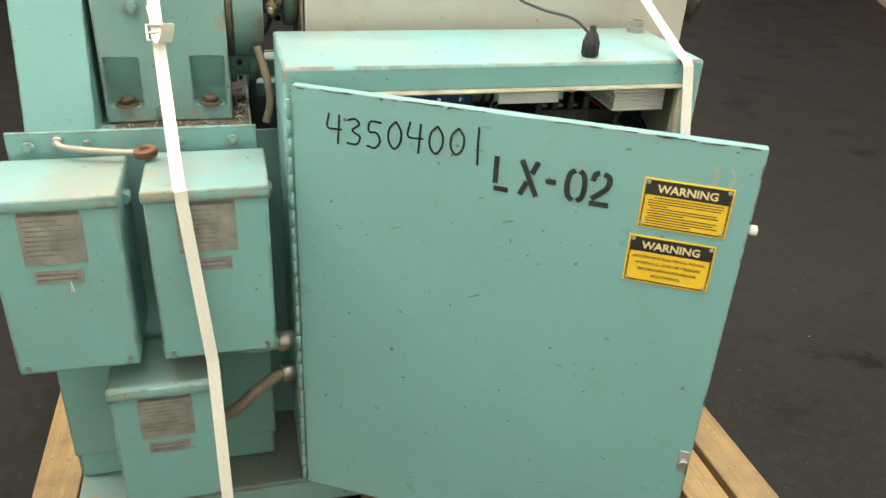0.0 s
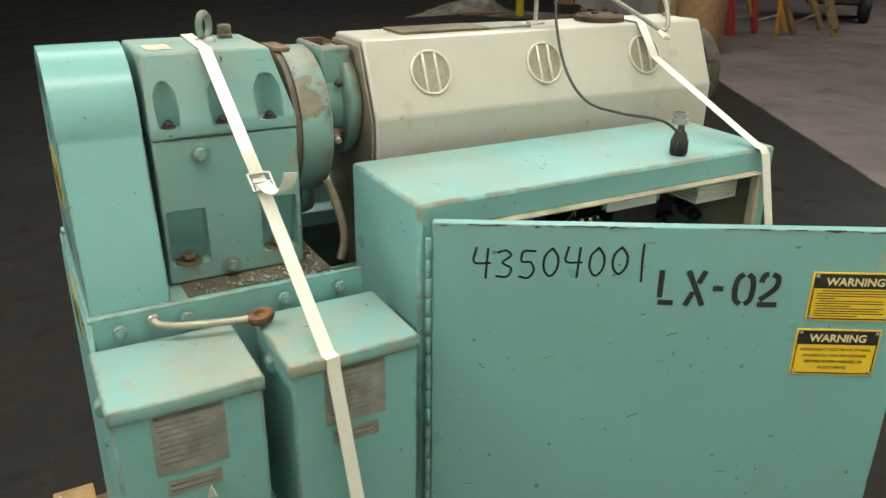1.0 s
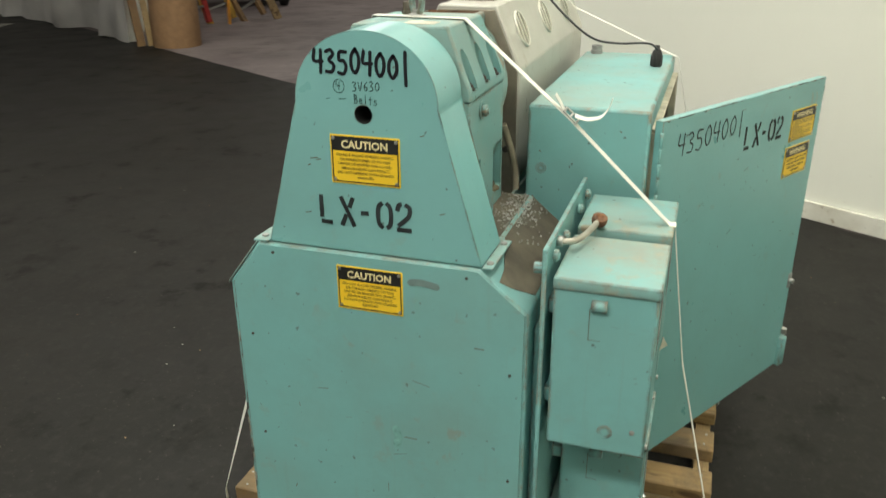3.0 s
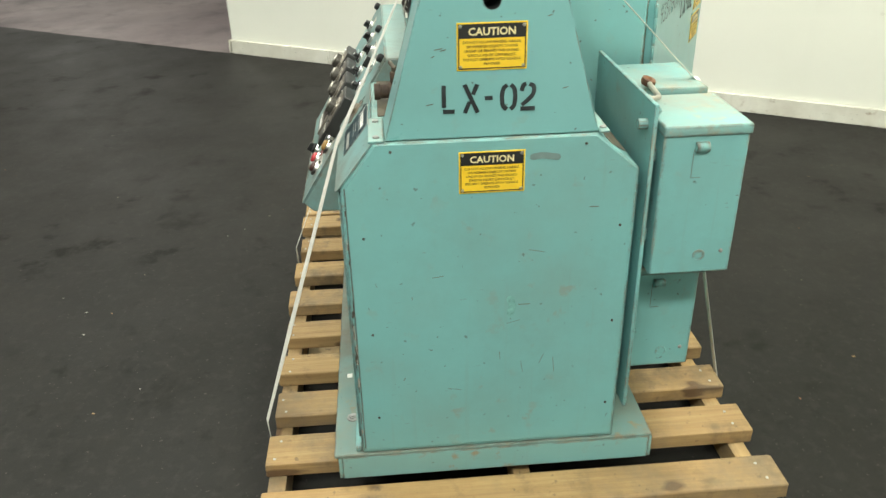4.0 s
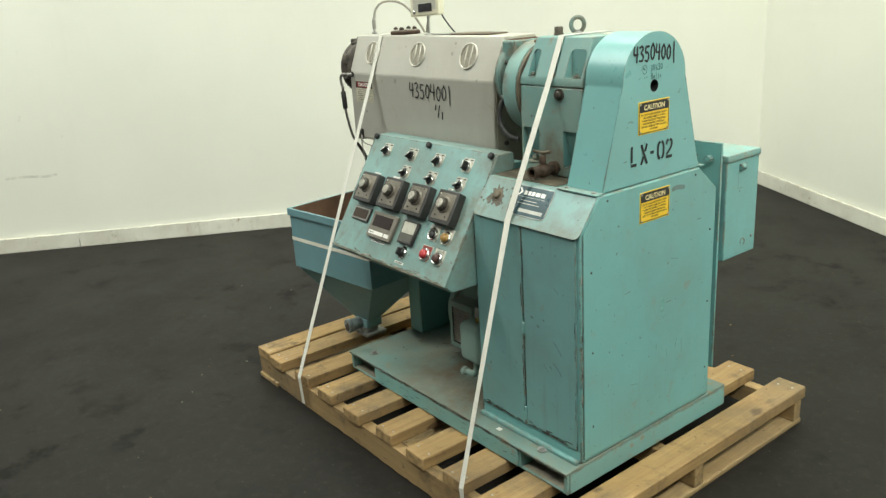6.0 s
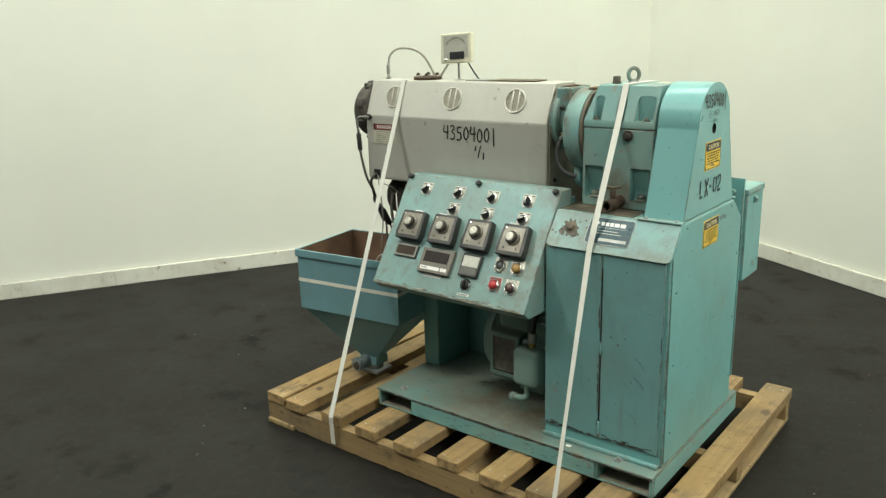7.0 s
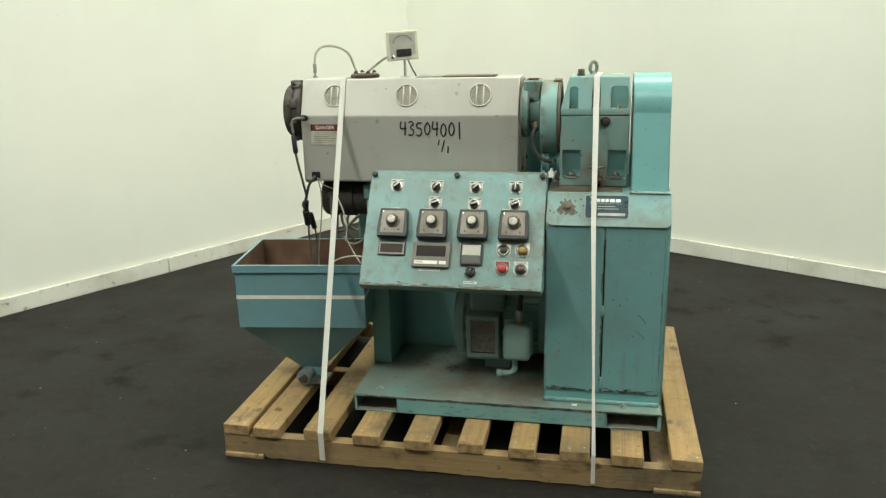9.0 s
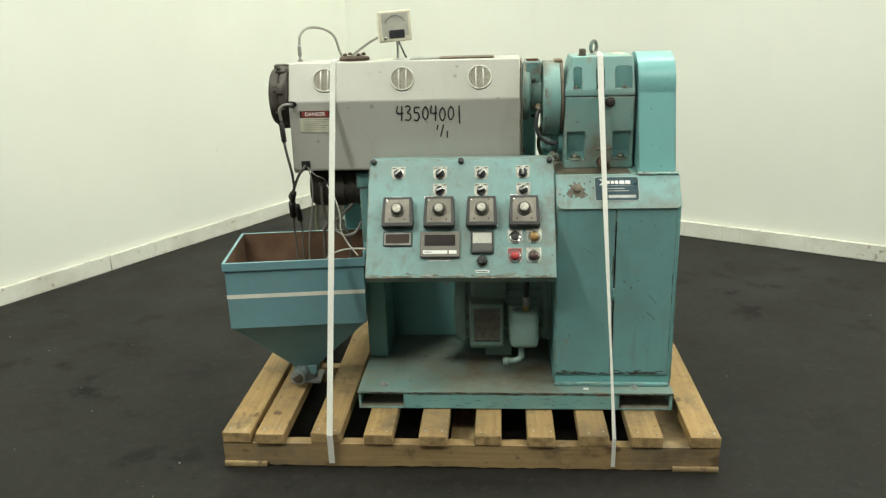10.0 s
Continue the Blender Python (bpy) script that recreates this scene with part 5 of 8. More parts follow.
def vent(parent, m, r=0.0385):
    """A round louvre: a rim and two bright bars over a dull mesh."""
    s = Mesh(plain("vent_mesh", (0.40, 0.375, 0.30), 0.55, 0.2, 0.2, 200, 0.5) if "vent_mesh" not in bpy.data.materials else bpy.data.materials["vent_mesh"])
    s.lathe(s.mats[0], [(r * 0.93, 0.0006), (r * 0.93, 0.0012)], m, 36)
    s.lathe(bpy.data.materials["vent_rim"] if "vent_rim" in bpy.data.materials else plain("vent_rim", (0.66, 0.64, 0.56), 0.4, 0.2), [(r, 0.0004), (r, 0.0035), (r * 0.96, 0.0048), (r * 0.90, 0.0040), (r * 0.90, 0.0008)], m, 40, cap=False)
    for u in (-r * 0.30, r * 0.30):
        h = math.sqrt(max(0, (r * 0.9) ** 2 - u * u))
        s.prism(bpy.data.materials["vent_rim"], [(u - 0.0024, -h), (u + 0.0024, -h), (u + 0.0024, h), (u - 0.0024, h)], 0.0026, m @ Matrix.Translation((0, 0, 0.001)), 0.0006, 1)
    for k in range(-8, 9):
        v = k * r * 0.105
        h = math.sqrt(max(0, (r * 0.9) ** 2 - v * v))
        s.prism(s.mats[0], [(-h, v - 0.0006), (h, v - 0.0006), (h, v + 0.0006), (-h, v + 0.0006)], 0.0009, m @ Matrix.Translation((0, 0, 0.0011)))
    return part("vent", s, parent, "round louvred vent with a metal rim")


FSL = Vector((0, 1.532 - 1.578, 1.213 - 1.092)).normalized()
BSL = Vector((0, 1.412 - 1.360, 1.213 - 1.092)).normalized()
for x in (0.335, 0.582, 0.834):
    vent(barrel, plane((x, 1.578 + FSL.y * 0.070, 1.092 + FSL.z * 0.070), (-1, 0, 0), FSL))
for x in (0.319, 0.552, 0.789):
    vent(barrel, plane((x, 1.360 + BSL.y * 0.070, 1.092 + BSL.z * 0.070), (1, 0, 0), BSL))
CF = plane((0, 1.5797, 0), (-1, 0, 0), (0, 0, 1))
t = Mesh(INK)
handwriting(t, INK, "43504001", CF @ Matrix.Translation((-0.605, 1.030, 0)), 0.218, 0.046, 0.0042, 0.004, 9)
t.stroke(INK, [(-0.470, 1.012), (-0.473, 0.998)], 0.004, CF, steps=0)
t.stroke(INK, [(-0.452, 1.012), (-0.462, 0.976)], 0.004, CF, steps=0)
t.stroke(INK, [(-0.440, 0.992), (-0.441, 0.972)], 0.004, CF, steps=0)
part("marker_number", t, shell, "number 43504001 in black marker")
# danger plate
AGEDPAPER = plain("aged_label_paper", (0.55, 0.53, 0.41), 0.5, 0.0, 0.15, 40)
s = Mesh(AGEDPAPER)
M = CF @ Matrix.Translation((-0.918, 0.996, 0))
s.prism(AGEDPAPER, [(0, 0), (0.104, 0), (0.104, 0.070), (0, 0.070)], 0.0008, M)
s.prism(SIGNBLACK, [(0.001, 0.047), (0.103, 0.047), (0.103, 0.069), (0.001, 0.069)], 0.0003, M @ Matrix.Translation((0, 0, 0.0008)))
s.prism(SIGNRED, [(0.008, 0.049), (0.096, 0.049), (0.096, 0.067), (0.008, 0.067)], 0.0003, M @ Matrix.Translation((0, 0, 0.0011)))
s.text(WHITEPRINT, "DANGER", 0.0165, M @ Matrix.Translation((0.052, 0.058, 0)), 0.0018, bold=0.0003)
label = part("danger_sign", s, shell, "white label with a red DANGER heading")
s = Mesh(FOILINK)
for k in range(6):
    v = 0.040 - 0.0065 * k
    s.prism(FOILINK, [(0.010, v), (0.094 - 0.012 * (k % 3), v), (0.094 - 0.012 * (k % 3), v + 0.0012), (0.010, v + 0.0012)], 0.0003, M @ Matrix.Translation((0, 0, 0.0008)))
part("small_print", s, label, "rows of unreadable small print", kind="stuff")
# socket in the cover's lower corner
s = Mesh(BLACK)
s.prism(BLACK, [(-0.924, 0.872), (-0.894, 0.872), (-0.894, 0.902), (-0.924, 0.902)], 0.003, CF, 0.001)
part("cable_socket", s, shell, "square black cable socket")
# things on top of the cover
BROWNPLATE = plain("brown_stained_plate", (0.13, 0.10, 0.065), 0.6, 0.2, 0.45, 16)
s = Mesh(BROWNPLATE)
s.box(BROWNPLATE, 0.290, 0.465, 1.440, 1.515, 1.2135, 1.2180, 0.001)
s.box(FOIL, 0.4655, 0.560, 1.445, 1.512, 1.2135, 1.2170, 0.001)
part("top_plate", s, barrel, "rust-stained plates on the cover's top")
s = Mesh(DARKRUST)
s.lathe(DARKRUST, [(0.049, 0), (0.049, 0.009), (0.045, 0.012), (0.020, 0.012)], pose(0.745, 1.478, 1.2135), 28)
for a in range(4):
    hexbolt(s, (0.745 + 0.033 * math.cos(a * 1.57 + 0.6), 1.478 + 0.033 * math.sin(a * 1.57 + 0.6), 1.2255), (0, 0, 1), 0.0075, 0.006, DARKRUST, False)
part("feed_flange", s, barrel, "rusty round flange with bolts")
# head at the free end
AXH = plane((X1 - 0.004, 1.485, 1.102), (0, 1, 0), (0, 0, 1))
s = Mesh(DARKIRON)
s.lathe(DARKIRON, [(0.060, 0), (0.094, 0.0105), (0.098, 0.014), (0.098, 0.030), (0.094, 0.034), (0.090, 0.036), (0.093, 0.040), (0.093, 0.062), (0.088, 0.068), (0.062, 0.070), (0.060, 0.076), (0.030, 0.078)], AXH, 44)
part("die_clamp", s, barrel, "dark iron clamp ring at the barrel's end")
for k in range(8):
    a = math.pi * (k + 0.4) / 4
    s = Mesh(DARKIRON)
    p = AXH @ Vector((0.090 * math.cos(a), 0.090 * math.sin(a), 0.028))
    s.box(DARKIRON, -0.012, 0.012, -0.010, 0.014, -0.014, 0.020, 0.003, Matrix.Translation(p) @ Matrix.Rotation(a, 4, "X"))
    hexbolt(s, AXH @ Vector((0.094 * math.cos(a), 0.094 * math.sin(a), 0.036)), (1, 0, 0), 0.0075, 0.010, DARKIRON, False)
    part("clamp_bolt", s, barrel, "oily clamp bolt on the ring")
for y, z, d in ((1.485, 1.195, 1), (1.485, 1.009, -1)):
    s = Mesh(DARKIRON)
    s.box(DARKIRON, 0.975, 1.010, y - 0.018, y + 0.018, z - 0.010, z + 0.012, 0.004)
    s.rod(DARKIRON, (0.985, y + 0.014, z), (0.985, y + 0.055, z), 0.007, n=12, bev=0.001)
    part("clamp_lug", s, barrel, "clamp lug with a bolt")
# no opening is cut; a flat black oval gives the hole's darkness
s = Mesh(BLACK)
s.prism(BLACK, [(-0.940 + 0.016 * math.cos(a), 1.087 + 0.010 * math.sin(a)) for a in np.linspace(0, 6.1, 20)], 0.0008, CF)
part("cable_hole", s, shell, "flat black oval painted for the dark of a cable hole")
s = Mesh(ZINC)
s.rod(ZINC, (0.940, 1.575, 1.086), (0.940, 1.600, 1.088), 0.0055, n=12)
s.tube(CABLEGREY, [(0.940, 1.598, 1.088), (0.962, 1.606, 1.087), (0.975, 1.604, 1.070), (0.974, 1.600, 1.040)], 0.0045, 8, 5)
part("heater_lead", s, barrel, "grey heater lead at the cover's end")

# barrel supports: a post near the free end and the back sheet
s = Mesh(TEAL_DIRTY)
s.box(TEAL_DIRTY, 0.674, 0.742, 1.362, 1.550, BZ, 0.800, 0.004)
s.box(TEAL_DIRTY, 0.640, 0.752, 1.420, 1.552, 0.800, 0.852, 0.006)
part("support_post", s, barrel, "deep teal pedestal under the barrel")
s = Mesh(TEAL_DEEP)
s.box(TEAL_DEEP, 0.108, 0.700, 1.355, 1.361, BZ, 0.850, 0.001)
part("back_sheet", s, barrel, "teal sheet behind the motor")
s = Mesh(DARKIRON)
s.lathe(DARKIRON, [(0.030, 0.0), (0.060, 0.003), (0.068, 0.012), (0.070, 0.030), (0.070, 0.120), (0.064, 0.122), (0.064, 0.160), (0.070, 0.162), (0.070, 0.214), (0.050, 0.222)], plane((0.918, 1.470, 0.794), (0, 1, 0), (0, 0, 1)) @ Matrix.Rotation(math.pi, 4, "X"), 36)
s.rod(GRIME, (0.872, 1.532, 0.812), (0.872, 1.548, 0.812), 0.012, n=16, bev=0.002)
part("cooling_blower", s, barrel, "dark blower hanging under the barrel")

# ---- gauge on its stem ----
gauge = thing("melt_gauge", (0.600, 1.488, 1.2135), "ivory square dial gauge on a thin stem", "gauge")
G = plane((0.652, 1.520, 1.268), (-0.106, -0.036, 0.006), (0.004, -0.006, 0.096))
s = Mesh(IVORY)
s.prism(IVORY, [(0, 0), (0.106, 0), (0.106, 0.096), (0, 0.096)], -0.034, G, 0.004)
body = part("gauge_body", s, gauge)
t = Mesh(WHITEPRINT)
t.prism(METERFACE, [(0.010, 0.016), (0.096, 0.016), (0.096, 0.088), (0.010, 0.088)], 0.0006, G)
t.stroke(SIGNBLACK, [(0.053 + 0.037 * math.cos(a), 0.042 + 0.039 * math.sin(a)) for a in np.linspace(2.65, 0.5, 14)], 0.0016, G, 0.0012, steps=1)
for a in np.linspace(2.7, 0.45, 12):
    t.stroke(SIGNBLACK, [(0.053 + 0.031 * math.cos(a), 0.042 + 0.033 * math.sin(a)), (0.053 + 0.036 * math.cos(a), 0.042 + 0.038 * math.sin(a))], 0.0009, G, 0.0012, steps=0)
part("dial", t, body, "pale dial with a black arc scale")
t = Mesh(BLACK)
t.prism(COMPONENT, [(0.032, 0.012), (0.082, 0.012), (0.082, 0.036), (0.032, 0.036)], 0.003, G, 0.0008, 1)
t.lathe(CHROME, [(0.005, 0), (0.005, 0.005), (0.003, 0.006)], G @ Matrix.Translation((0.018, 0.012, 0)), 14)
part("gauge_window", t, body, "dark window and a small knob")
s = Mesh(ZINC)
s.rod(ZINC, (0.600, 1.490, 1.2165), (0.600, 1.490, 1.270), 0.0042, n=12)
s.lathe(ZINC, [(0.018, 0.0005), (0.017, 0.003), (0.006, 0.004)], pose(0.600, 1.490, 1.2135), 20)
s.rod(ZINC, (0.600, 1.4755, 1.288), (0.600, 1.460, 1.288), 0.013, n=18, bev=0.001)
hexbolt(s, (0.600, 1.462, 1.288), (0, -1, 0), 0.009, 0.008, ZINC)
part("stem", s, gauge, "thin metal stem with a round foot and nut")
s = Mesh(CABLEBLACK)
s.tube(CABLEBLACK, [(0.605, 1.455, 1.345), (0.606, 1.440, 1.285), (0.585, 1.400, 1.215), (0.560, 1.330, 1.150), (0.562, 1.270, 1.108), (0.590, 1.215, 1.096), (0.622, 1.150, 1.094), (0.644, 1.126, 1.075)], 0.0026, 8, 7)
part("gauge_cable", s, gauge, "thin dark cable drooping to the cabinet plug")
s = Mesh(CABLEBRAID)
s.tube(CABLEBRAID, [(0.600, 1.452, 1.288), (0.640, 1.440, 1.292), (0.700, 1.410, 1.268), (0.760, 1.375, 1.230), (0.800, 1.352, 1.205), (0.815, 1.362, 1.235), (0.825, 1.400, 1.290), (0.860, 1.420, 1.315), (0.900, 1.450, 1.318), (0.922, 1.470, 1.295), (0.925, 1.478, 1.262)], 0.0042, 8, 7)
part("probe_lead", s, gauge, "braided probe lead looped over the cover")
s = Mesh(ZINC)
s.rod(ZINC, (0.925, 1.480, 1.2135), (0.925, 1.480, 1.268), 0.0042, n=12)
s.rod(ZINC, (0.925, 1.480, 1.2135), (0.925, 1.480, 1.220), 0.009, n=6)
s.rod(CABLEGREY, (0.925, 1.480, 1.230), (0.925, 1.480, 1.262), 0.0062, n=12, bev=0.002)
part("probe", s, gauge, "upright metal probe")
s = Mesh(TAPE)
s.box(TAPE, -0.018, 0.018, -0.010, 0.010, -0.004, 0.006, 0.004, Matrix.Translation((0.800, 1.352, 1.196)) @ pose(0, 0, 0, 35, 10, 30))
part("tape_wrap", s, gauge, "white tape wrapped round the lead")

# ---- electrical cabinet with its door ajar ----
CX0, CX1, CY0, CY1, CZ0, CZ1 = 0.147, 0.846, 1.096, 1.330, 0.250, 1.037
cabinet = thing("electrical_cabinet", (0.50, 1.22, CZ0), "teal steel electrical cabinet with its door ajar and wiring inside", "cabinet")
s = Mesh(TEAL)
s.box(TEAL, CX0, CX1, CY0, CY1, CZ0, CZ1, 0.006)
c = Mesh(CREAMPAINT)
c.box(CREAMPAINT, CX0 + 0.004, CX1 - 0.004, CY0 + 0.004, CY1 - 0.006, CZ0 + 0.004, CZ1 - 0.004)
d = Mesh(TEAL)
d.box(TEAL, CX0 + 0.032, CX1 - 0.036, CY0 - 0.03, CY0 + 0.012, CZ0 + 0.032, CZ1 - 0.040)
body = part("body", s.cut(c, d), cabinet)
GASKET = plain("dirty_gasket", (0.40, 0.365, 0.27), 0.6, 0.0, 0.3, 18)
s = Mesh(GASKET)
x0, x1, z0, z1 = CX0 + 0.032, CX1 - 0.036, CZ0 + 0.032, CZ1 - 0.040
for a0, a1, b0, b1 in ((x0, x1, z1 - 0.004, z1), (x0, x1, z0, z0 + 0.006), (x0, x0 + 0.006, z0 + 0.006, z1 - 0.006), (x1 - 0.010, x1, z0 + 0.006, z1 - 0.006)):
    s.box(GASKET, a0, a1, CY0 - 0.014, CY0 + 0.004, b0, b1, 0.002)
part("door_gasket", s, body, "cream rubber gasket lip round the opening")
t = Mesh(TEAL)
t.lathe(TEAL_DEEP, [(0.0115, 0), (0.011, 0.001), (0.004, 0.0005)], plane((CX0 - 0.0002, 1.300, 0.912), (0, -1, 0), (0, 0, 1)), 18)
part("knockout", t, body, "round knockout")
t = Mesh(SCRATCH)
SIDE = plane((CX0 - 0.0003, 0, 0), (0, -1, 0), (0, 0, 1))
TOPF = plane((0, 0, CZ1 + 0.0003), (1, 0, 0), (0, 1, 0))
for k in range(10):
    y, z = rnd.uniform(1.12, 1.32), rnd.uniform(0.6, 1.0)
    t.stroke(SCRATCH, [(-y, z), (-y + 0.003, z - 0.002)], 0.0022, SIDE, 0.0002, steps=0)
for k in range(26):
    x, y, a, l = rnd.uniform(0.17, 0.82), rnd.uniform(1.11, 1.32), rnd.uniform(0, 3), rnd.uniform(0.002, 0.010)
    t.stroke(SCRATCH, [(x, y), (x + l * math.cos(a), y + l * math.sin(a))], rnd.uniform(0.001, 0.003), TOPF, 0.0002, steps=0)
part("scratches", t, body, "chips and scratches in the paint", kind="stuff")
# plug and bushing on top
s = Mesh(RUBBER)
s.lathe(RUBBER, [(0.0125, 0), (0.0132, 0.004), (0.0132, 0.026), (0.0105, 0.036), (0.0060, 0.042), (0.005, 0.050)], pose(0.650, 1.130, CZ1), 22)
plug = part("cable_plug", s, cabinet, "ribbed black rubber cable plug")
for k in range(10):
    a = k * math.pi / 5
    s = Mesh(RUBBER)
    s.rod(RUBBER, (0.650 + 0.0132 * math.cos(a), 1.130 + 0.0132 * math.sin(a), CZ1 + 0.003), (0.650 + 0.0132 * math.cos(a), 1.130 + 0.0132 * math.sin(a), CZ1 + 0.026), 0.0016, n=6)
    part("rib", s, plug)
s = Mesh(GREYMETAL)
s.lathe(GREYMETAL, [(0.0155, 0), (0.0155, 0.009), (0.013, 0.010), (0.013, 0.016), (0.0145, 0.017), (0.0145, 0.021), (0.011, 0.021), (0.011, 0.008)], pose(0.815, 1.296, CZ1), 24)
part("conduit_bushing", s, cabinet, "grey conduit bushing")
# inside
back = CY1 - 0.0065
s = Mesh(CREAMPAINT)
s.box(CREAMPAINT, CX0 + 0.02, CX1 - 0.02, back - 0.006, back - 0.0005, CZ0 + 0.03, CZ1 - 0.02, 0.001)
part("mounting_panel", s, cabinet, "cream mounting panel")
pan = back - 0.006
s = Mesh(PCB)
s.box(GREYMETAL, 0.205, 0.505, pan - 0.030, pan - 0.001, 0.925, 0.935, 0.001)
s.box(PCB, 0.205, 0.500, pan - 0.034, pan - 0.030, 0.650, 0.930, 0.001)
pcb = part("circuit_board", s, cabinet, "blue circuit board full of components")
rc = random.Random(21)
PIECES = [(COMPONENT, 0.03, 0.02, 0.014), (CHROME, 0.006, 0.012, 0.010), (COMPONENT, 0.012, 0.024, 0.010), (ORANGE, 0.026, 0.020, 0.018), (REDPART, 0.018, 0.018, 0.014), (PAPER, 0.010, 0.014, 0.010), (GREYMETAL, 0.022, 0.010, 0.012), (MACHINEBLUE, 0.008, 0.016, 0.008), (BRASS, 0.006, 0.006, 0.012)]
for row in range(7):
    x = 0.215
    while x < 0.482:
        mt, w, h, d = PIECES[rc.randrange(len(PIECES))]
        z = 0.905 - row * 0.036 + rc.uniform(-0.004, 0.004)
        t = Mesh(mt)
        t.box(mt, x, min(x + w, 0.497), pan - 0.034 - d, pan - 0.034, z - h, z, 0.0012)
        part("component", t, pcb)
        x += w + rc.uniform(0.004, 0.014)
for k in range(7):
    t = Mesh(CHROME)
    t.lathe(CHROME, [(0.0045, 0), (0.004, 0.004), (0.001, 0.005)], plane((0.225 + 0.042 * k, pan - 0.034, 0.921), (1, 0, 0), (0, 0, 1)), 10)
    part("standoff_screw", t, pcb)
# contactors, terminal rows
s = Mesh(BLACK)
s.box(COMPONENT, 0.512, 0.600, pan - 0.075, pan, 0.762, 0.905, 0.004)
s.box(COMPONENT, 0.516, 0.596, pan - 0.085, pan - 0.074, 0.782, 0.885, 0.003)
con = part("contactor", s, cabinet, "black contactor block with a red terminal strip")
t = Mesh(REDPART)
t.box(REDPART, 0.530, 0.594, pan - 0.094, pan - 0.085, 0.792, 0.816, 0.002)
part("red_strip", t, con, "red terminal strip")
for k in range(4):
    for z in (0.886, 0.742):
        t = Mesh(CHROME)
        t.box(CHROME, 0.524 + 0.019 * k, 0.532 + 0.019 * k, pan - 0.080, pan - 0.070, z, z + 0.018, 0.001)
        t.rod(BRASS, (0.528 + 0.019 * k, pan - 0.081, z + 0.009), (0.528 + 0.019 * k, pan - 0.084, z + 0.009), 0.004, n=10)
        part("terminal", t, con)
s = Mesh(COMPONENT)
s.box(COMPONENT, 0.520, 0.605, pan - 0.060, pan, 0.660, 0.745, 0.004)
part("relay", s, cabinet, "black relay")
s = Mesh(PAPER)
s.box(PAPER, 0.575, 0.595, pan - 0.068, pan - 0.0605, 0.668, 0.710, 0.002)
part("relay_tag", s, cabinet, "small white tag")
s = Mesh(plain("grey_wire_duct", (0.21, 0.22, 0.21), 0.5))
s.box(s.mats[0], 0.615, 0.662, pan - 0.062, pan, 0.300, 0.990, 0.002)
part("wire_duct", s, cabinet, "grey plastic wire duct")
for k in range(14):
    z = 0.80 - k * 0.026
    s = Mesh(GREYMETAL)
    s.box(GREYMETAL, 0.598, 0.6145, pan - 0.058, pan - 0.010, z - 0.016, z, 0.001)
    part("duct_fin", s, cabinet)
s = Mesh(BLACK)
s.box(BLACK, 0.668, 0.775, pan - 0.070, pan, 0.812, 0.905, 0.004)
for k in range(3):
    s.box(COMPONENT, 0.676 + 0.034 * k, 0.700 + 0.034 * k, pan - 0.088, pan - 0.069, 0.822, 0.880, 0.003)
part("fuse_contactor", s, cabinet, "black three-pole switch block")
s = Mesh(CHROME)
s.box(CHROME, 0.668, 0.785, pan - 0.072, pan - 0.060, 0.800, 0.808, 0.001)
part("bus_bar", s, cabinet, "bright bus bar")
for k in range(3):
    x = 0.693 + 0.039 * k
    s = Mesh(BRASS)
    s.box(RUSTPLATE, x - 0.013, x + 0.013, pan - 0.030, pan, 0.630, 0.792, 0.002)
    s.rod(COMPONENT, (x, pan - 0.048, 0.655), (x, pan - 0.048, 0.760), 0.0098, n=16)
    s.rod(BRASS, (x, pan - 0.048, 0.758), (x, pan - 0.048, 0.782), 0.0115, n=16, bev=0.002)
    s.rod(BRASS, (x, pan - 0.048, 0.634), (x, pan - 0.048, 0.658), 0.0115, n=16, bev=0.002)
    s.rod(REDPART, (x, pan - 0.048, 0.694), (x, pan - 0.048, 0.718), 0.0103, n=16)
    s.rod(PAPER, (x, pan - 0.048, 0.688), (x, pan - 0.048, 0.6938), 0.0102, n=16)
    part("fuse", s, cabinet, "dark cartridge fuse with brass caps and a red band")
s = Mesh(COMPONENT)
s.box(COMPONENT, 0.598, 0.704, 1.215, pan, 0.845, 0.918, 0.003)
block = part("terminal_block", s, cabinet, "black power terminal block with arched barriers")
for k in range(4):
    x = 0.606 + 0.030 * k
    t = Mesh(BLACK)
    t.prism(BLACK, [(-0.006, 0), (0.006, 0), (0.006, 0.020), (0.003, 0.026), (-0.003, 0.026), (-0.006, 0.020)], 0.046, plane((x, 1.260, 0.918), (1, 0, 0), (0, 0, 1)), 0.002)
    part("barrier", t, block)
    if k < 3:
        t = Mesh(ZINC)
        t.rod(ZINC, (x + 0.015, 1.232, 0.918), (x + 0.015, 1.232, 0.924), 0.0075, n=14, bev=0.001)
        part("terminal_screw", t, block, "bright terminal screw")
s = Mesh(BLACK)
for k in range(5):
    x = 0.508 + 0.017 * k
    s.tube(CABLEBLACK, [(x, pan - 0.02, 0.955), (x + 0.003, pan - 0.055, 0.962), (x + 0.006, pan - 0.060, 0.940), (x + 0.004, pan - 0.050, 0.915)], 0.0035, 8, 5)
part("wire_loop", s, cabinet, "row of black wire loops", kind="stuff")
s = Mesh(GREYMETAL)
s.box(GREYMETAL, 0.725, 0.800, 1.180, pan, 0.800, 0.806, 0.001)
s.box(GREYMETAL, 0.740, 0.746, 1.176, 1.250, 0.806, 0.865, 0.001)
s.box(CHROME, 0.760, 0.790, 1.186, 1.215, 0.806, 0.842, 0.004)
part("switch_bracket", s, cabinet, "bent bright switch bracket")
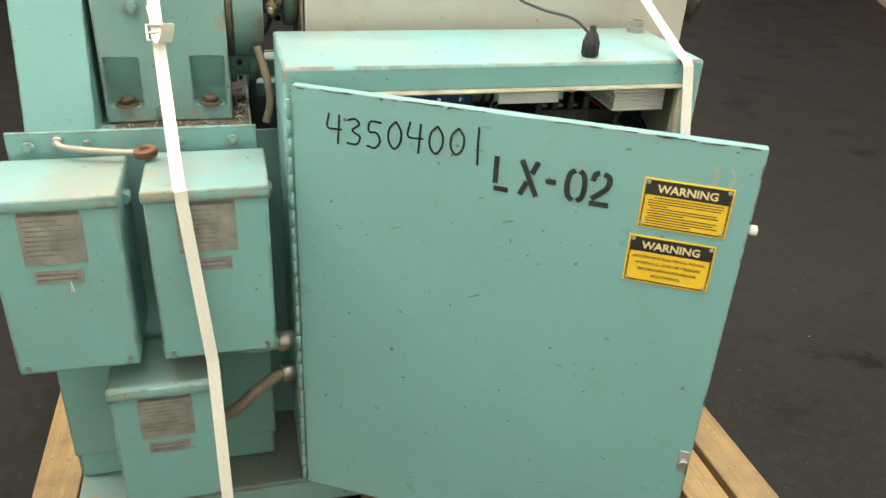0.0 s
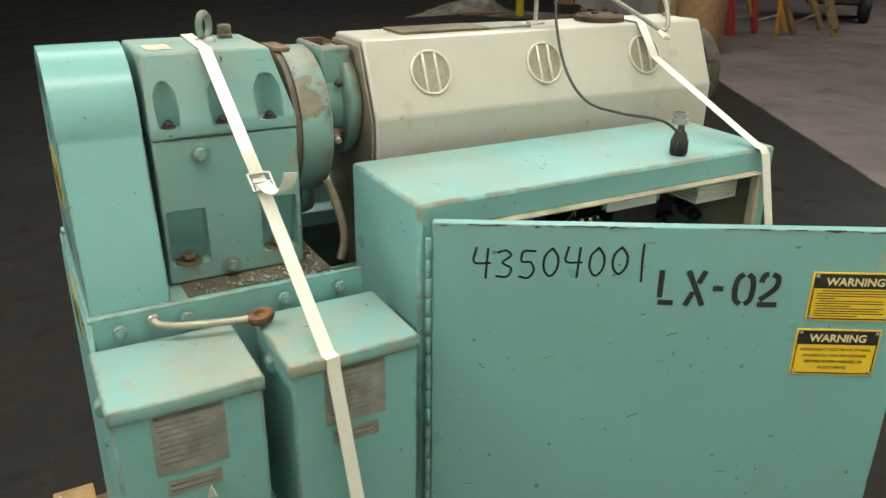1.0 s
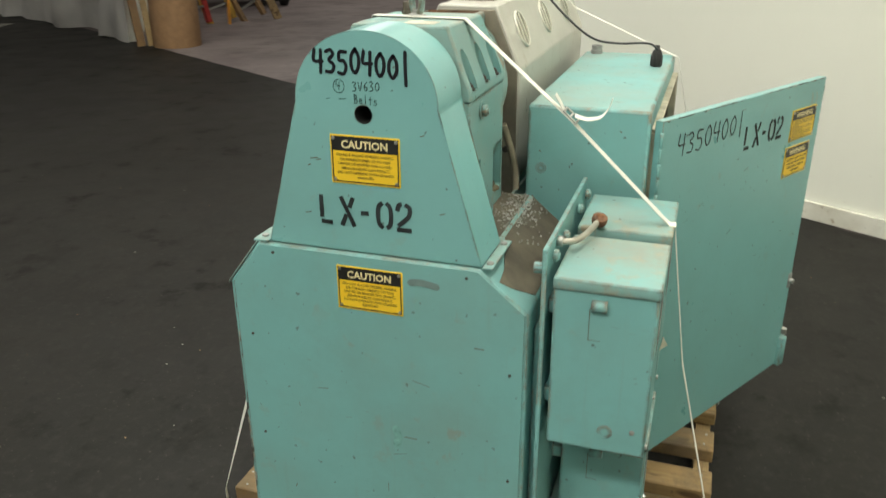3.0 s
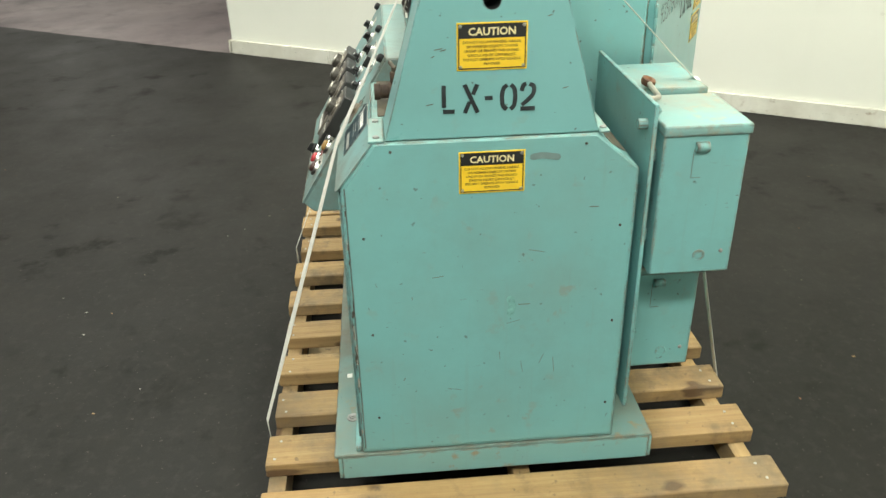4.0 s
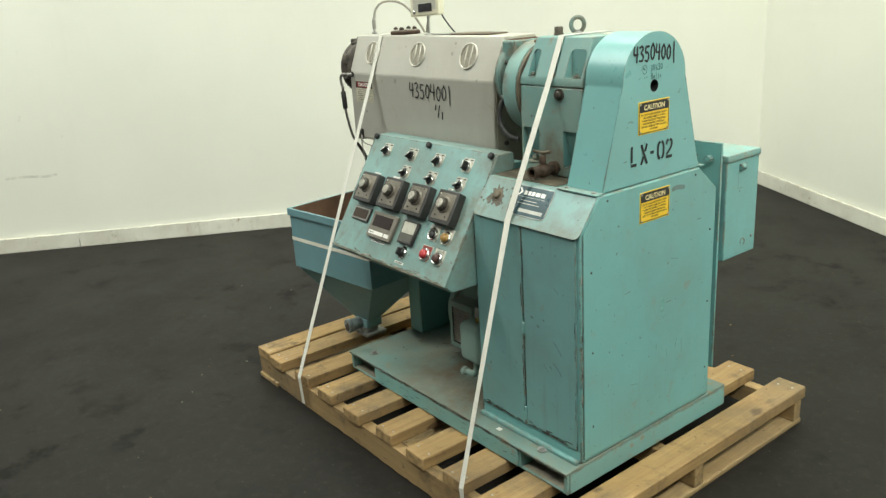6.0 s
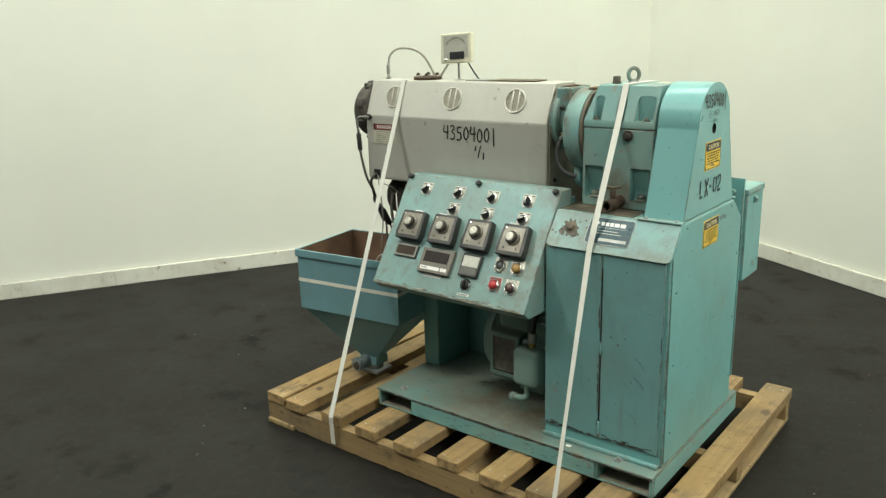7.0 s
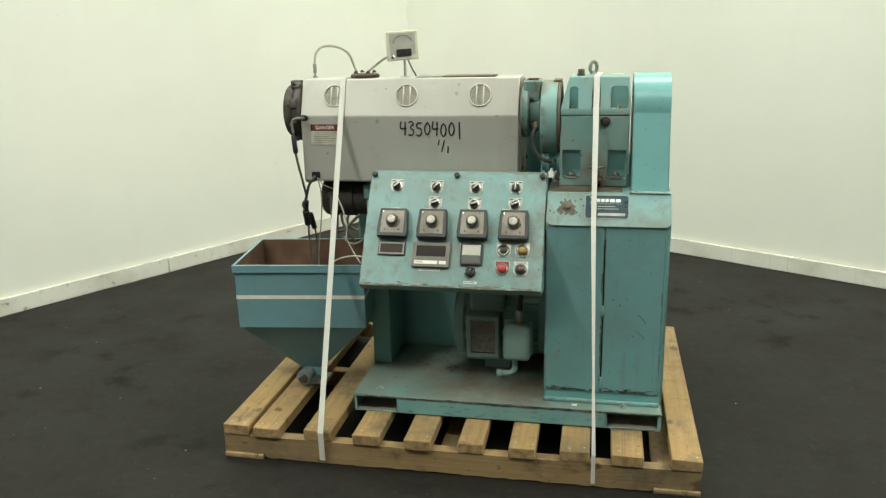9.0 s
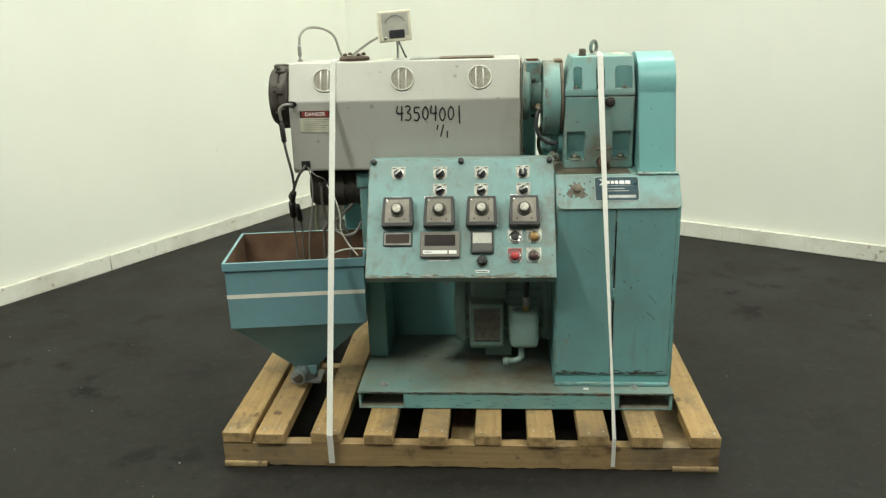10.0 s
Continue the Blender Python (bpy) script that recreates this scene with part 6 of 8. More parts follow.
for x, z, r in ((0.800, 0.905, 0.013), (0.812, 0.872, 0.011), (0.788, 0.885, 0.009)):
    s = Mesh(BLACK)
    s.rod(BLACK, (x, 1.215, z), (x - 0.004, 1.240, z + 0.004), r, n=12, bev=0.003)
    part("cable_clip", s, cabinet, "black cable clip")
s = Mesh(GREYMETAL)
s.box(GREYMETAL, 0.790, 0.818, pan - 0.080, pan, 0.720, 0.800, 0.003)
s.box(CHROME, 0.795, 0.812, pan - 0.092, pan - 0.080, 0.735, 0.790, 0.002)
part("terminal_bracket", s, cabinet, "bright terminal bracket")
s = Mesh(BLACK)
s.box(BLACK, 0.775, 0.830, pan - 0.075, pan, 0.640, 0.712, 0.005)
s.rod(REDPART, (0.822, pan - 0.076, 0.716), (0.822, pan - 0.060, 0.716), 0.008, n=14)
part("transformer_block", s, cabinet, "black transformer block")
s = Mesh(GREYMETAL)
for k in range(9):
    s = Mesh(GREYMETAL)
    s.box(GREYMETAL, 0.52 + 0.032 * k, 0.545 + 0.032 * k, pan - 0.045, pan, 0.56, 0.61, 0.003)
    part("terminal", s, cabinet)
s = Mesh(PAPER)
s.box(PAPER, 0.492, 0.596, CY0 + 0.016, CY0 + 0.0175, 0.966, 1.006)
for k in range(7):
    s.box(FOILINK, 0.505 + 0.010 * k, 0.512 + 0.010 * k, CY0 + 0.0154, CY0 + 0.0159, 0.984 + 0.004 * (k % 2), 0.990 + 0.004 * (k % 2))
part("paper_label", s, cabinet, "white paper label hanging in the opening")
s = Mesh(PAPER)
s.box(TEAL, 0.485, 0.605, CY0 + 0.018, CY0 + 0.024, 0.970, 1.024)
part("label_bracket", s, cabinet)
s = Mesh(PAPER)
for k in range(9):
    s = Mesh(PAPER)
    s.box(PAPER, 0.702 + rc.uniform(0, 0.004), 0.800, CY0 + 0.030, CY0 + 0.150, 0.942 + 0.0062 * k, 0.9475 + 0.0062 * k, 0.0008)
    part("booklet", s, cabinet, "white booklet stacked in the cabinet's corner")
s = Mesh(BLACK)
for k, (x, z) in enumerate(((0.62, 0.95), (0.66, 0.94), (0.82, 0.88))):
    s = Mesh(COMPONENT)
    s.rod(COMPONENT, (x, pan - 0.05, z), (x, pan - 0.05, z + 0.045), 0.018, n=16, bev=0.003)
    part("capacitor", s, cabinet, "dark round component")
s = Mesh(CABLEBLACK)
for k in range(26):
    x, z = rc.uniform(0.5, 0.83), rc.uniform(0.60, 0.98)
    pts = [(x, pan - 0.03, z)]
    for j in range(3):
        x, z = x + rc.uniform(-0.05, 0.05), z - rc.uniform(0.005, 0.05)
        pts.append((min(max(x, 0.40), 0.835), pan - rc.uniform(0.04, 0.10), max(z, 0.4)))
    s.tube((CABLEBLACK, REDPART, CABLEWHITE, CABLEGREY, CABLEBLACK)[k % 5], pts, 0.0016, 6, 5)
part("wiring", s, cabinet, "loose black, red and white wires", kind="stuff")

# door: hinged at the side next to the transformers
ANGLE = radians(-30)
HINGE = Vector((0.152, 1.077, 0))
du = Vector((math.cos(ANGLE), math.sin(ANGLE), 0))
DOOR = plane(HINGE, du, (0, 0, 1))
DW, DZ0, DZ1 = 0.672, 0.240, 1.018
s = Mesh(TEAL_CLEAN)
s.prism(TEAL_CLEAN, [(0.006, DZ0), (DW, DZ0), (DW, DZ1), (0.006, DZ1)], -0.018, DOOR, 0.0015, 2)
c = Mesh(TEAL_CLEAN)
c.prism(TEAL_CLEAN, [(0.009, DZ0 + 0.003), (DW - 0.003, DZ0 + 0.003), (DW - 0.003, DZ1 - 0.003), (0.009, DZ1 - 0.003)], -0.03, DOOR @ Matrix.Translation((0, 0, -0.003)))
s.cut(c)
door = part("door", s, cabinet, "flat teal door standing ajar")
DF = DOOR @ Matrix.Translation((0, 0, 0.0002))
t = Mesh(INK)
handwriting(t, INK, "43504001", DF @ Matrix.Translation((0.058, 0.938, 0)), 0.250, 0.043, 0.0034, -0.010, 6)
part("marker_number", t, door, "number 43504001 in black marker")
t = Mesh(STENCIL)
stencil(t, DF @ Matrix.Translation((0.319, 0.903, 0)), 0.053, 0.164)
part("stencilled_code", t, door, "black stencilled code LX-02")
sign(door, "warning_sign", DF @ Matrix.Translation((0.526, 0.884, 0)), 0.118, 0.074, "WARNING",
     ["#.14 .92", "#.08 .92", "#.08 .9", "#.08 .3", "#.12 .86", "#.08 .88", "#.08 .5", "#.1 .88", "#.08 .84", "#.08 .9", "#.08 .6"], "yellow and black warning sign with small print")
sign(door, "warning_sign", DF @ Matrix.Translation((0.519, 0.797, 0)), 0.118, 0.074, "WARNING",
     ["DISCONNECT ELECTRICAL POWER,", "HYDRAULIC AND AIR PRESSURE", "BEFORE MAKING REPAIRS OR", "ADJUSTMENTS."], "yellow and black warning sign", 0.0062)
t = Mesh(SCRATCH)
for k in range(24):
    u, z, a, l = rnd.uniform(0.03, 0.64), rnd.uniform(0.3, 1.0), rnd.uniform(-0.5, 0.5), rnd.uniform(0.002, 0.018)
    t.stroke(SCRATCH, [(u, z), (u + l * math.cos(a), z + l * math.sin(a))], rnd.uniform(0.0006, 0.002), DF, 0.0003, steps=0)
part("scratches", t, door, "fine scratches in the paint", kind="stuff")
t = Mesh(CORNERCHIP)
for k in range(46):
    u, l = rnd.uniform(0.01, 0.65), rnd.uniform(0.003, 0.022)
    t.stroke(CORNERCHIP if k % 4 else PALECHIP, [(u, DZ1 - abs(rnd.gauss(0, 0.0016))), (u + l, DZ1 - abs(rnd.gauss(0, 0.0012)))], rnd.uniform(0.0008, 0.0026), DF, 0.0003, steps=0)
for k in range(14):
    z, l = rnd.uniform(0.30, 1.0), rnd.uniform(0.004, 0.02)
    t.stroke(CORNERCHIP, [(DW - 0.0012, z), (DW - 0.0016, z + l)], rnd.uniform(0.0008, 0.002), DF, 0.0003, steps=0)
part("edge_wear", t, door, "chipped paint along the door's edges", kind="stuff")
t = Mesh(PAPER)
PALEPATCH = plain("worn_pale_patch", (0.31, 0.43, 0.385), 0.6)
for u, w in ((0.612, 0.009), (0.634, 0.006)):
    t.stroke(PALEPATCH, [(u, 0.985), (u + 0.004, 0.975), (u + 0.002, 0.962)], w, DF, 0.0003)
part("worn_patch", t, door, "pale worn patch")
for k in range(25):
    z = 0.262 + 0.030 * k
    t = Mesh(TEAL_PANEL)
    t.rod(TEAL_PANEL, HINGE + Vector((0, -0.002, z - 0.0145)), HINGE + Vector((0, -0.002, z + 0.0145)), 0.0040 - 0.0003 * (k % 2), n=10, bev=0.0006)
    part("hinge_knuckle", t, door)
t = Mesh(TEAL)
t.prism(TEAL, [(DW - 0.012, 0.236), (DW + 0.016, 0.236), (DW + 0.016, 0.320), (DW - 0.012, 0.320)], 0.022, DOOR @ Matrix.Translation((0, 0, -0.010)), 0.004)
t.rod(ZINC, DOOR @ Vector((DW + 0.002, 0.33, 0.004)), DOOR @ Vector((DW + 0.002, 0.345, 0.004)), 0.008, n=12)
part("latch", t, door, "teal door latch at the lower edge")
t = Mesh(ZINC)
t.prism(GREYMETAL, [(DW - 0.018, 0.470), (DW - 0.002, 0.470), (DW - 0.002, 0.510), (DW - 0.018, 0.510)], 0.003, DOOR, 0.001)
t.rod(ZINC, DOOR @ Vector((DW - 0.010, 0.49, 0.002)), DOOR @ Vector((DW - 0.010, 0.49, 0.012)), 0.007, n=14, bev=0.001)
part("lock", t, door, "metal quarter-turn lock")
t = Mesh(CABLEWHITE)
t.rod(WHITEPRINT, DOOR @ Vector((DW + 0.001, 0.90, -0.010)), DOOR @ Vector((DW + 0.012, 0.90, -0.010)), 0.007, n=12, bev=0.002)
part("rubber_stop", t, door, "small white rubber stop")

# conduit connectors and looped leads on the cabinet's free side
for k, z in enumerate((0.76, 0.68, 0.60, 0.50, 0.41)):
    s = Mesh(ZINC)
    y = 1.19 + 0.02 * (k % 2)
    s.lathe(CABLEWHITE, [(0.019, 0), (0.019, 0.010), (0.014, 0.012), (0.014, 0.026), (0.009, 0.030)], plane((CX1, y, z), (0, 1, 0), (0, 0, 1)), 18)
    part("cable_gland", s, cabinet, "pale cable gland")
s = Mesh(CABLETAN)
s.tube(CABLETAN, [(0.873, 1.19, 0.76), (0.93, 1.19, 0.765), (0.975, 1.18, 0.68), (0.985, 1.18, 0.52), (0.955, 1.18, 0.40), (0.905, 1.19, 0.375), (0.873, 1.19, 0.41)], 0.0065, 8, 7)
part("looped_lead", s, cabinet, "tan lead looped out from the cabinet's side")
s = Mesh(CABLETAN)
s.tube(CABLETAN, [(0.873, 1.21, 0.68), (0.915, 1.21, 0.67), (0.930, 1.21, 0.63), (0.905, 1.20, 0.595), (0.873, 1.19, 0.60)], 0.006, 8, 6)
part("looped_lead", s, cabinet, "short looped lead")
s = Mesh(CABLETAN)
s.tube(CABLETAN, [(0.873, 1.21, 0.50), (0.900, 1.21, 0.49), (0.905, 1.21, 0.455), (0.880, 1.20, 0.445)], 0.006, 8, 6)
part("looped_lead", s, cabinet, "short looped lead")
s = Mesh(CABLETAN)
s.tube(CABLETAN, [(0.862, 1.27, 0.98), (0.868, 1.27, 0.90), (0.872, 1.25, 0.82), (0.880, 1.22, 0.77)], 0.0075, 8, 6)
part("side_lead", s, cabinet, "tan lead down the side")

# ---- transformer bank on its mounting plate ----
rack = thing("transformer_rack", (-0.08, 1.205, 0.27), "upright teal mounting plate with a row of hexagon bolts", "mounting plate")
s = Mesh(TEAL)
s.box(TEAL, -0.272, 0.106, 1.2005, 1.2085, 0.262, 0.914, 0.0015)
part("plate", s, rack)
s = Mesh(TEAL)
s.box(TEAL, -0.230, 0.060, 1.2088, 1.2245, 0.300, 0.760, 0.002)
part("spacer", s, rack)
for x in (-0.239, -0.153, -0.017, 0.067):
    s = Mesh(TEAL_DIRTY)
    hexbolt(s, (x, 1.2003, 0.893), (0, -1, 0), 0.0098, 0.008, None, False)
    part("plate_bolt", s, rack)
s = Mesh(TEAL_DIRTY)
s.rod(TEAL_DIRTY, (-0.240, 1.209, 0.870), (-0.240, 1.226, 0.870), 0.010, n=8)
part("rear_nut", s, rack)

TW, TH = 0.184, 0.296


def transformer(at, label, h=TH, w=TW, d=0.158, latch=True, labels=True, w2=None):
    """A box with an overhanging lid, side lifting ears and foil labels. at: its lower front left corner."""
    x, y, z = at
    root = thing("transformer_box", (x + w / 2, y + d / 2, z), label, "transformer", "transformer boxes on the plate")
    s = Mesh(TEAL)
    s.box(TEAL, x + 0.003, x + w - 0.003, y + 0.003, y + d, z, z + h - 0.004, 0.004)
    body = part("body", s, root)
    s = Mesh(TEAL_LID)
    s.box(TEAL_LID, x, x + w, y, y + d + 0.001, z + h - 0.020, z + h, 0.0032)
    part("lid", s, root, "overhanging lid with rust spots")
    for sx, side in ((x + 0.003, -1), (x + w - 0.003, 1)):
        s = Mesh(TEAL)
        cy = y + 0.088
        s.prism(TEAL, [(-0.011, -0.008), (0.011, -0.008), (0.011, 0.010), (-0.011, 0.010)], 0.003, plane((sx, cy, z + h - 0.040), (0, -side * 1.0, 0), (0, 0, 1)) @ Matrix.Rotation(0, 4, "X"), 0.001)
        s.rod(TEAL, (sx, cy - 0.012, z + h - 0.040), (sx + side * 0.0001, cy + 0.012, z + h - 0.040), 0.010, n=16, bev=0.001)
        part("lifting_ear", s, root, "rolled lifting ear")
    s = Mesh(SCRATCH)
    K = plane((x + 0.003 - 0.0003, y + 0.088, 0), (0, -1, 0), (0, 0, 1))
    for a, b in (((-0.014, z + h - 0.045), (-0.014, z + h - 0.098)), ((-0.014, z + h - 0.098), (0.004, z + h - 0.098))):
        s.stroke(SCRATCH, [a, b], 0.0012, K, 0.0002, steps=0)
    part("knockout_seam", s, body, "seam of a pressed knockout")
    if labels:
        m = plane((x + 0.046, y + 0.0028, z + h - 0.104), (1, 0, 0), (0, 0, 1))
        s = Mesh(FOIL)
        s.prism(FOIL, [(0, 0), (0.086, 0), (0.086, 0.088), (0, 0.088)], 0.0006, m)
        foil = part("foil_label", s, root, "faded foil label with unreadable print")
        L = m @ Matrix.Translation((0, 0, 0.0006))
        s = Mesh(FOILINK)
        s.prism(FOILINK, [(0.003, 0.078), (0.084, 0.078), (0.084, 0.084), (0.003, 0.084)], 0.0002, L)
        rl = random.Random(int(1000 * abs(x)) + 3)
        for k in range(8):
            a = 0.005 + rl.uniform(0, 0.006)
            b = rl.uniform(0.045, 0.080)
            s.prism(FOILINK, [(a, 0.070 - 0.0078 * k), (b, 0.070 - 0.0078 * k), (b, 0.0710 - 0.0078 * k), (a, 0.0710 - 0.0078 * k)], 0.0002, L)
        part("label_print", s, foil, "faded dark print", kind="stuff")
        s = Mesh(FOIL)
        m = plane((x + 0.055, y + 0.0028, z + h - 0.136), (1, 0, 0), (0, 0, 1))
        s.prism(FOIL, [(0, 0), (0.066, 0), (0.066, 0.022), (0, 0.022)], 0.0006, m)
        for k in range(2):
            s.prism(FOILINK, [(0.004, 0.006 + 0.008 * k), (0.058, 0.006 + 0.008 * k), (0.058, 0.008 + 0.008 * k), (0.004, 0.008 + 0.008 * k)], 0.0002, m @ Matrix.Translation((0, 0, 0.0006)))
        part("foil_strip", s, root, "small torn foil strip")
    s = Mesh(TEAL)
    s.lathe(TEAL, [(0.0125, 0.0), (0.0120, 0.0008), (0.0095, 0.0009), (0.0090, 0.0003)], plane((x + 0.0029, y + 0.066, z + 0.038), (0, -1, 0), (0, 0, 1)), 20)
    part("knockout", s, body, "round pressed knockout")
    s = Mesh(GREYMETAL)
    s.lathe(GREYMETAL, [(0.0042, 0.0), (0.004, 0.002), (0.0015, 0.003)], plane((x + 0.0029, y + 0.024, z + 0.046), (0, -1, 0), (0, 0, 1)), 12)
    part("screw", s, root)
    for u in (0.018, w - 0.018):
        s = Mesh(ZINC)
        s.rod(ZINC, (x + u, y + 0.003, z + 0.014), (x + u, y - 0.001, z + 0.014), 0.004, n=8)
        part("screw", s, root)
    return root


# the boxes stand off the plate on two bars each
ONE = transformer((-0.281, 1.030, 0.580), "teal transformer box with a rust-spotted lid and a torn foil label")
transformer((-0.067, 1.030, 0.583), "teal transformer box under the strap with a foil label")
transformer((-0.163, 1.030, 0.278), "smaller teal transformer box below the two others", 0.252, 0.176, 0.150)
s = Mesh(WHITEPRINT)
s.prism(AGEDPAPER, [(0, 0), (0.015, 0.008), (0.006, 0.022)], 0.001, plane((-0.180, 1.030, 0.724), (0.55, -0.83, 0), (0, 0, 1)))
part("torn_corner", s, ONE, "curled torn corner of the label")
for x0, x1, z0, z1 in ((-0.250, -0.130, 0.640, 0.665), (-0.250, -0.130, 0.800, 0.825), (-0.035, 0.080, 0.640, 0.665), (-0.035, 0.080, 0.800, 0.825), (-0.140, -0.010, 0.320, 0.345), (-0.140, -0.010, 0.450, 0.475)):
    s = Mesh(TEAL)
    s.box(TEAL, x0, x1, 1.180 if z0 < 0.5 else 1.1885, 1.2002, z0, z1, 0.002)
    part("standoff_bar", s, rack)
# conduits between the boxes and the cabinet
s = Mesh(TEAL_DIRTY)
s.rod(TEAL_DIRTY, (-0.010, 1.110, 0.584), (-0.010, 1.110, 0.560), 0.014, n=16, bev=0.001)
s.tube(TEAL_DIRTY, [(0.040, 1.110, 0.584), (0.042, 1.110, 0.556), (0.070, 1.112, 0.540), (0.110, 1.116, 0.540), (0.1465, 1.120, 0.540)], 0.0145, 12, 5)
s.rod(ZINC, (0.118, 1.117, 0.540), (0.146, 1.120, 0.540), 0.019, n=8, bev=0.002)
part("conduit", s, rack, "short teal conduit bend")
s = Mesh(CABLETAN)
s.tube(CABLETAN, [(0.012, 1.100, 0.400), (0.040, 1.096, 0.418), (0.075, 1.096, 0.452), (0.110, 1.106, 0.470), (0.130, 1.116, 0.472)], 0.0115, 12, 6)
s.rod(ZINC, (0.122, 1.114, 0.472), (0.1465, 1.120, 0.472), 0.018, n=8, bev=0.002)
part("flexible_conduit", s, rack, "dirty flexible conduit into the cabinet")

# bent pipe with a rusty knob lying over the boxes
tool = thing("bent_crank", (-0.13, 1.175, 0.877), "bent pipe handle with a rusted knob resting on the transformer lids", "crank handle")
s = Mesh(GREYMETAL)
s.tube(plain("dull_bent_pipe", (0.40, 0.375, 0.31), 0.45, 0.5, 0.2), [(-0.196, 1.199, 0.900), (-0.194, 1.184, 0.900), (-0.182, 1.172, 0.899), (-0.150, 1.165, 0.896), (-0.100, 1.158, 0.893), (-0.078, 1.155, 0.893)], 0.0052, 12, 6)
s.rod(ZINC, (-0.196, 1.2002, 0.900), (-0.196, 1.191, 0.900), 0.0085, n=14, bev=0.001)
part("pipe", s, tool, "pale bent pipe")
s = Mesh(RUST)
s.lathe(RUST, [(0.006, -0.008), (0.017, -0.006), (0.0195, 0.0), (0.018, 0.006), (0.010, 0.007), (0.006, 0.003)], Matrix.Translation((-0.064, 1.153, 0.893)) @ pose(0, 0, 0, 12, -6, 0) @ Matrix.Diagonal((0.98, 0.70, 1, 1)), 18)
part("knob", s, tool, "rusted knob")

# ---- control console ----
console = thing("control_console", (0.395, 1.70, 0.57), "sloping teal control console with knobs, dials and meters", "control panel")
A, B = (1.662, 0.915), (1.864, 0.594)
s = Mesh(CONSOLE)
s.prism(CONSOLE, [B, A, (1.604, 0.915), (1.600, 0.880), (1.748, 0.570), (1.842, 0.572)], 0.580, plane((0.105, 0, 0), (0, 1, 0), (0, 0, 1)), 0.004)
part("case", s, console)
pv = Vector((0, A[0] - B[0], A[1] - B[1])).normalized()
PANEL = plane((0.395, A[0], A[1]), (-1, 0, 0), pv)
s = Mesh(CONSOLE)
s.prism(CONSOLE, [(-0.288, -0.380), (0.290, -0.380), (0.290, 0.002), (-0.288, 0.002)], 0.003, PANEL, 0.001)
face = part("front_panel", s, console, "teal front panel with worn lower edge")
PF = PANEL @ Matrix.Translation((0, 0, 0.0031))
t = Mesh(GRIME)
EDGEWEAR = plain("rubbed_brown_edge", (0.15, 0.135, 0.10), 0.6, 0.1, 0.4, 50)
rw = random.Random(29)
for k in range(90):
    u, l = rw.uniform(-0.286, 0.270), rw.uniform(0.004, 0.030)
    v = -0.3795 + abs(rw.gauss(0, 0.0045))
    t.stroke(EDGEWEAR if k % 7 else PALECHIP, [(u, v), (u + l, v + rw.uniform(-0.002, 0.002))], rw.uniform(0.001, 0.0042), PF, 0.0002, steps=0)
for k in range(30):
    v, l, side = rw.uniform(-0.37, -0.01), rw.uniform(0.004, 0.022), rw.choice((-0.2865, 0.2885))
    t.stroke(EDGEWEAR, [(side + rw.uniform(-0.001, 0.001), v), (side, v + l)], rw.uniform(0.001, 0.0026), PF, 0.0002, steps=0)
part("worn_edge", t, face, "paint rubbed to brown along the panel's edges", kind="stuff")
for u in (-0.274, 0.001, 0.276):
    t = Mesh(BLACK)
    t.lathe(BLACK, [(0.0085, 0), (0.0095, 0.003), (0.009, 0.010), (0.005, 0.012)], PF @ Matrix.Translation((u, -0.007, 0)), 18)
    part("panel_thumbscrew", t, console, "black thumbscrew")


def at(u, v):
    return PF @ Matrix.Translation((u, -v, 0))


def selector(u, v, turn, rows=1):
    """A selector switch on a bright legend plate."""
    s = Mesh(ZINC)
    m = at(u, v)
    s.prism(plain("legend_plate", (0.47, 0.455, 0.39), 0.42, 0.35, 0.3, 60) if "legend_plate" not in bpy.data.materials else bpy.data.materials["legend_plate"], [(-0.0215, -0.008), (-0.0145, -0.017), (0.0145, -0.017), (0.0215, -0.008), (0.0215, 0.0245), (-0.0215, 0.0245)], 0.0012, m, 0.0004, 1)
    for k in (-1, 1):
        s.prism(SIGNBLACK, [(k * 0.013 - 0.006, 0.018), (k * 0.013 + 0.006, 0.018), (k * 0.013 + 0.006, 0.021), (k * 0.013 - 0.006, 0.021)], 0.0002, m @ Matrix.Translation((0, 0, 0.0012)))
    p = part("selector_switch", s, console, "selector switch on a bright legend plate")
    t = Mesh(CHROME)
    t.lathe(CHROME, [(0.016, 0.001), (0.016, 0.006), (0.0135, 0.008), (0.0125, 0.006)], m, 26, cap=False)
    t.lathe(BLACK, [(0.0130, 0.001), (0.0125, 0.009), (0.010, 0.0105)], m, 24)
    t.box(BLACK, -0.0042, 0.0042, -0.012, 0.012, 0.009, 0.021, 0.0018, m @ Matrix.Rotation(radians(turn), 4, "Z"))
    # grey strip paints in the bright reflection on the black lever's top
    t.box(GREYMETAL, -0.0030, 0.0030, -0.0105, 0.0105, 0.0206, 0.0214, 0.0003, m @ Matrix.Rotation(radians(turn), 4, "Z"))
    t.box(WHITEPRINT, -0.0011, 0.0011, 0.001, 0.0118, 0.0212, 0.0218, 0, m @ Matrix.Rotation(radians(turn), 4, "Z"))
    part("switch_knob", t, p, "black knob in a chrome ring")


for u, v, turn in ((-0.195, 0.047, -50), (-0.064, 0.048, -45), (0.065, 0.049, -45), (0.193, 0.047, 0), (-0.064, 0.104, -70), (0.064, 0.105, -70), (0.194, 0.104, -65)):
    selector(u, v, turn)


KNOBGREY = plain("worn_grey_knob", (0.085, 0.078, 0.064), 0.45, 0.3, 0.35, 60)


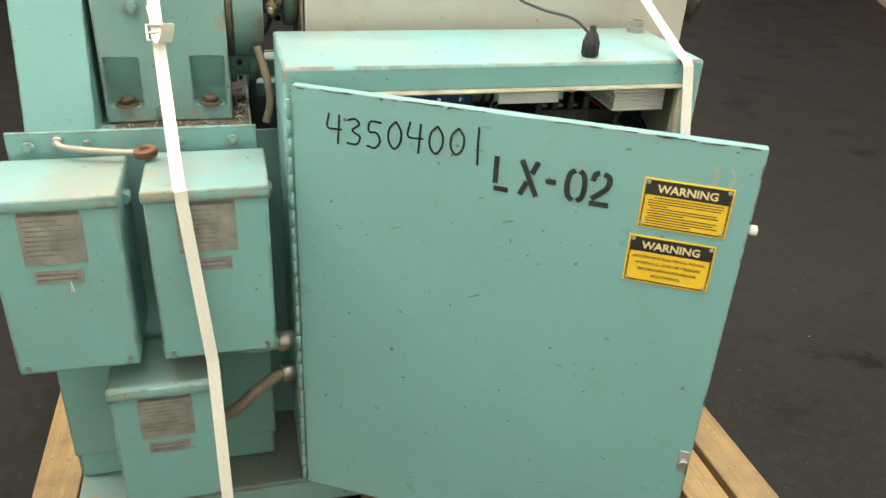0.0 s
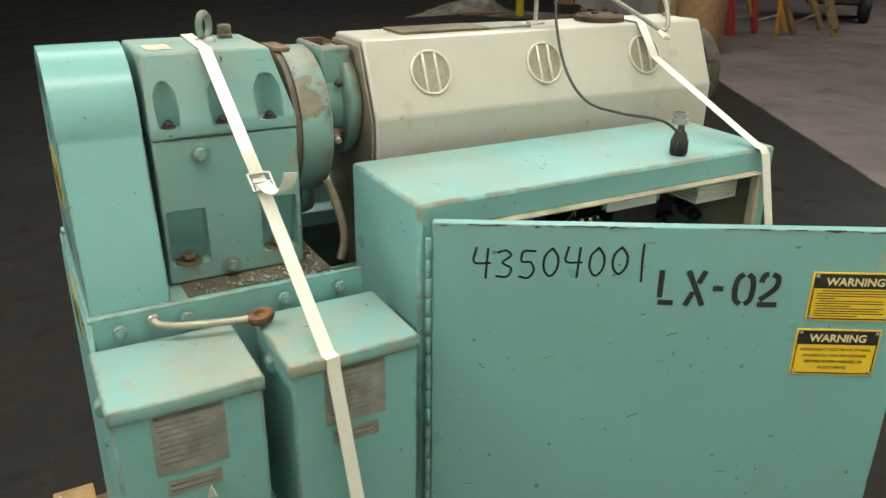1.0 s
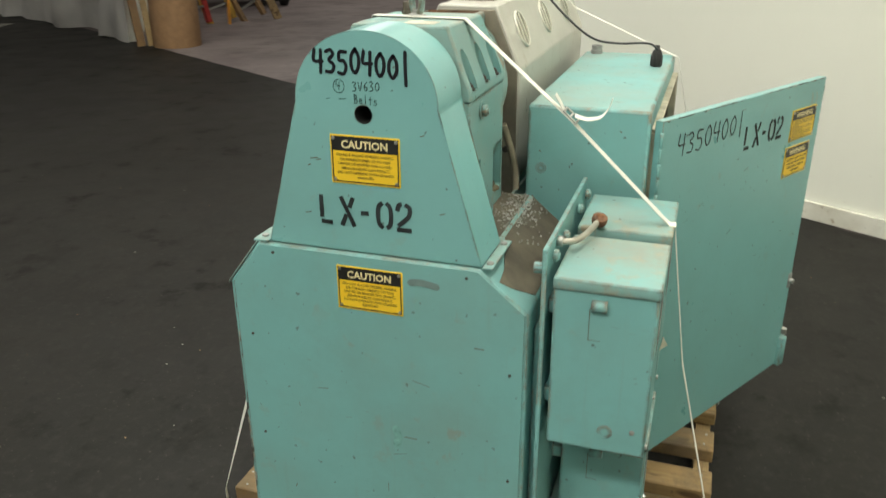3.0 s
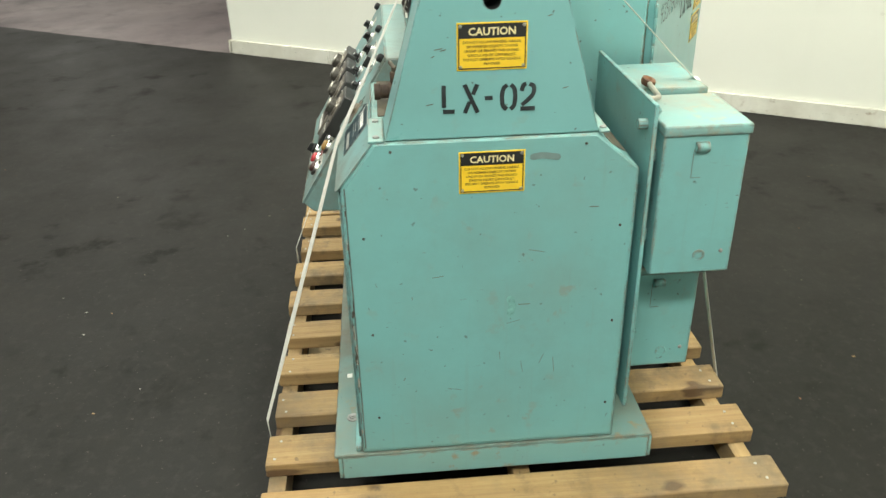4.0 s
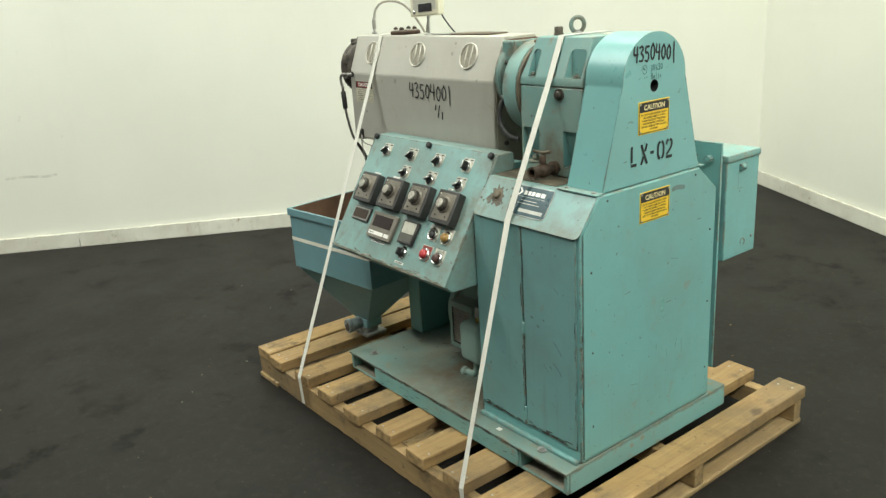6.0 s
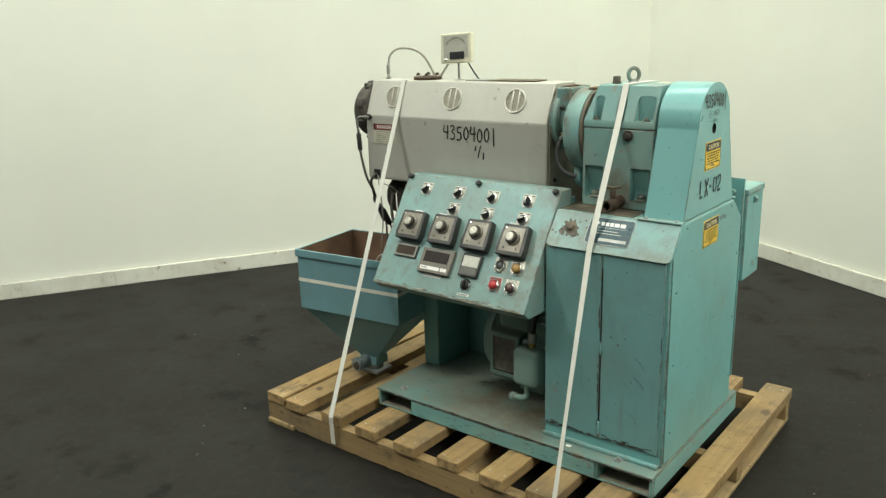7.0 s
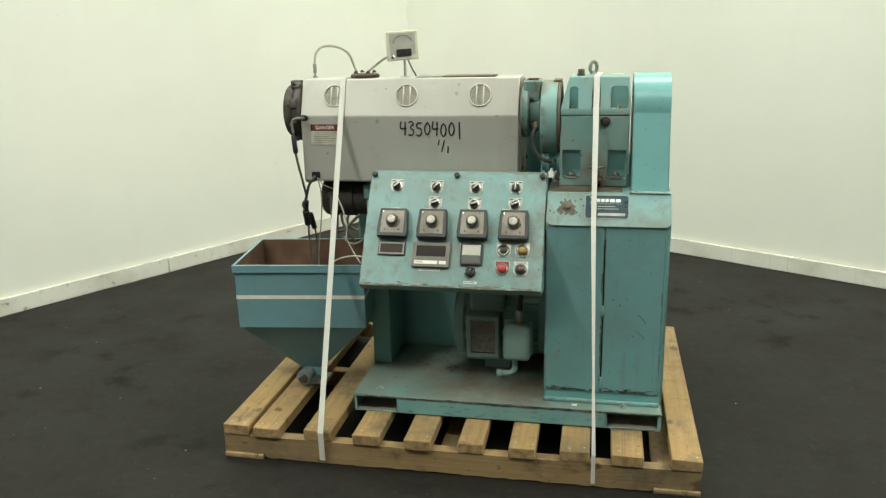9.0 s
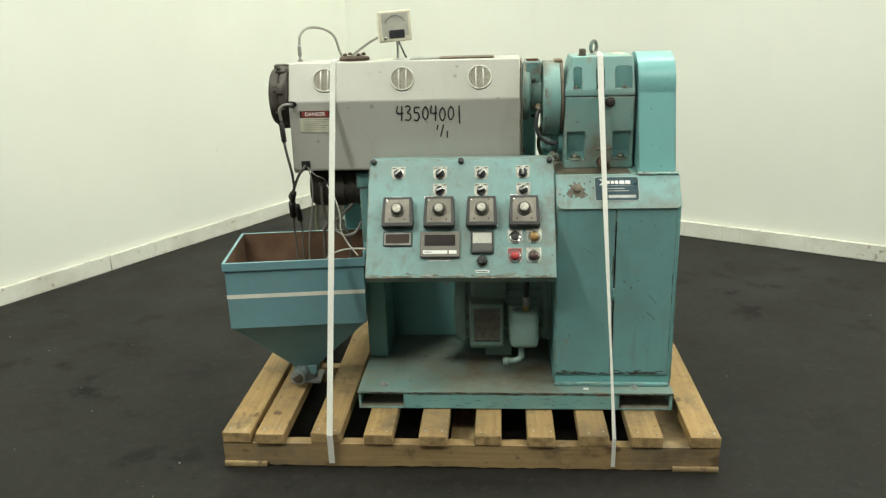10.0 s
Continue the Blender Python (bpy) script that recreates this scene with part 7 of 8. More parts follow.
def dial_box(u0, v0, u1, v1, bright=0.0):
    """A speed dial: a dark box with a sloping face and a pale-topped knob."""
    w, h = u1 - u0, v1 - v0
    m = at(u0, v1)
    s = Mesh(POTBODY)
    s.prism(POTBODY, [(-0.003, -0.002), (w + 0.003, -0.002), (w + 0.004, 0.018), (w - 0.001, h), (0.001, h), (-0.004, 0.018)], 0.027, m, 0.003)
    p = part("dial_box", s, console, "dark square dial box")
    t = Mesh(POTFACE)
    t.prism(POTFACE, [(0.007, 0.010), (w - 0.007, 0.010), (w - 0.009, h - 0.009), (0.009, h - 0.009)], 0.0016, m @ Matrix.Translation((0, 0, 0.0266)), 0.0006, 1)
    for a in (0.022, w - 0.022):
        t.lathe(BLACK, [(0.0028, 0), (0.0025, 0.002)], m @ Matrix.Translation((a, 0.020, 0.0282)), 10)
    t.lathe(CHROME, [(0.0024, 0), (0.002, 0.0015)], m @ Matrix.Translation((0.013, h - 0.013, 0.0282)), 8)
    part("dial_face", t, p, "taupe metal face")
    t = Mesh(POTBODY)
    c = m @ Matrix.Translation((w / 2, h * 0.55, 0.0282))
    t.lathe(POTFACE, [(0.024, 0), (0.023, 0.003), (0.018, 0.004)], c, 28)
    t.lathe(KNOBGREY, [(0.0175, 0.003), (0.0168, 0.015), (0.0150, 0.017)], c, 28)
    for k in range(20):
        a = k * math.pi / 10
        t.rod(KNOBGREY, c @ Vector((0.0180 * math.cos(a), 0.0180 * math.sin(a), 0.004)), c @ Vector((0.0178 * math.cos(a), 0.0178 * math.sin(a), 0.015)), 0.0013, n=5)
    t.lathe(bpy.data.materials["worn_aluminium"] if "worn_aluminium" in bpy.data.materials else plain("worn_aluminium", (0.40, 0.38, 0.33), 0.42, 0.7, 0.3, 120), [(0.0128, 0.0166), (0.0124, 0.0196), (0.009, 0.0200)], c, 26)
    part("dial_knob", t, p, "knob with a pale metal top")


for u0, v0, u1, v1 in ((-0.237, 0.130, -0.147, 0.223), (-0.108, 0.129, -0.019, 0.223), (0.022, 0.129, 0.110, 0.222), (0.152, 0.128, 0.239, 0.222)):
    dial_box(u0, v0, u1, v1)


def rect(mesh, mat, u0, v0, u1, v1, d0, d1, bev=0.0):
    mesh.prism(mat, [(u0, -v1), (u1, -v1), (u1, -v0), (u0, -v0)], d1 - d0, PF @ Matrix.Translation((0, 0, d0)), bev, 1)


s = Mesh(POTBODY)
rect(s, POTBODY, -0.236, 0.236, -0.147, 0.281, 0, 0.006, 0.001)
rect(s, FOIL, -0.233, 0.239, -0.150, 0.278, 0.006, 0.0075, 0.0004)
rect(s, POTBODY, -0.228, 0.244, -0.155, 0.273, 0.0075, 0.0085)
rect(s, BROWNWINDOW, -0.227, 0.245, -0.156, 0.272, 0.0085, 0.0090)
part("small_display", s, console, "small brown display window in a pale frame")
s = Mesh(POTFACE)
rect(s, plain("taupe_bezel", (0.17, 0.155, 0.125), 0.45), -0.121, 0.238, 0.000, 0.318, 0, 0.012, 0.002)
rect(s, DISPLAY, -0.108, 0.248, -0.014, 0.283, 0.012, 0.0126)
rect(s, WHITEPRINT, -0.112, 0.297, -0.038, 0.308, 0.012, 0.0126)
rect(s, WHITEPRINT, -0.033, 0.297, -0.010, 0.308, 0.012, 0.0126)
for k in range(4):
    rect(s, FOILINK, -0.108 + 0.006 * k, 0.301, -0.104 + 0.006 * k, 0.304, 0.0126, 0.0128)
part("tachometer", s, console, "taupe meter with a dark red display")
s = Mesh(POTBODY)
rect(s, POTBODY, 0.033, 0.236, 0.102, 0.306, 0, 0.011, 0.002)
rect(s, METERFACE, 0.039, 0.242, 0.096, 0.275, 0.011, 0.0116)
rect(s, plain("meter_grey", (0.085, 0.083, 0.072), 0.4), 0.039, 0.276, 0.096, 0.300, 0.011, 0.0122, 0.0004)
part("load_meter", s, console, "square analogue meter with a pale face")
for u, v, mt, lab in ((0.167, 0.254, BLACK, "black push button"), (0.225, 0.254, AMBER, "amber pilot lamp"), (0.166, 0.314, REDKNOB, "red stop button"), (0.223, 0.314, BROWNKNOB, "dark brown push button")):
    s = Mesh(bpy.data.materials["legend_plate"])
    m = at(u, v)
    plate = SIGNRED if mt is REDKNOB else bpy.data.materials["legend_plate"]
    s.prism(bpy.data.materials["legend_plate"], [(-0.0225, -0.008), (-0.015, -0.019), (0.015, -0.019), (0.0225, -0.008), (0.0225, 0.0265), (-0.0225, 0.0265)], 0.0012, m, 0.0004, 1)
    if plate is SIGNRED:
        s.prism(plate, [(-0.0205, -0.007), (-0.014, -0.017), (0.014, -0.017), (0.0205, -0.007), (0.0205, 0.0245), (-0.0205, 0.0245)], 0.0004, m @ Matrix.Translation((0, 0, 0.0011)))
    else:
        for q in (0.0235, 0.0200):
            s.prism(FOILINK, [(-0.015, q), (0.015, q), (0.015, q + 0.0012), (-0.015, q + 0.0012)], 0.0002, m @ Matrix.Translation((0, 0, 0.0012)))
    s.lathe(CHROME, [(0.019, 0.001), (0.019, 0.006), (0.016, 0.009), (0.0135, 0.008)], m, 28, cap=False)
    b0 = part("push_button", s, console, lab)
    t = Mesh(mt)
    h = 0.016 if mt in (REDKNOB, AMBER, BROWNKNOB) else 0.009
    r = 0.0125 if mt in (REDKNOB, AMBER, BROWNKNOB) else 0.011
    t.lathe(mt, [(r * 0.9, 0.001), (r, 0.006), (r, h - 0.003), (r * 0.85, h), (r * 0.3, h + 0.001)], m, 24)
    part("button_cap", t, b0)
s = Mesh(CHROME)
s.lathe(CHROME, [(0.019, 0.0), (0.019, 0.004), (0.015, 0.008), (0.0135, 0.006)], at(0.068, 0.330), 28, cap=False)
s.lathe(BLACK, [(0.0135, 0.0), (0.013, 0.012), (0.010, 0.014)], at(0.068, 0.330), 22)
s.box(BLACK, -0.004, 0.004, -0.011, 0.011, 0.012, 0.024, 0.0018, at(0.068, 0.330))
part("key_switch", s, console, "black switch in a chrome ring")
s = Mesh(SIGNBLACK)
for u0, v0, u1, v1 in ((-0.098, 0.3205, -0.030, 0.3275), (0.048, 0.357, 0.089, 0.364), (-0.212, 0.121, -0.180, 0.125), (-0.112, 0.120, -0.080, 0.127), (0.154, 0.117, 0.176, 0.122)):
    rect(s, WHITEPRINT, u0, v0, u1, v1, 0, 0.0008)
    n = int((u1 - u0) / 0.006)
    for k in range(n):
        if v1 - v0 > 0.0045 and u0 != -0.112:
            rect(s, SIGNBLACK, u0 + 0.002 + 0.006 * k, v0 + 0.0016, u0 + 0.006 + 0.006 * k, v1 - 0.0016, 0.0008, 0.0010)
part("label_tapes", s, console, "small embossed label tapes with unreadable print", kind="stuff")
# console bracket on the skid
s = Mesh(TEAL_DIRTY)
s.box(TEAL_DIRTY, 0.120, 0.670, 1.552, 1.606, 0.850, 0.880, 0.003)
s.box(TEAL_DIRTY, 0.560, 0.672, 1.471, 1.605, 0.820, 0.8495, 0.003)
part("bracket", s, console, "teal bracket behind the console")

# ---- motor on the skid ----
motor = thing("electric_motor", (0.26, 1.52, BZ), "teal electric motor with a louvred end, junction box and elbow", "motor")
s = Mesh(MOTOR)
AXM = plane((0.434, 1.500, 0.362), (0, 1, 0), (0, 0, 1)) @ Matrix.Rotation(math.pi, 4, "X")
s.lathe(MOTOR, [(0.060, 0.0), (0.104, 0.004), (0.120, 0.012), (0.126, 0.024), (0.126, 0.040), (0.120, 0.044), (0.117, 0.064), (0.110, 0.068), (0.110, 0.300), (0.118, 0.304), (0.118, 0.322), (0.06, 0.326)], AXM, 48)
s.box(MOTOR, 0.235, 0.330, 1.440, 1.540, BZ, 0.262, 0.004)
frame_ = part("motor_body", s, motor)
for k in range(22):
    a = math.pi * 2 * k / 22
    t = Mesh(MOTOR)
    c = Vector((0.2, 1.500 + 0.113 * math.cos(a), 0.362 + 0.113 * math.sin(a)))
    t.box(MOTOR, 0.135, 0.350, -0.0015, 0.0015, -0.006, 0.006, 0, Matrix.Translation((0, c.y, c.z)) @ Matrix.Rotation(a - math.pi / 2, 4, "X"))
    part("cooling_fin", t, frame_)
s = Mesh(MOTOR)
s.box(MOTOR, 0.250, 0.374, 1.470, 1.598, 0.300, 0.520, 0.014, seg=3)
part("air_cowl", s, motor, "tall rounded cowl over the motor")
s = Mesh(MOTOR)
s.prism(MOTOR, [(1.560, 0.252), (1.612, 0.246), (1.650, 0.272), (1.650, 0.424), (1.560, 0.424)], 0.116, plane((0.262, 0, 0), (0, 1, 0), (0, 0, 1)), 0.006)
# shallow recess coloured black, for the dark seen between the slats
c = Mesh(BLACK)
c.box(BLACK, 0.277, 0.362, 1.630, 1.70, 0.288, 0.406)
LOUVRE = plain("dusty_louvre", (0.33, 0.31, 0.265), 0.6, 0.1, 0.25, 60)
grille = part("vent_box", s.cut(c), motor, "teal louvred air box")
for k in range(12):
    z = 0.2945 + 0.0096 * k
    t = Mesh(LOUVRE)
    t.box(LOUVRE, 0.277, 0.362, -0.0044, 0.0044, -0.0010, 0.0010, 0, Matrix.Translation((0, 1.645, z)) @ Matrix.Rotation(radians(-38), 4, "X"))
    part("louvre_slat", t, grille)
s = Mesh(MOTOR)
s.box(MOTOR, 0.150, 0.242, 1.655, 1.725, 0.294, 0.416, 0.018, seg=4)
s.box(MOTOR, 0.146, 0.246, 1.640, 1.657, 0.290, 0.420, 0.006)
s.box(MOTOR, 0.165, 0.228, 1.600, 1.642, 0.310, 0.400, 0.004)
jb = part("junction_box", s, motor, "teal junction box with rounded corners")
t = Mesh(ZINC)
t.rod(BRASS, (0.190, 1.685, 0.416), (0.190, 1.685, 0.436), 0.011, n=14, bev=0.001)
t.rod(ZINC, (0.190, 1.685, 0.430), (0.190, 1.682, 0.462), 0.013, n=14, bev=0.002)
t.tube(CABLEBLACK, [(0.190, 1.682, 0.455), (0.188, 1.675, 0.50), (0.180, 1.65, 0.55), (0.180, 1.62, 0.60)], 0.008, 10, 5)
part("cable_connector", t, jb, "brass cable connector")
t = Mesh(ZINC)
t.tube(MOTOR, [(0.205, 1.690, 0.296), (0.205, 1.690, 0.268), (0.206, 1.690, 0.252), (0.222, 1.692, 0.240), (0.258, 1.694, 0.238)], 0.010, 12, 5)
t.rod(MOTOR, (0.246, 1.693, 0.237), (0.266, 1.694, 0.237), 0.014, n=12, bev=0.002)
part("conduit_elbow", t, motor, "teal conduit elbow")
s = Mesh(MOTOR)
s.rod(MOTOR, (0.104, 1.500, 0.362), (0.110, 1.500, 0.362), 0.122, n=32)
part("mounting_ring", s, motor)
# dust and straw on the deck
rs = random.Random(4)
s = Mesh(GRIME)
for k in range(60):
    x, y, a, l = rs.uniform(0.30, 0.66), rs.uniform(1.40, 1.60), rs.uniform(0, 3.1), rs.uniform(0.004, 0.022)
    s.tube((GRIME, CABLETAN, RUSTPLATE)[k % 3], [(x, y, BZ + 0.0012), (x + l * math.cos(a), y + l * math.sin(a), BZ + 0.0016)], 0.0008, 4, 1)
single("deck_litter", s, "bits of straw and dirt on the skid's deck", "litter", kind="stuff")
s = Mesh(PAPER)
s.sheet(PAPER, 4, 3, lambda a, b: Vector((-0.008 + 0.016 * a, 1.782 + 0.012 * b, BZ + 0.0015 + 0.004 * math.sin(5 * a) * b)))
s.sheet(PAPER, 4, 3, lambda a, b: Vector((-0.008 + 0.016 * a, 1.782 + 0.012 * b, BZ + 0.0005)))
single("paper_scrap", s, "small white scrap of paper on the skid", "paper scrap")

# ---- hopper standing on the pallet ----
hopper = thing("feed_hopper", (0.945, 1.585, PT), "open teal sheet-metal hopper with a pale stripe and a brown inside", "hopper")
HM = Matrix.Translation((0.955, 1.578, 0)) @ Matrix.Rotation(radians(7.0), 4, "Z")
hw, hd = 0.222, 0.168


def ring4(w, d, z, cx=0.0, cy=0.0):
    return [HM @ Vector((cx + a * w, cy + b * d, z)) for a, b in ((-1, -1), (1, -1), (1, 1), (-1, 1))]


def shell4(mesh, mat, rows):
    tmp = bmesh.new()
    vs = [[tmp.verts.new(p) for p in r] for r in rows]
    for a, b in zip(vs, vs[1:]):
        for k in range(4):
            tmp.faces.new((a[k], a[(k + 1) % 4], b[(k + 1) % 4], b[k]))
    mesh.take(tmp, mat)


s = Mesh(HOPPER_BLUE)
nx, ny = 0.006, 0.016
shell4(s, HOPPER_BLUE, [ring4(hw + 0.006, hd + 0.006, 0.586), ring4(hw + 0.006, hd + 0.006, 0.612), ring4(hw - 0.003, hd - 0.003, 0.612), ring4(hw - 0.003, hd - 0.003, 0.585)])
shell4(s, HOPPER_BLUE, [ring4(hw + 0.006, hd + 0.006, 0.586), ring4(hw, hd, 0.584), ring4(hw, hd, 0.386), ring4(hw - 0.004, hd - 0.004, 0.384)])
part("bin", s, hopper)
s = Mesh(HOPPER_CONE)
shell4(s, HOPPER_CONE, [ring4(hw - 0.005, hd - 0.005, 0.386), ring4(0.040, 0.034, 0.185, nx, ny)])
part("cone", s, hopper, "dull grey-teal cone below the bin")
s = Mesh(HOPPERIN)
shell4(s, HOPPERIN, [ring4(hw - 0.0032, hd - 0.0032, 0.611), ring4(hw - 0.0034, hd - 0.0034, 0.396), ring4(hw - 0.012, hd - 0.012, 0.388), ring4(0.036, 0.030, 0.192, nx, ny)])
part("lining", s, hopper, "brown stained inside")
s = Mesh(TAPE)
shell4(s, TAPE, [ring4(hw + 0.001, hd + 0.001, 0.490), ring4(hw + 0.001, hd + 0.001, 0.504)])
part("stripe", s, hopper, "pale tape stripe round the bin")
c = HM @ Vector((nx, ny, 0))
OUTLET = plain("grey_blue_pipe", (0.22, 0.26, 0.27), 0.5, 0.2, 0.3, 40)
s = Mesh(GREYMETAL)
s.box(HOPPER_BLUE, c.x - 0.040, c.x + 0.040, c.y - 0.034, c.y + 0.034, 0.150, 0.1855, 0.004)
s.box(GREYMETAL, c.x - 0.052, c.x + 0.052, c.y - 0.044, c.y + 0.044, PT, PT + 0.012, 0.002)
s.rod(GREYMETAL, (c.x, c.y, PT + 0.010), (c.x, c.y, 0.152), 0.034, n=24, bev=0.002)
s.rod(OUTLET, (c.x + 0.008, c.y + 0.020, 0.166), (c.x + 0.013, c.y + 0.080, 0.163), 0.024, n=24, bev=0.003)
s.rod(OUTLET, (c.x + 0.0122, c.y + 0.070, 0.1635), (c.x + 0.0138, c.y + 0.088, 0.1625), 0.027, n=24, bev=0.002)
# thin dark disc on the solid pipe stands for its shaded bore
s.rod(DARKIRON, (c.x + 0.0138, c.y + 0.0878, 0.1625), (c.x + 0.0139, c.y + 0.0886, 0.1625), 0.019, n=24)
part("outlet", s, hopper, "grey outlet pipe and flange")
# cables hanging at the barrel's end down into the hopper
CABLEDARK = plain("dusty_dark_cable", (0.10, 0.09, 0.075), 0.6, 0.0, 0.25)
hang = thing("hanging_cables", (0.95, 1.60, 0.62), "bundle of grey cables hanging from the barrel into the hopper", "cables")
for k, (mt, r, pts) in enumerate((
    (CABLEDARK, 0.0044, [(0.974, 1.600, 1.045), (0.972, 1.600, 0.985), (0.966, 1.596, 0.930), (0.958, 1.585, 0.868), (0.964, 1.550, 0.818), (0.968, 1.536, 0.795)]),
    (CABLEDARK, 0.0048, [(0.910, 1.586, 0.888), (0.922, 1.594, 0.872), (0.938, 1.585, 0.850), (0.958, 1.555, 0.815), (0.972, 1.536, 0.790)]),
    (CABLEDARK, 0.0040, [(0.968, 1.536, 0.795), (0.990, 1.520, 0.772), (0.992, 1.500, 0.748), (0.990, 1.480, 0.722)]),
    (CABLEDARK, 0.0038, [(1.000, 1.450, 0.680), (1.006, 1.440, 0.640), (1.000, 1.450, 0.570), (0.990, 1.480, 0.490)]),
    (CABLEDARK, 0.0032, [(0.978, 1.450, 0.672), (0.976, 1.445, 0.630), (0.972, 1.470, 0.550), (0.968, 1.490, 0.480)]),
    (CABLEGREY, 0.0022, [(0.903, 1.586, 0.884), (0.892, 1.592, 0.840), (0.896, 1.580, 0.780), (0.912, 1.560, 0.700), (0.925, 1.560, 0.620), (0.930, 1.560, 0.520)]),
    (CABLEGREY, 0.0020, [(0.898, 1.586, 0.880), (0.880, 1.592, 0.858), (0.860, 1.560, 0.838), (0.850, 1.540, 0.815)]),
    (CABLEDARK, 0.0055, [(0.872, 1.546, 0.812), (0.870, 1.556, 0.760), (0.864, 1.556, 0.712), (0.848, 1.552, 0.686), (0.826, 1.548, 0.690), (0.800, 1.540, 0.716), (0.772, 1.530, 0.742)]),
    (CABLEDARK, 0.0050, [(0.850, 1.510, 0.745), (0.838, 1.535, 0.712), (0.815, 1.548, 0.678), (0.790, 1.552, 0.640), (0.780, 1.560, 0.560)]),
    (CABLEDARK, 0.0050, [(0.848, 1.552, 0.686), (0.868, 1.556, 0.664), (0.872, 1.560, 0.600), (0.868, 1.565, 0.520)]),
    (CABLEWHITE, 0.0024, [(0.852, 1.548, 0.815), (0.822, 1.580, 0.775), (0.806, 1.590, 0.720), (0.804, 1.600, 0.670), (0.780, 1.610, 0.625), (0.740, 1.660, 0.600)]),
    (CABLEWHITE, 0.0030, [(0.870, 1.66, 0.56), (0.820, 1.69, 0.615), (0.760, 1.70, 0.636), (0.700, 1.715, 0.640)]),
    (CABLEGREY, 0.0040, [(0.820, 1.52, 0.700), (0.835, 1.54, 0.660), (0.800, 1.56, 0.640), (0.760, 1.57, 0.655), (0.740, 1.57, 0.690)]),
)):
    s = Mesh(mt)
    s.tube(mt, pts, r, 8, 7)
    part("cable", s, hang)
for p, q, r in (((0.974, 1.600, 1.030), (0.970, 1.599, 0.968), 0.0085), ((0.972, 1.530, 0.785), (0.988, 1.500, 0.745), 0.0095), ((0.992, 1.490, 0.740), (1.002, 1.450, 0.680), 0.0125), ((0.976, 1.490, 0.730), (0.978, 1.450, 0.665), 0.0100)):
    s = Mesh(RUBBER)
    s.rod(RUBBER if r < 0.015 else CABLEGREY, p, q, r, n=14, bev=0.003)
    part("cable_connector", s, hang, "dark cable connector")

# ---- straps ----
def strap(name, label, pts, across, width=0.0185):
    s = Mesh(STRAPW)
    s.band(STRAPW, pts, across, width, 0.0012)
    ob = thing(name, pts[0], label, "strap", "straps over the machine")
    part("band", s, ob)
    return ob


one = strap("packing_strap", "white woven strap with a wire buckle over the gearbox", [
    (0.020, 0.868, 0.020), (0.020, 0.868, 0.100), (0.012, 0.990, 0.600), (-0.009, 1.0275, 0.860), (-0.009, 1.0285, 0.8785), (-0.012, 1.040, 0.8800),
    (-0.031, 1.218, 1.0565), (-0.049, 1.398, 1.2165), (-0.045, 1.480, 1.2165), (-0.040, 1.564, 1.2170), (-0.0405, 1.6085, 1.1160), (-0.044, 1.7690, 0.7880), (-0.0578, 1.9037, 0.3700), (-0.066, 1.984, 0.1200), (-0.066, 1.9795, 0.020)], [(1, 0, 0)] * 11 + [(0.93, 0.35, 0), (0.62, 0.78, 0), (0.9, 0.4, 0), (1, 0, 0)], [0.0185] * 10 + [0.0180, 0.0155, 0.0110, 0.0125, 0.0130])
s = Mesh(ZINC)
c = Vector((-0.031, 1.216, 1.060))
dd = Vector((-0.018, 0.18, 0.16)).normalized()
for off in (-0.014, 0.0, 0.014):
    s.rod(ZINC, c + dd * off + Vector((-0.015, 0, 0.002)), c + dd * off + Vector((0.015, 0, 0.002)), 0.0021, n=8)
for x in (-0.015, 0.015):
    s.rod(ZINC, c + dd * -0.014 + Vector((x, 0, 0.002)), c + dd * 0.014 + Vector((x, 0, 0.002)), 0.0021, n=8)
part("buckle", s, one, "wire buckle")
s = Mesh(STRAPW)
s.band(STRAPW, [(-0.031, 1.210, 1.062), (-0.026, 1.190, 1.056), (-0.018, 1.168, 1.060), (-0.012, 1.156, 1.076), (-0.010, 1.152, 1.090)], (1, 0, 0.1), 0.0185, 0.0010, 4)
part("loose_end", s, one, "curled loose strap end")
s = Mesh(STRAPW)
s.band(STRAPW, [(-0.033, 1.226, 1.066), (-0.036, 1.236, 1.086), (-0.038, 1.243, 1.098)], (1, 0, 0.1), 0.0150, 0.0010, 3)
part("strap_tail", s, one, "short upright strap tail")
two = strap("packing_strap", "white woven strap over the barrel cover and cabinet corner", [
    (0.830, 0.866, 0.020), (0.830, 0.866, 0.110), (0.809, 1.084, 1.030), (0.806, 1.0895, 1.0395), (0.804, 1.098, 1.0412), (0.7905, 1.358, 1.1560), (0.793, 1.4105, 1.2160),
    (0.803, 1.480, 1.2160), (0.806, 1.534, 1.2160), (0.806, 1.582, 1.0940), (0.803, 1.984, 0.1200), (0.803, 1.9795, 0.020)], (1, 0, 0))


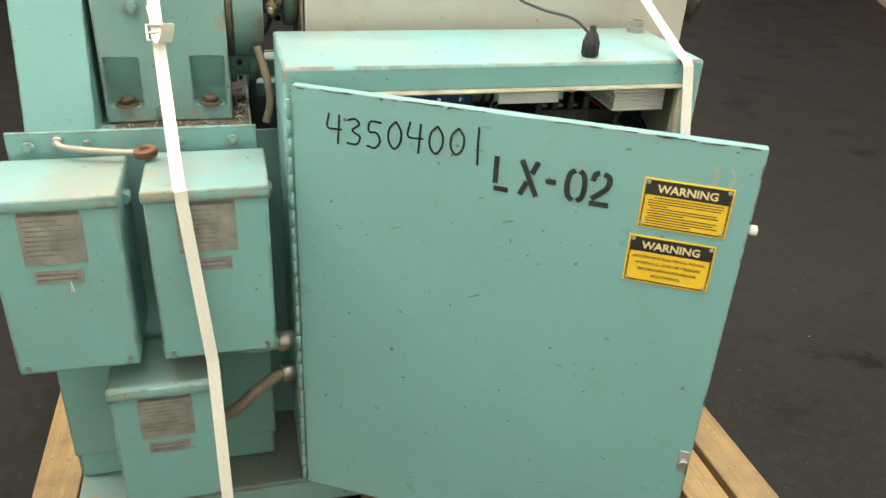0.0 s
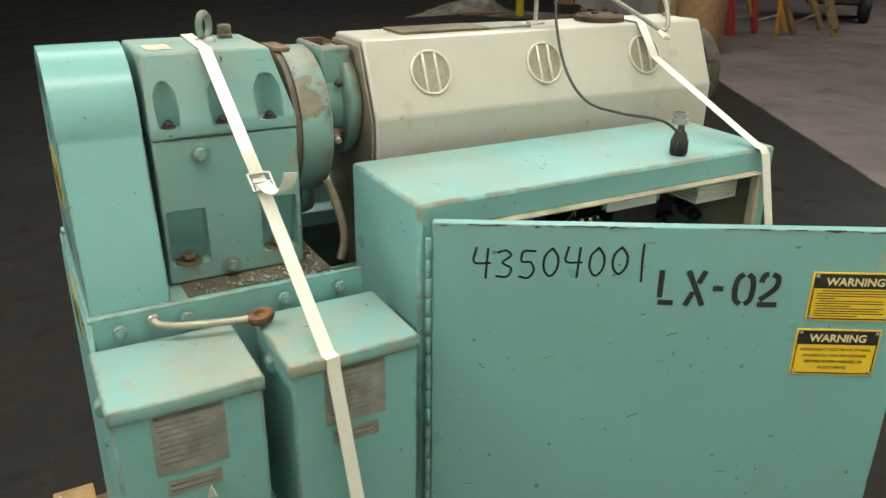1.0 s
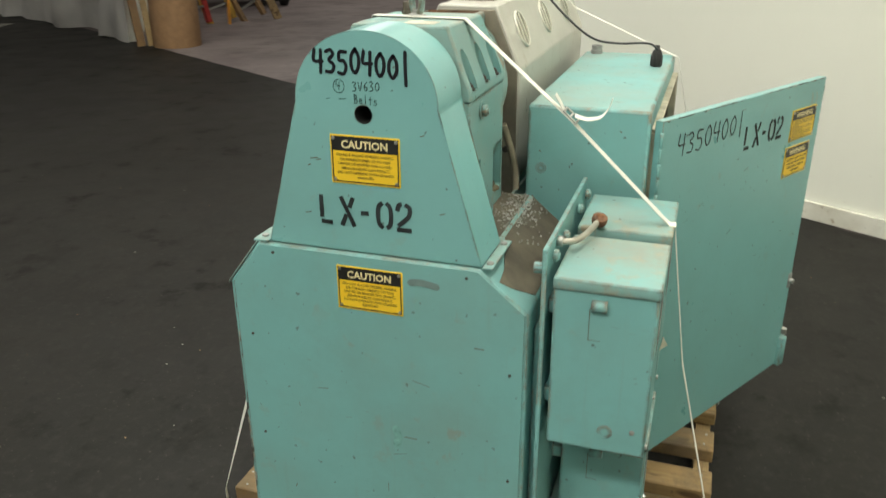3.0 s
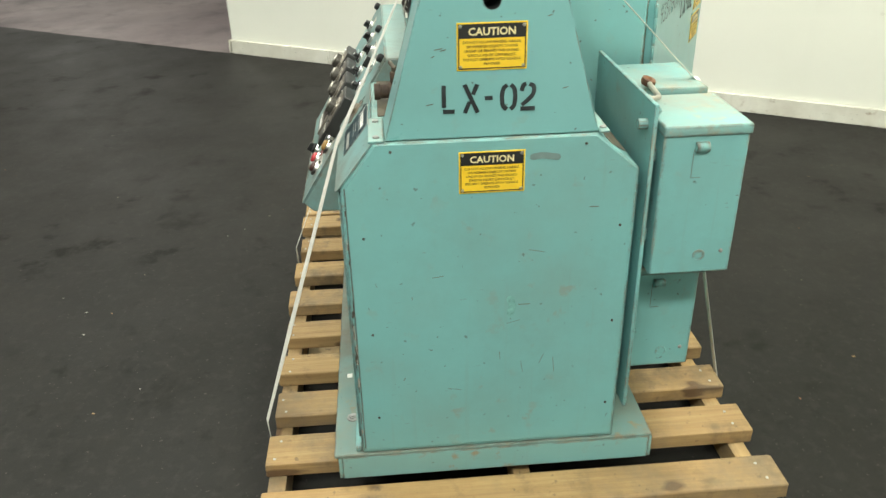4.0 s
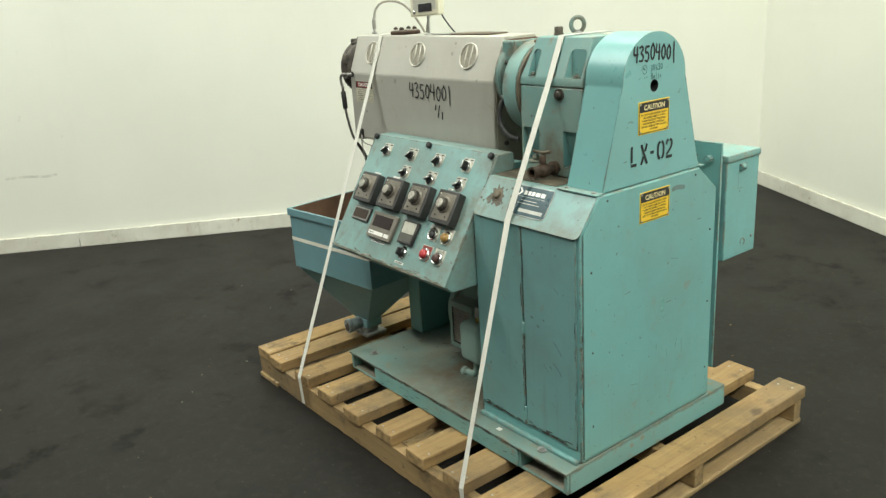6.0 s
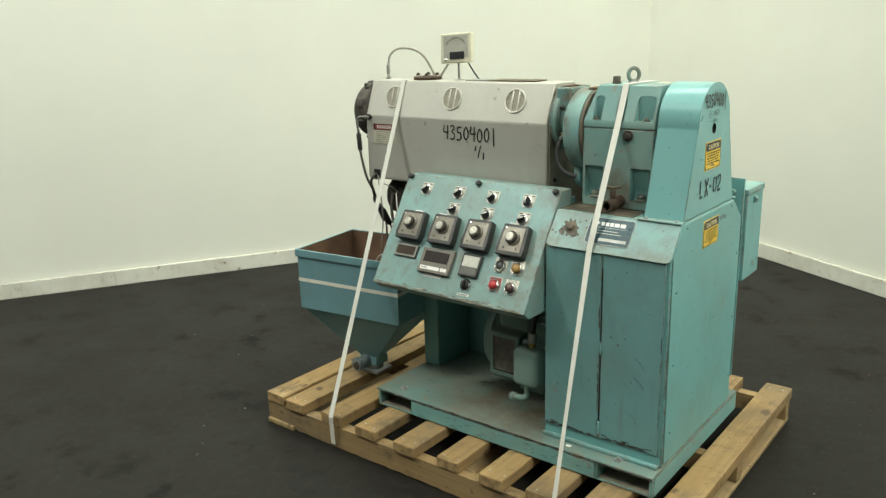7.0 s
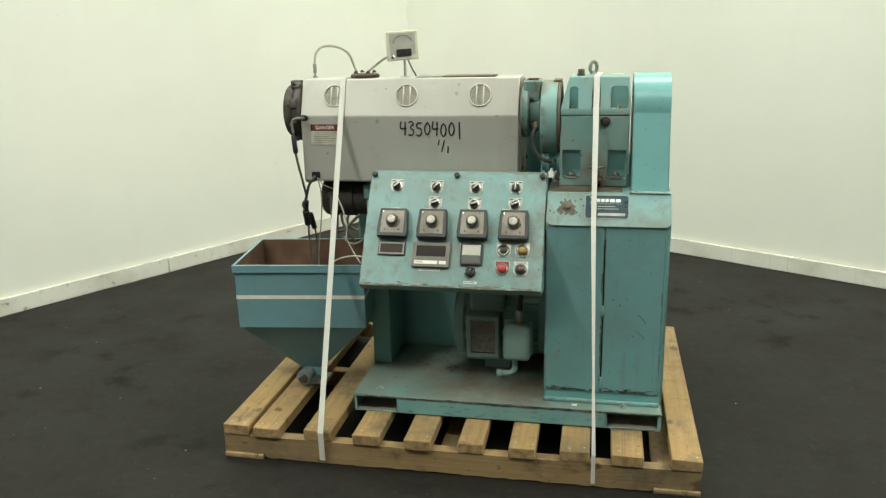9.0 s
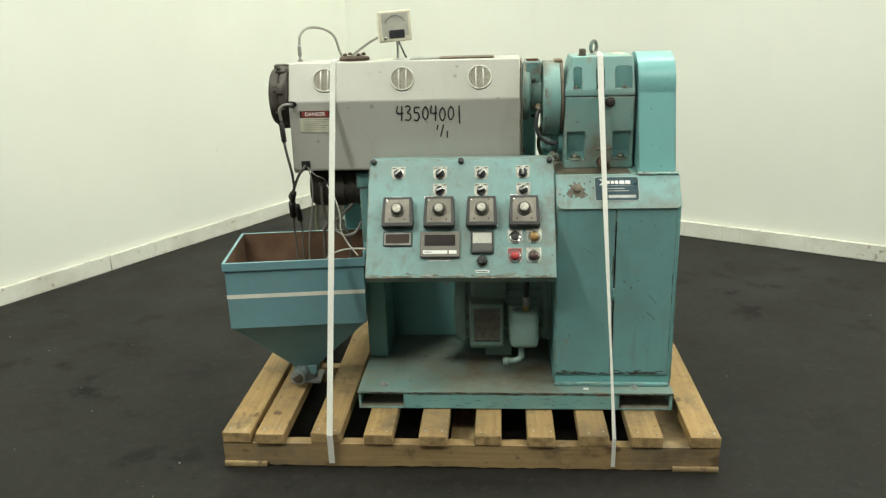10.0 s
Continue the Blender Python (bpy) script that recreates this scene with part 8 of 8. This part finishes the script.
# ---- the hall behind, things on its floor ----
# its plan, turned and scaled about the ground by the machine
FAR = Matrix.Translation((-1.0, 0.7, 0)) @ Matrix.Rotation(radians(1.3), 4, "Z") @ Matrix.Scale(0.985, 4) @ Matrix.Translation((1.0, -0.7, 0))
near_things = set(scene.objects)
def drum():
    root = thing("fibre_drum", (7.08, 6.98, 0), "brown fibre drum with a plastic liner folded over its rim", "drum")
    s = Mesh(CARDBOARD)
    s.lathe(CARDBOARD, [(0.275, 0.0), (0.280, 0.015), (0.280, 0.87), (0.272, 0.872), (0.270, 0.77)], pose(7.08, 6.98, 0), 36)
    part("drum_body", s, root)
    s = Mesh(ZINC)
    s.lathe(ZINC, [(0.283, 0.865), (0.288, 0.875), (0.285, 0.888), (0.270, 0.888)], pose(7.08, 6.98, 0), 36, cap=False)
    part("rim", s, root, "metal rim")
    s = Mesh(FILM)
    rd = random.Random(2)
    rows = [(0.290, 0.885), (0.296, 0.86), (0.293, 0.81), (0.300, 0.75)]
    s.sheet(FILM, 48, 3, lambda a, b: pose(7.08, 6.98, 0) @ Vector(((rows[round(b * 3)][0] + 0.006 * math.sin(a * 71)) * math.cos(6.2832 * a), (rows[round(b * 3)][0] + 0.006 * math.sin(a * 71)) * math.sin(6.2832 * a), rows[round(b * 3)][1] + (0.02 * math.sin(a * 43) if b > 0.9 else 0))))
    part("liner", s, root, "clear plastic liner")


drum()


def leaning(name, label, x, y, w, d, h, lean, turn, mat, category="board"):
    s = Mesh(mat)
    s.box(mat, -w / 2, w / 2, -d / 2, d / 2, 0, h, 0.004, Matrix.Translation((x, y, 0)) @ Matrix.Rotation(radians(turn), 4, "Z") @ Matrix.Rotation(radians(lean), 4, "Y"))
    return single(name, s, label, category)


leaning("leaning_plank", "dark-ended wooden plank leaning against the panel", 6.90, 7.36, 0.10, 0.03, 1.45, -5, -32, PLANK)
leaning("leaning_plank", "short pale plank leaning beside the drum", 6.98, 7.28, 0.08, 0.03, 0.85, -4, -32, PINE_OLD)
s = Mesh(WALL)
s.box(WALL, -0.08, 0.08, -0.06, 0.06, 0, 3.4, 0.006, Matrix.Translation((7.25, 7.80, 0)) @ Matrix.Rotation(radians(58.8), 4, "Z"))
single("white_post", s, "upright white post at the end of the sheeting", "post", kind="structure")
s = Mesh(WALL)
s.box(WALL, 7.50, 8.75, 8.25, 8.33, 0, 2.6, 0.004, None)
single("partition", s, "white partition behind the drum", "partition", kind="structure")


def ladder(x, y, turn, lean, mat, h=2.4, w=0.38, label="", tilt=0.0):
    root = thing("step_ladder", (x, y, 0), label, "ladder", "ladders against the partition")
    m = Matrix.Translation((x, y, 0)) @ Matrix.Rotation(radians(-32), 4, "Z") @ Matrix.Rotation(radians(tilt), 4, "Y") @ Matrix.Rotation(radians(turn + 32), 4, "Z") @ Matrix.Rotation(radians(lean), 4, "X")
    for a in (-w / 2, w / 2):
        s = Mesh(mat)
        s.box(mat, a - 0.035, a + 0.035, -0.04, 0.04, 0, h, 0.004, m)
        part("rail", s, root)
    for k in range(7):
        s = Mesh(ZINC)
        s.box(ZINC, -w / 2 + 0.036, w / 2 - 0.036, -0.03, 0.03, 0.22 + 0.3 * k, 0.25 + 0.3 * k, 0.002, m)
        part("rung", s, root)


ladder(8.92, 7.90, -25, -6, RED, tilt=-7, label="red fibreglass ladder leaning on the partition")
ladder(9.30, 7.72, -32, -9, LADDERYELLOW, tilt=-15, label="yellow fibreglass ladder leaning on the partition")
ladder(9.72, 7.42, -20, -10, PLANK, tilt=-21, label="old wooden ladder leaning on the partition")
leaning("leaning_plank", "wooden plank leaning among the ladders", 9.92, 7.14, 0.12, 0.04, 2.4, -22, -32, PINE_OLD)
leaning("leaning_plank", "red post leaning among the ladders", 8.66, 7.86, 0.12, 0.06, 2.3, -9, -32, RED)
leaning("leaning_plank", "orange-red batten leaning among the ladders", 9.12, 7.50, 0.06, 0.04, 0.9, -8, 40, ORANGE)

# grey sheeting hung along the line of the wall
rd = random.Random(12)


def sheeting(a, b):
    p = CORNER + LINE * (10.95 + 6.6 * a - 0.12 * b)
    fold = 0.05 * math.sin(a * 23 + 2 * b) + 0.03 * math.sin(a * 61 + b * 3) + 0.05 * math.sin(9 * b + a * 17) + 0.22 * noise.noise(Vector((a * 7 + b * 3, b * 4 - a * 4, 1)))
    drag = 0.40 * math.exp(-(((a - 0.75) / 0.22) ** 2)) * (1 - b) ** 2
    return Vector((p.x, p.y, 0)) + OUT1 * (fold + 0.12 + drag) + Vector((0, 0, 0.004 + 3.6 * b + 0.03 * (1 - b) * math.sin(a * 19) ** 2))


s = Mesh(SHEETING)
s.sheet(SHEETING, 110, 26, sheeting)
single("hanging_sheeting", s, "grey plastic sheeting hanging in loose folds", "sheeting", angle=80)


def cardboard_box(x, y, turn, w, d, h, label):
    s = Mesh(CARDBOARD)
    m = Matrix.Translation((x, y, 0)) @ Matrix.Rotation(radians(turn), 4, "Z")
    s.box(CARDBOARD, -w / 2, w / 2, -d / 2, d / 2, 0, h, 0.004, m)
    c = Mesh(CARDBOARD)
    c.box(CARDBOARD, -w / 2 + 0.012, w / 2 - 0.012, -d / 2 + 0.012, d / 2 - 0.012, 0.02, h + 0.1, 0, m)
    s.cut(c)
    s.box(CARDBOARD, w / 2, w / 2 + 0.22, -d / 2, d / 2, h - 0.012, h - 0.004, 0, m @ Matrix.Translation((0.0, 0, -0.05)) @ Matrix.Rotation(radians(14), 4, "Y"))
    return single("cardboard_box", s, label, "box")


cardboard_box(9.55, 12.45, 20, 0.55, 0.42, 0.26, "open brown cardboard box on the dark floor")

# yellow post on its foot, sheet of film beside it
post = thing("yellow_post", (7.22, 10.81, 0), "yellow steel post on a flat foot", "post")
s = Mesh(POSTYELLOW)
s.rod(POSTYELLOW, (7.22, 10.81, 0.03), (7.22, 10.81, 0.93), 0.062, n=20)
part("pole", s, post)
s = Mesh(GREYMETAL)
s.lathe(DARKIRON, [(0.30, 0.0), (0.30, 0.022), (0.27, 0.032)], pose(7.22, 10.81, 0), 8)
part("foot", s, post, "dark flat foot")


def heap(a, b):
    """A draped sheet: pinched to a point at one end, thrown up to a ridge at the other."""
    w = 0.10 + 0.95 * min(1.0, a * 1.25)
    x, y = 5.62 + 2.15 * a, 11.60 + 0.75 * a + (b - 0.5) * w
    ridge = 0.27 * max(0.0, a - 0.12) ** 0.8 * max(0.0, min(1.0, (1.0 - a) * 9)) * (1 - abs(2 * b - 1) ** 1.6)
    rough = 0.08 * noise.noise(Vector((a * 8, b * 5, 2))) + 0.04 * noise.noise(Vector((a * 19, b * 11, 5))) + 0.015 * noise.noise(Vector((a * 41, b * 23, 7)))
    return Vector((x, y, 0.006 + max(0.0, ridge + rough * min(1.0, 4 * a) * max(0.0, 1 - abs(2 * b - 1) ** 3))))


s = Mesh(FILM)
s.sheet(FILM, 60, 30, heap)
single("crumpled_film", s, "crumpled clear plastic film lying on the floor", "plastic film", angle=50)
s = Mesh(FILM)
s.sheet(FILM, 20, 10, lambda a, b: Vector((7.3 + 1.1 * a - 0.5 * b, 10.35 + 0.3 * a + 0.9 * b, 0.005 + 0.02 * abs(noise.noise(Vector((a * 6, b * 6, 1)))))))
single("film_scrap", s, "flat scrap of plastic film round the post's foot", "plastic film", angle=50)
s = Mesh(PINE_OLD)
s.box(PLANK, -0.48, 0.48, -0.05, 0.05, 0.0, 0.04, 0.004, Matrix.Translation((7.08, 11.45, 0)) @ Matrix.Rotation(radians(-7), 4, "Z"))
single("loose_plank", s, "loose plank on the floor behind the post", "plank")


def blue_machine(x, y, turn, w, d, h, label):
    root = thing("blue_machine", (x, y, 0), label, "machine")
    m = Matrix.Translation((x, y, 0)) @ Matrix.Rotation(radians(turn), 4, "Z")
    s = Mesh(MACHINEBLUE)
    s.box(MACHINEBLUE, -w / 2, w / 2, -d / 2, d / 2, 0.16, h * 0.62, 0.02, m)
    part("bed", s, root)
    s = Mesh(MACHINEBLUE)
    s.box(MACHINEBLUE, -w / 2 + 0.1, w * 0.18, -d / 2 + 0.08, d / 2 - 0.08, h * 0.62, h, 0.02, m)
    part("head", s, root)
    s = Mesh(BLACK)
    s.box(DARKIRON, w * 0.28, w / 2 + 0.35, -d / 2 + 0.15, d / 2 - 0.2, 0.10, h * 0.5, 0.02, m)
    part("drive_end", s, root, "dark drive end")
    for a in (-w / 2 + 0.2, w / 2 - 0.2):
        s = Mesh(DARKIRON)
        s.box(DARKIRON, a - 0.12, a + 0.12, -d / 2 + 0.1, d / 2 - 0.1, 0, 0.165, 0.01, m)
        part("foot", s, root)
    s = Mesh(REDPART)
    s.tube(REDPART, [m @ Vector(p) for p in ((0.05, -d / 2 - 0.03, h * 0.6), (0.22, -d / 2 - 0.08, 0.55), (0.1, -d / 2 - 0.08, 0.30), (-0.25, -d / 2 - 0.05, 0.22))], 0.02, 8, 6)
    part("red_hose", s, root, "red hose")
    s = Mesh(CABLEWHITE)
    s.tube(CABLEWHITE, [m @ Vector(p) for p in ((-0.5, -d / 2 - 0.04, h * 0.66), (0.0, -d / 2 - 0.10, h * 0.58), (0.6, -d / 2 - 0.05, h * 0.66))], 0.025, 8, 6)
    part("pale_hose", s, root, "pale hose")


blue_machine(6.55, 17.9, -17, 2.3, 1.1, 1.5, "long blue machine on dark feet far behind")
blue_machine(11.75, 15.85, -73, 1.5, 1.0, 1.7, "blue machine with a red hose beside the sheeting")
blue_machine(26.5, 16.5, -30, 3.4, 1.4, 1.7, "blue machine at the far end of the hall")


def rack_cart(x, y, turn, label, w=1.1, n=3):
    root = thing("shelf_cart", (x, y, 0), label, "cart")
    m = Matrix.Translation((x, y, 0)) @ Matrix.Rotation(radians(turn), 4, "Z")
    for a in (-w / 2, w / 2):
        for b in (-0.3, 0.3):
            s = Mesh(DARKGREEN)
            s.box(DARKGREEN, a - 0.025, a + 0.025, b - 0.025, b + 0.025, 0.10, 1.5, 0.003, m)
            part("upright", s, root)
            s = Mesh(CABLEWHITE)
            s.rod(CABLEWHITE, m @ Vector((a - 0.02, b, 0.055)), m @ Vector((a + 0.02, b, 0.055)), 0.055, n=16)
            part("castor", s, root, "pale castor")
    for k in range(n):
        s = Mesh(GREYMETAL)
        s.box(GREYMETAL, -w / 2 - 0.03, w / 2 + 0.03, -0.33, 0.33, 0.14 + 0.5 * k, 0.18 + 0.5 * k, 0.004, m)
        part("shelf", s, root)
    for k in range(4):
        s = Mesh(CABLEWHITE if k % 2 else DARKGREEN)
        mt = (SHEETING, DARKGREEN, CARDBOARD, GREYMETAL)[k]
        s.box(mt, -w / 2 + 0.05 + 0.26 * k, -w / 2 + 0.27 + 0.26 * k, -0.25, 0.25, 0.182, 0.42 + 0.05 * (k % 2), 0.01, m)
        part("crate", s, root)


rack_cart(3.5, 17.9, -17, "dark shelf cart on pale castors with crates")
rack_cart(10.95, 18.45, -48, "shelf rack with stacked boards far behind", 2.5)
rack_cart(1.6, 18.3, -17, "second shelf cart with crates", 1.4)

# pallet truck-like dark machine with a wheel beside the ladders
fork = thing("dark_truck", (11.9, 8.4, 0), "dark yellow-trimmed lift truck beyond the ladders", "lift truck")
m = Matrix.Translation((11.9, 8.6, 0)) @ Matrix.Rotation(radians(35), 4, "Z")
s = Mesh(DARKIRON)
s.box(DARKIRON, -0.45, 0.75, -0.45, 0.45, 0.25, 1.25, 0.05, m)
part("chassis", s, fork)
for a0, a1, z0, z1 in ((-0.50, -0.44, 0.2, 2.2), (0.70, 0.78, 0.3, 2.0)):
    s = Mesh(LADDERYELLOW)
    s.box(LADDERYELLOW, a0, a1, -0.48, -0.40, z0, z1, 0.01, m)
    part("mast", s, fork, "yellow mast")
for a in (-0.35, 0.55):
    s = Mesh(RUBBER)
    s.rod(RUBBER, m @ Vector((a, -0.50, 0.22)), m @ Vector((a, -0.34, 0.22)), 0.22, n=24, bev=0.03)
    part("wheel", s, fork, "black wheel")

for ob in set(scene.objects) - near_things:
    if ob.parent is None and ob.name != "hanging_sheeting":
        ob.matrix_basis = FAR @ ob.matrix_basis

# specks of litter on the dark floor
s = Mesh(PAPER)
rf = random.Random(31)
for k in range(240):
    x, y, r = rf.uniform(-3.5, 2.5), rf.uniform(-0.5, 5.5), rf.uniform(0.0015, 0.005)
    if (Vector((x, y, 0)) - CORNER).dot(OUT1) < 0.3 or (Vector((x, y, 0)) - CORNER).dot(OUT2) < 0.3 or (-0.4 < x < 1.2 and 0.85 < y < 2.0):
        continue
    a = rf.uniform(0, 3.1)
    s.prism((CABLEGREY, GRIME, CABLEGREY, PLANK, CABLETAN, RUST)[k % 6], [(r, 0), (0.3 * r, 0.6 * r), (-r, 0.2 * r), (-0.4 * r, -0.6 * r)], 0.0012, Matrix.Translation((x, y, 0.0004)) @ Matrix.Rotation(a, 4, "Z"))
single("floor_litter", s, "small scraps and specks on the dark floor", "litter", kind="stuff")
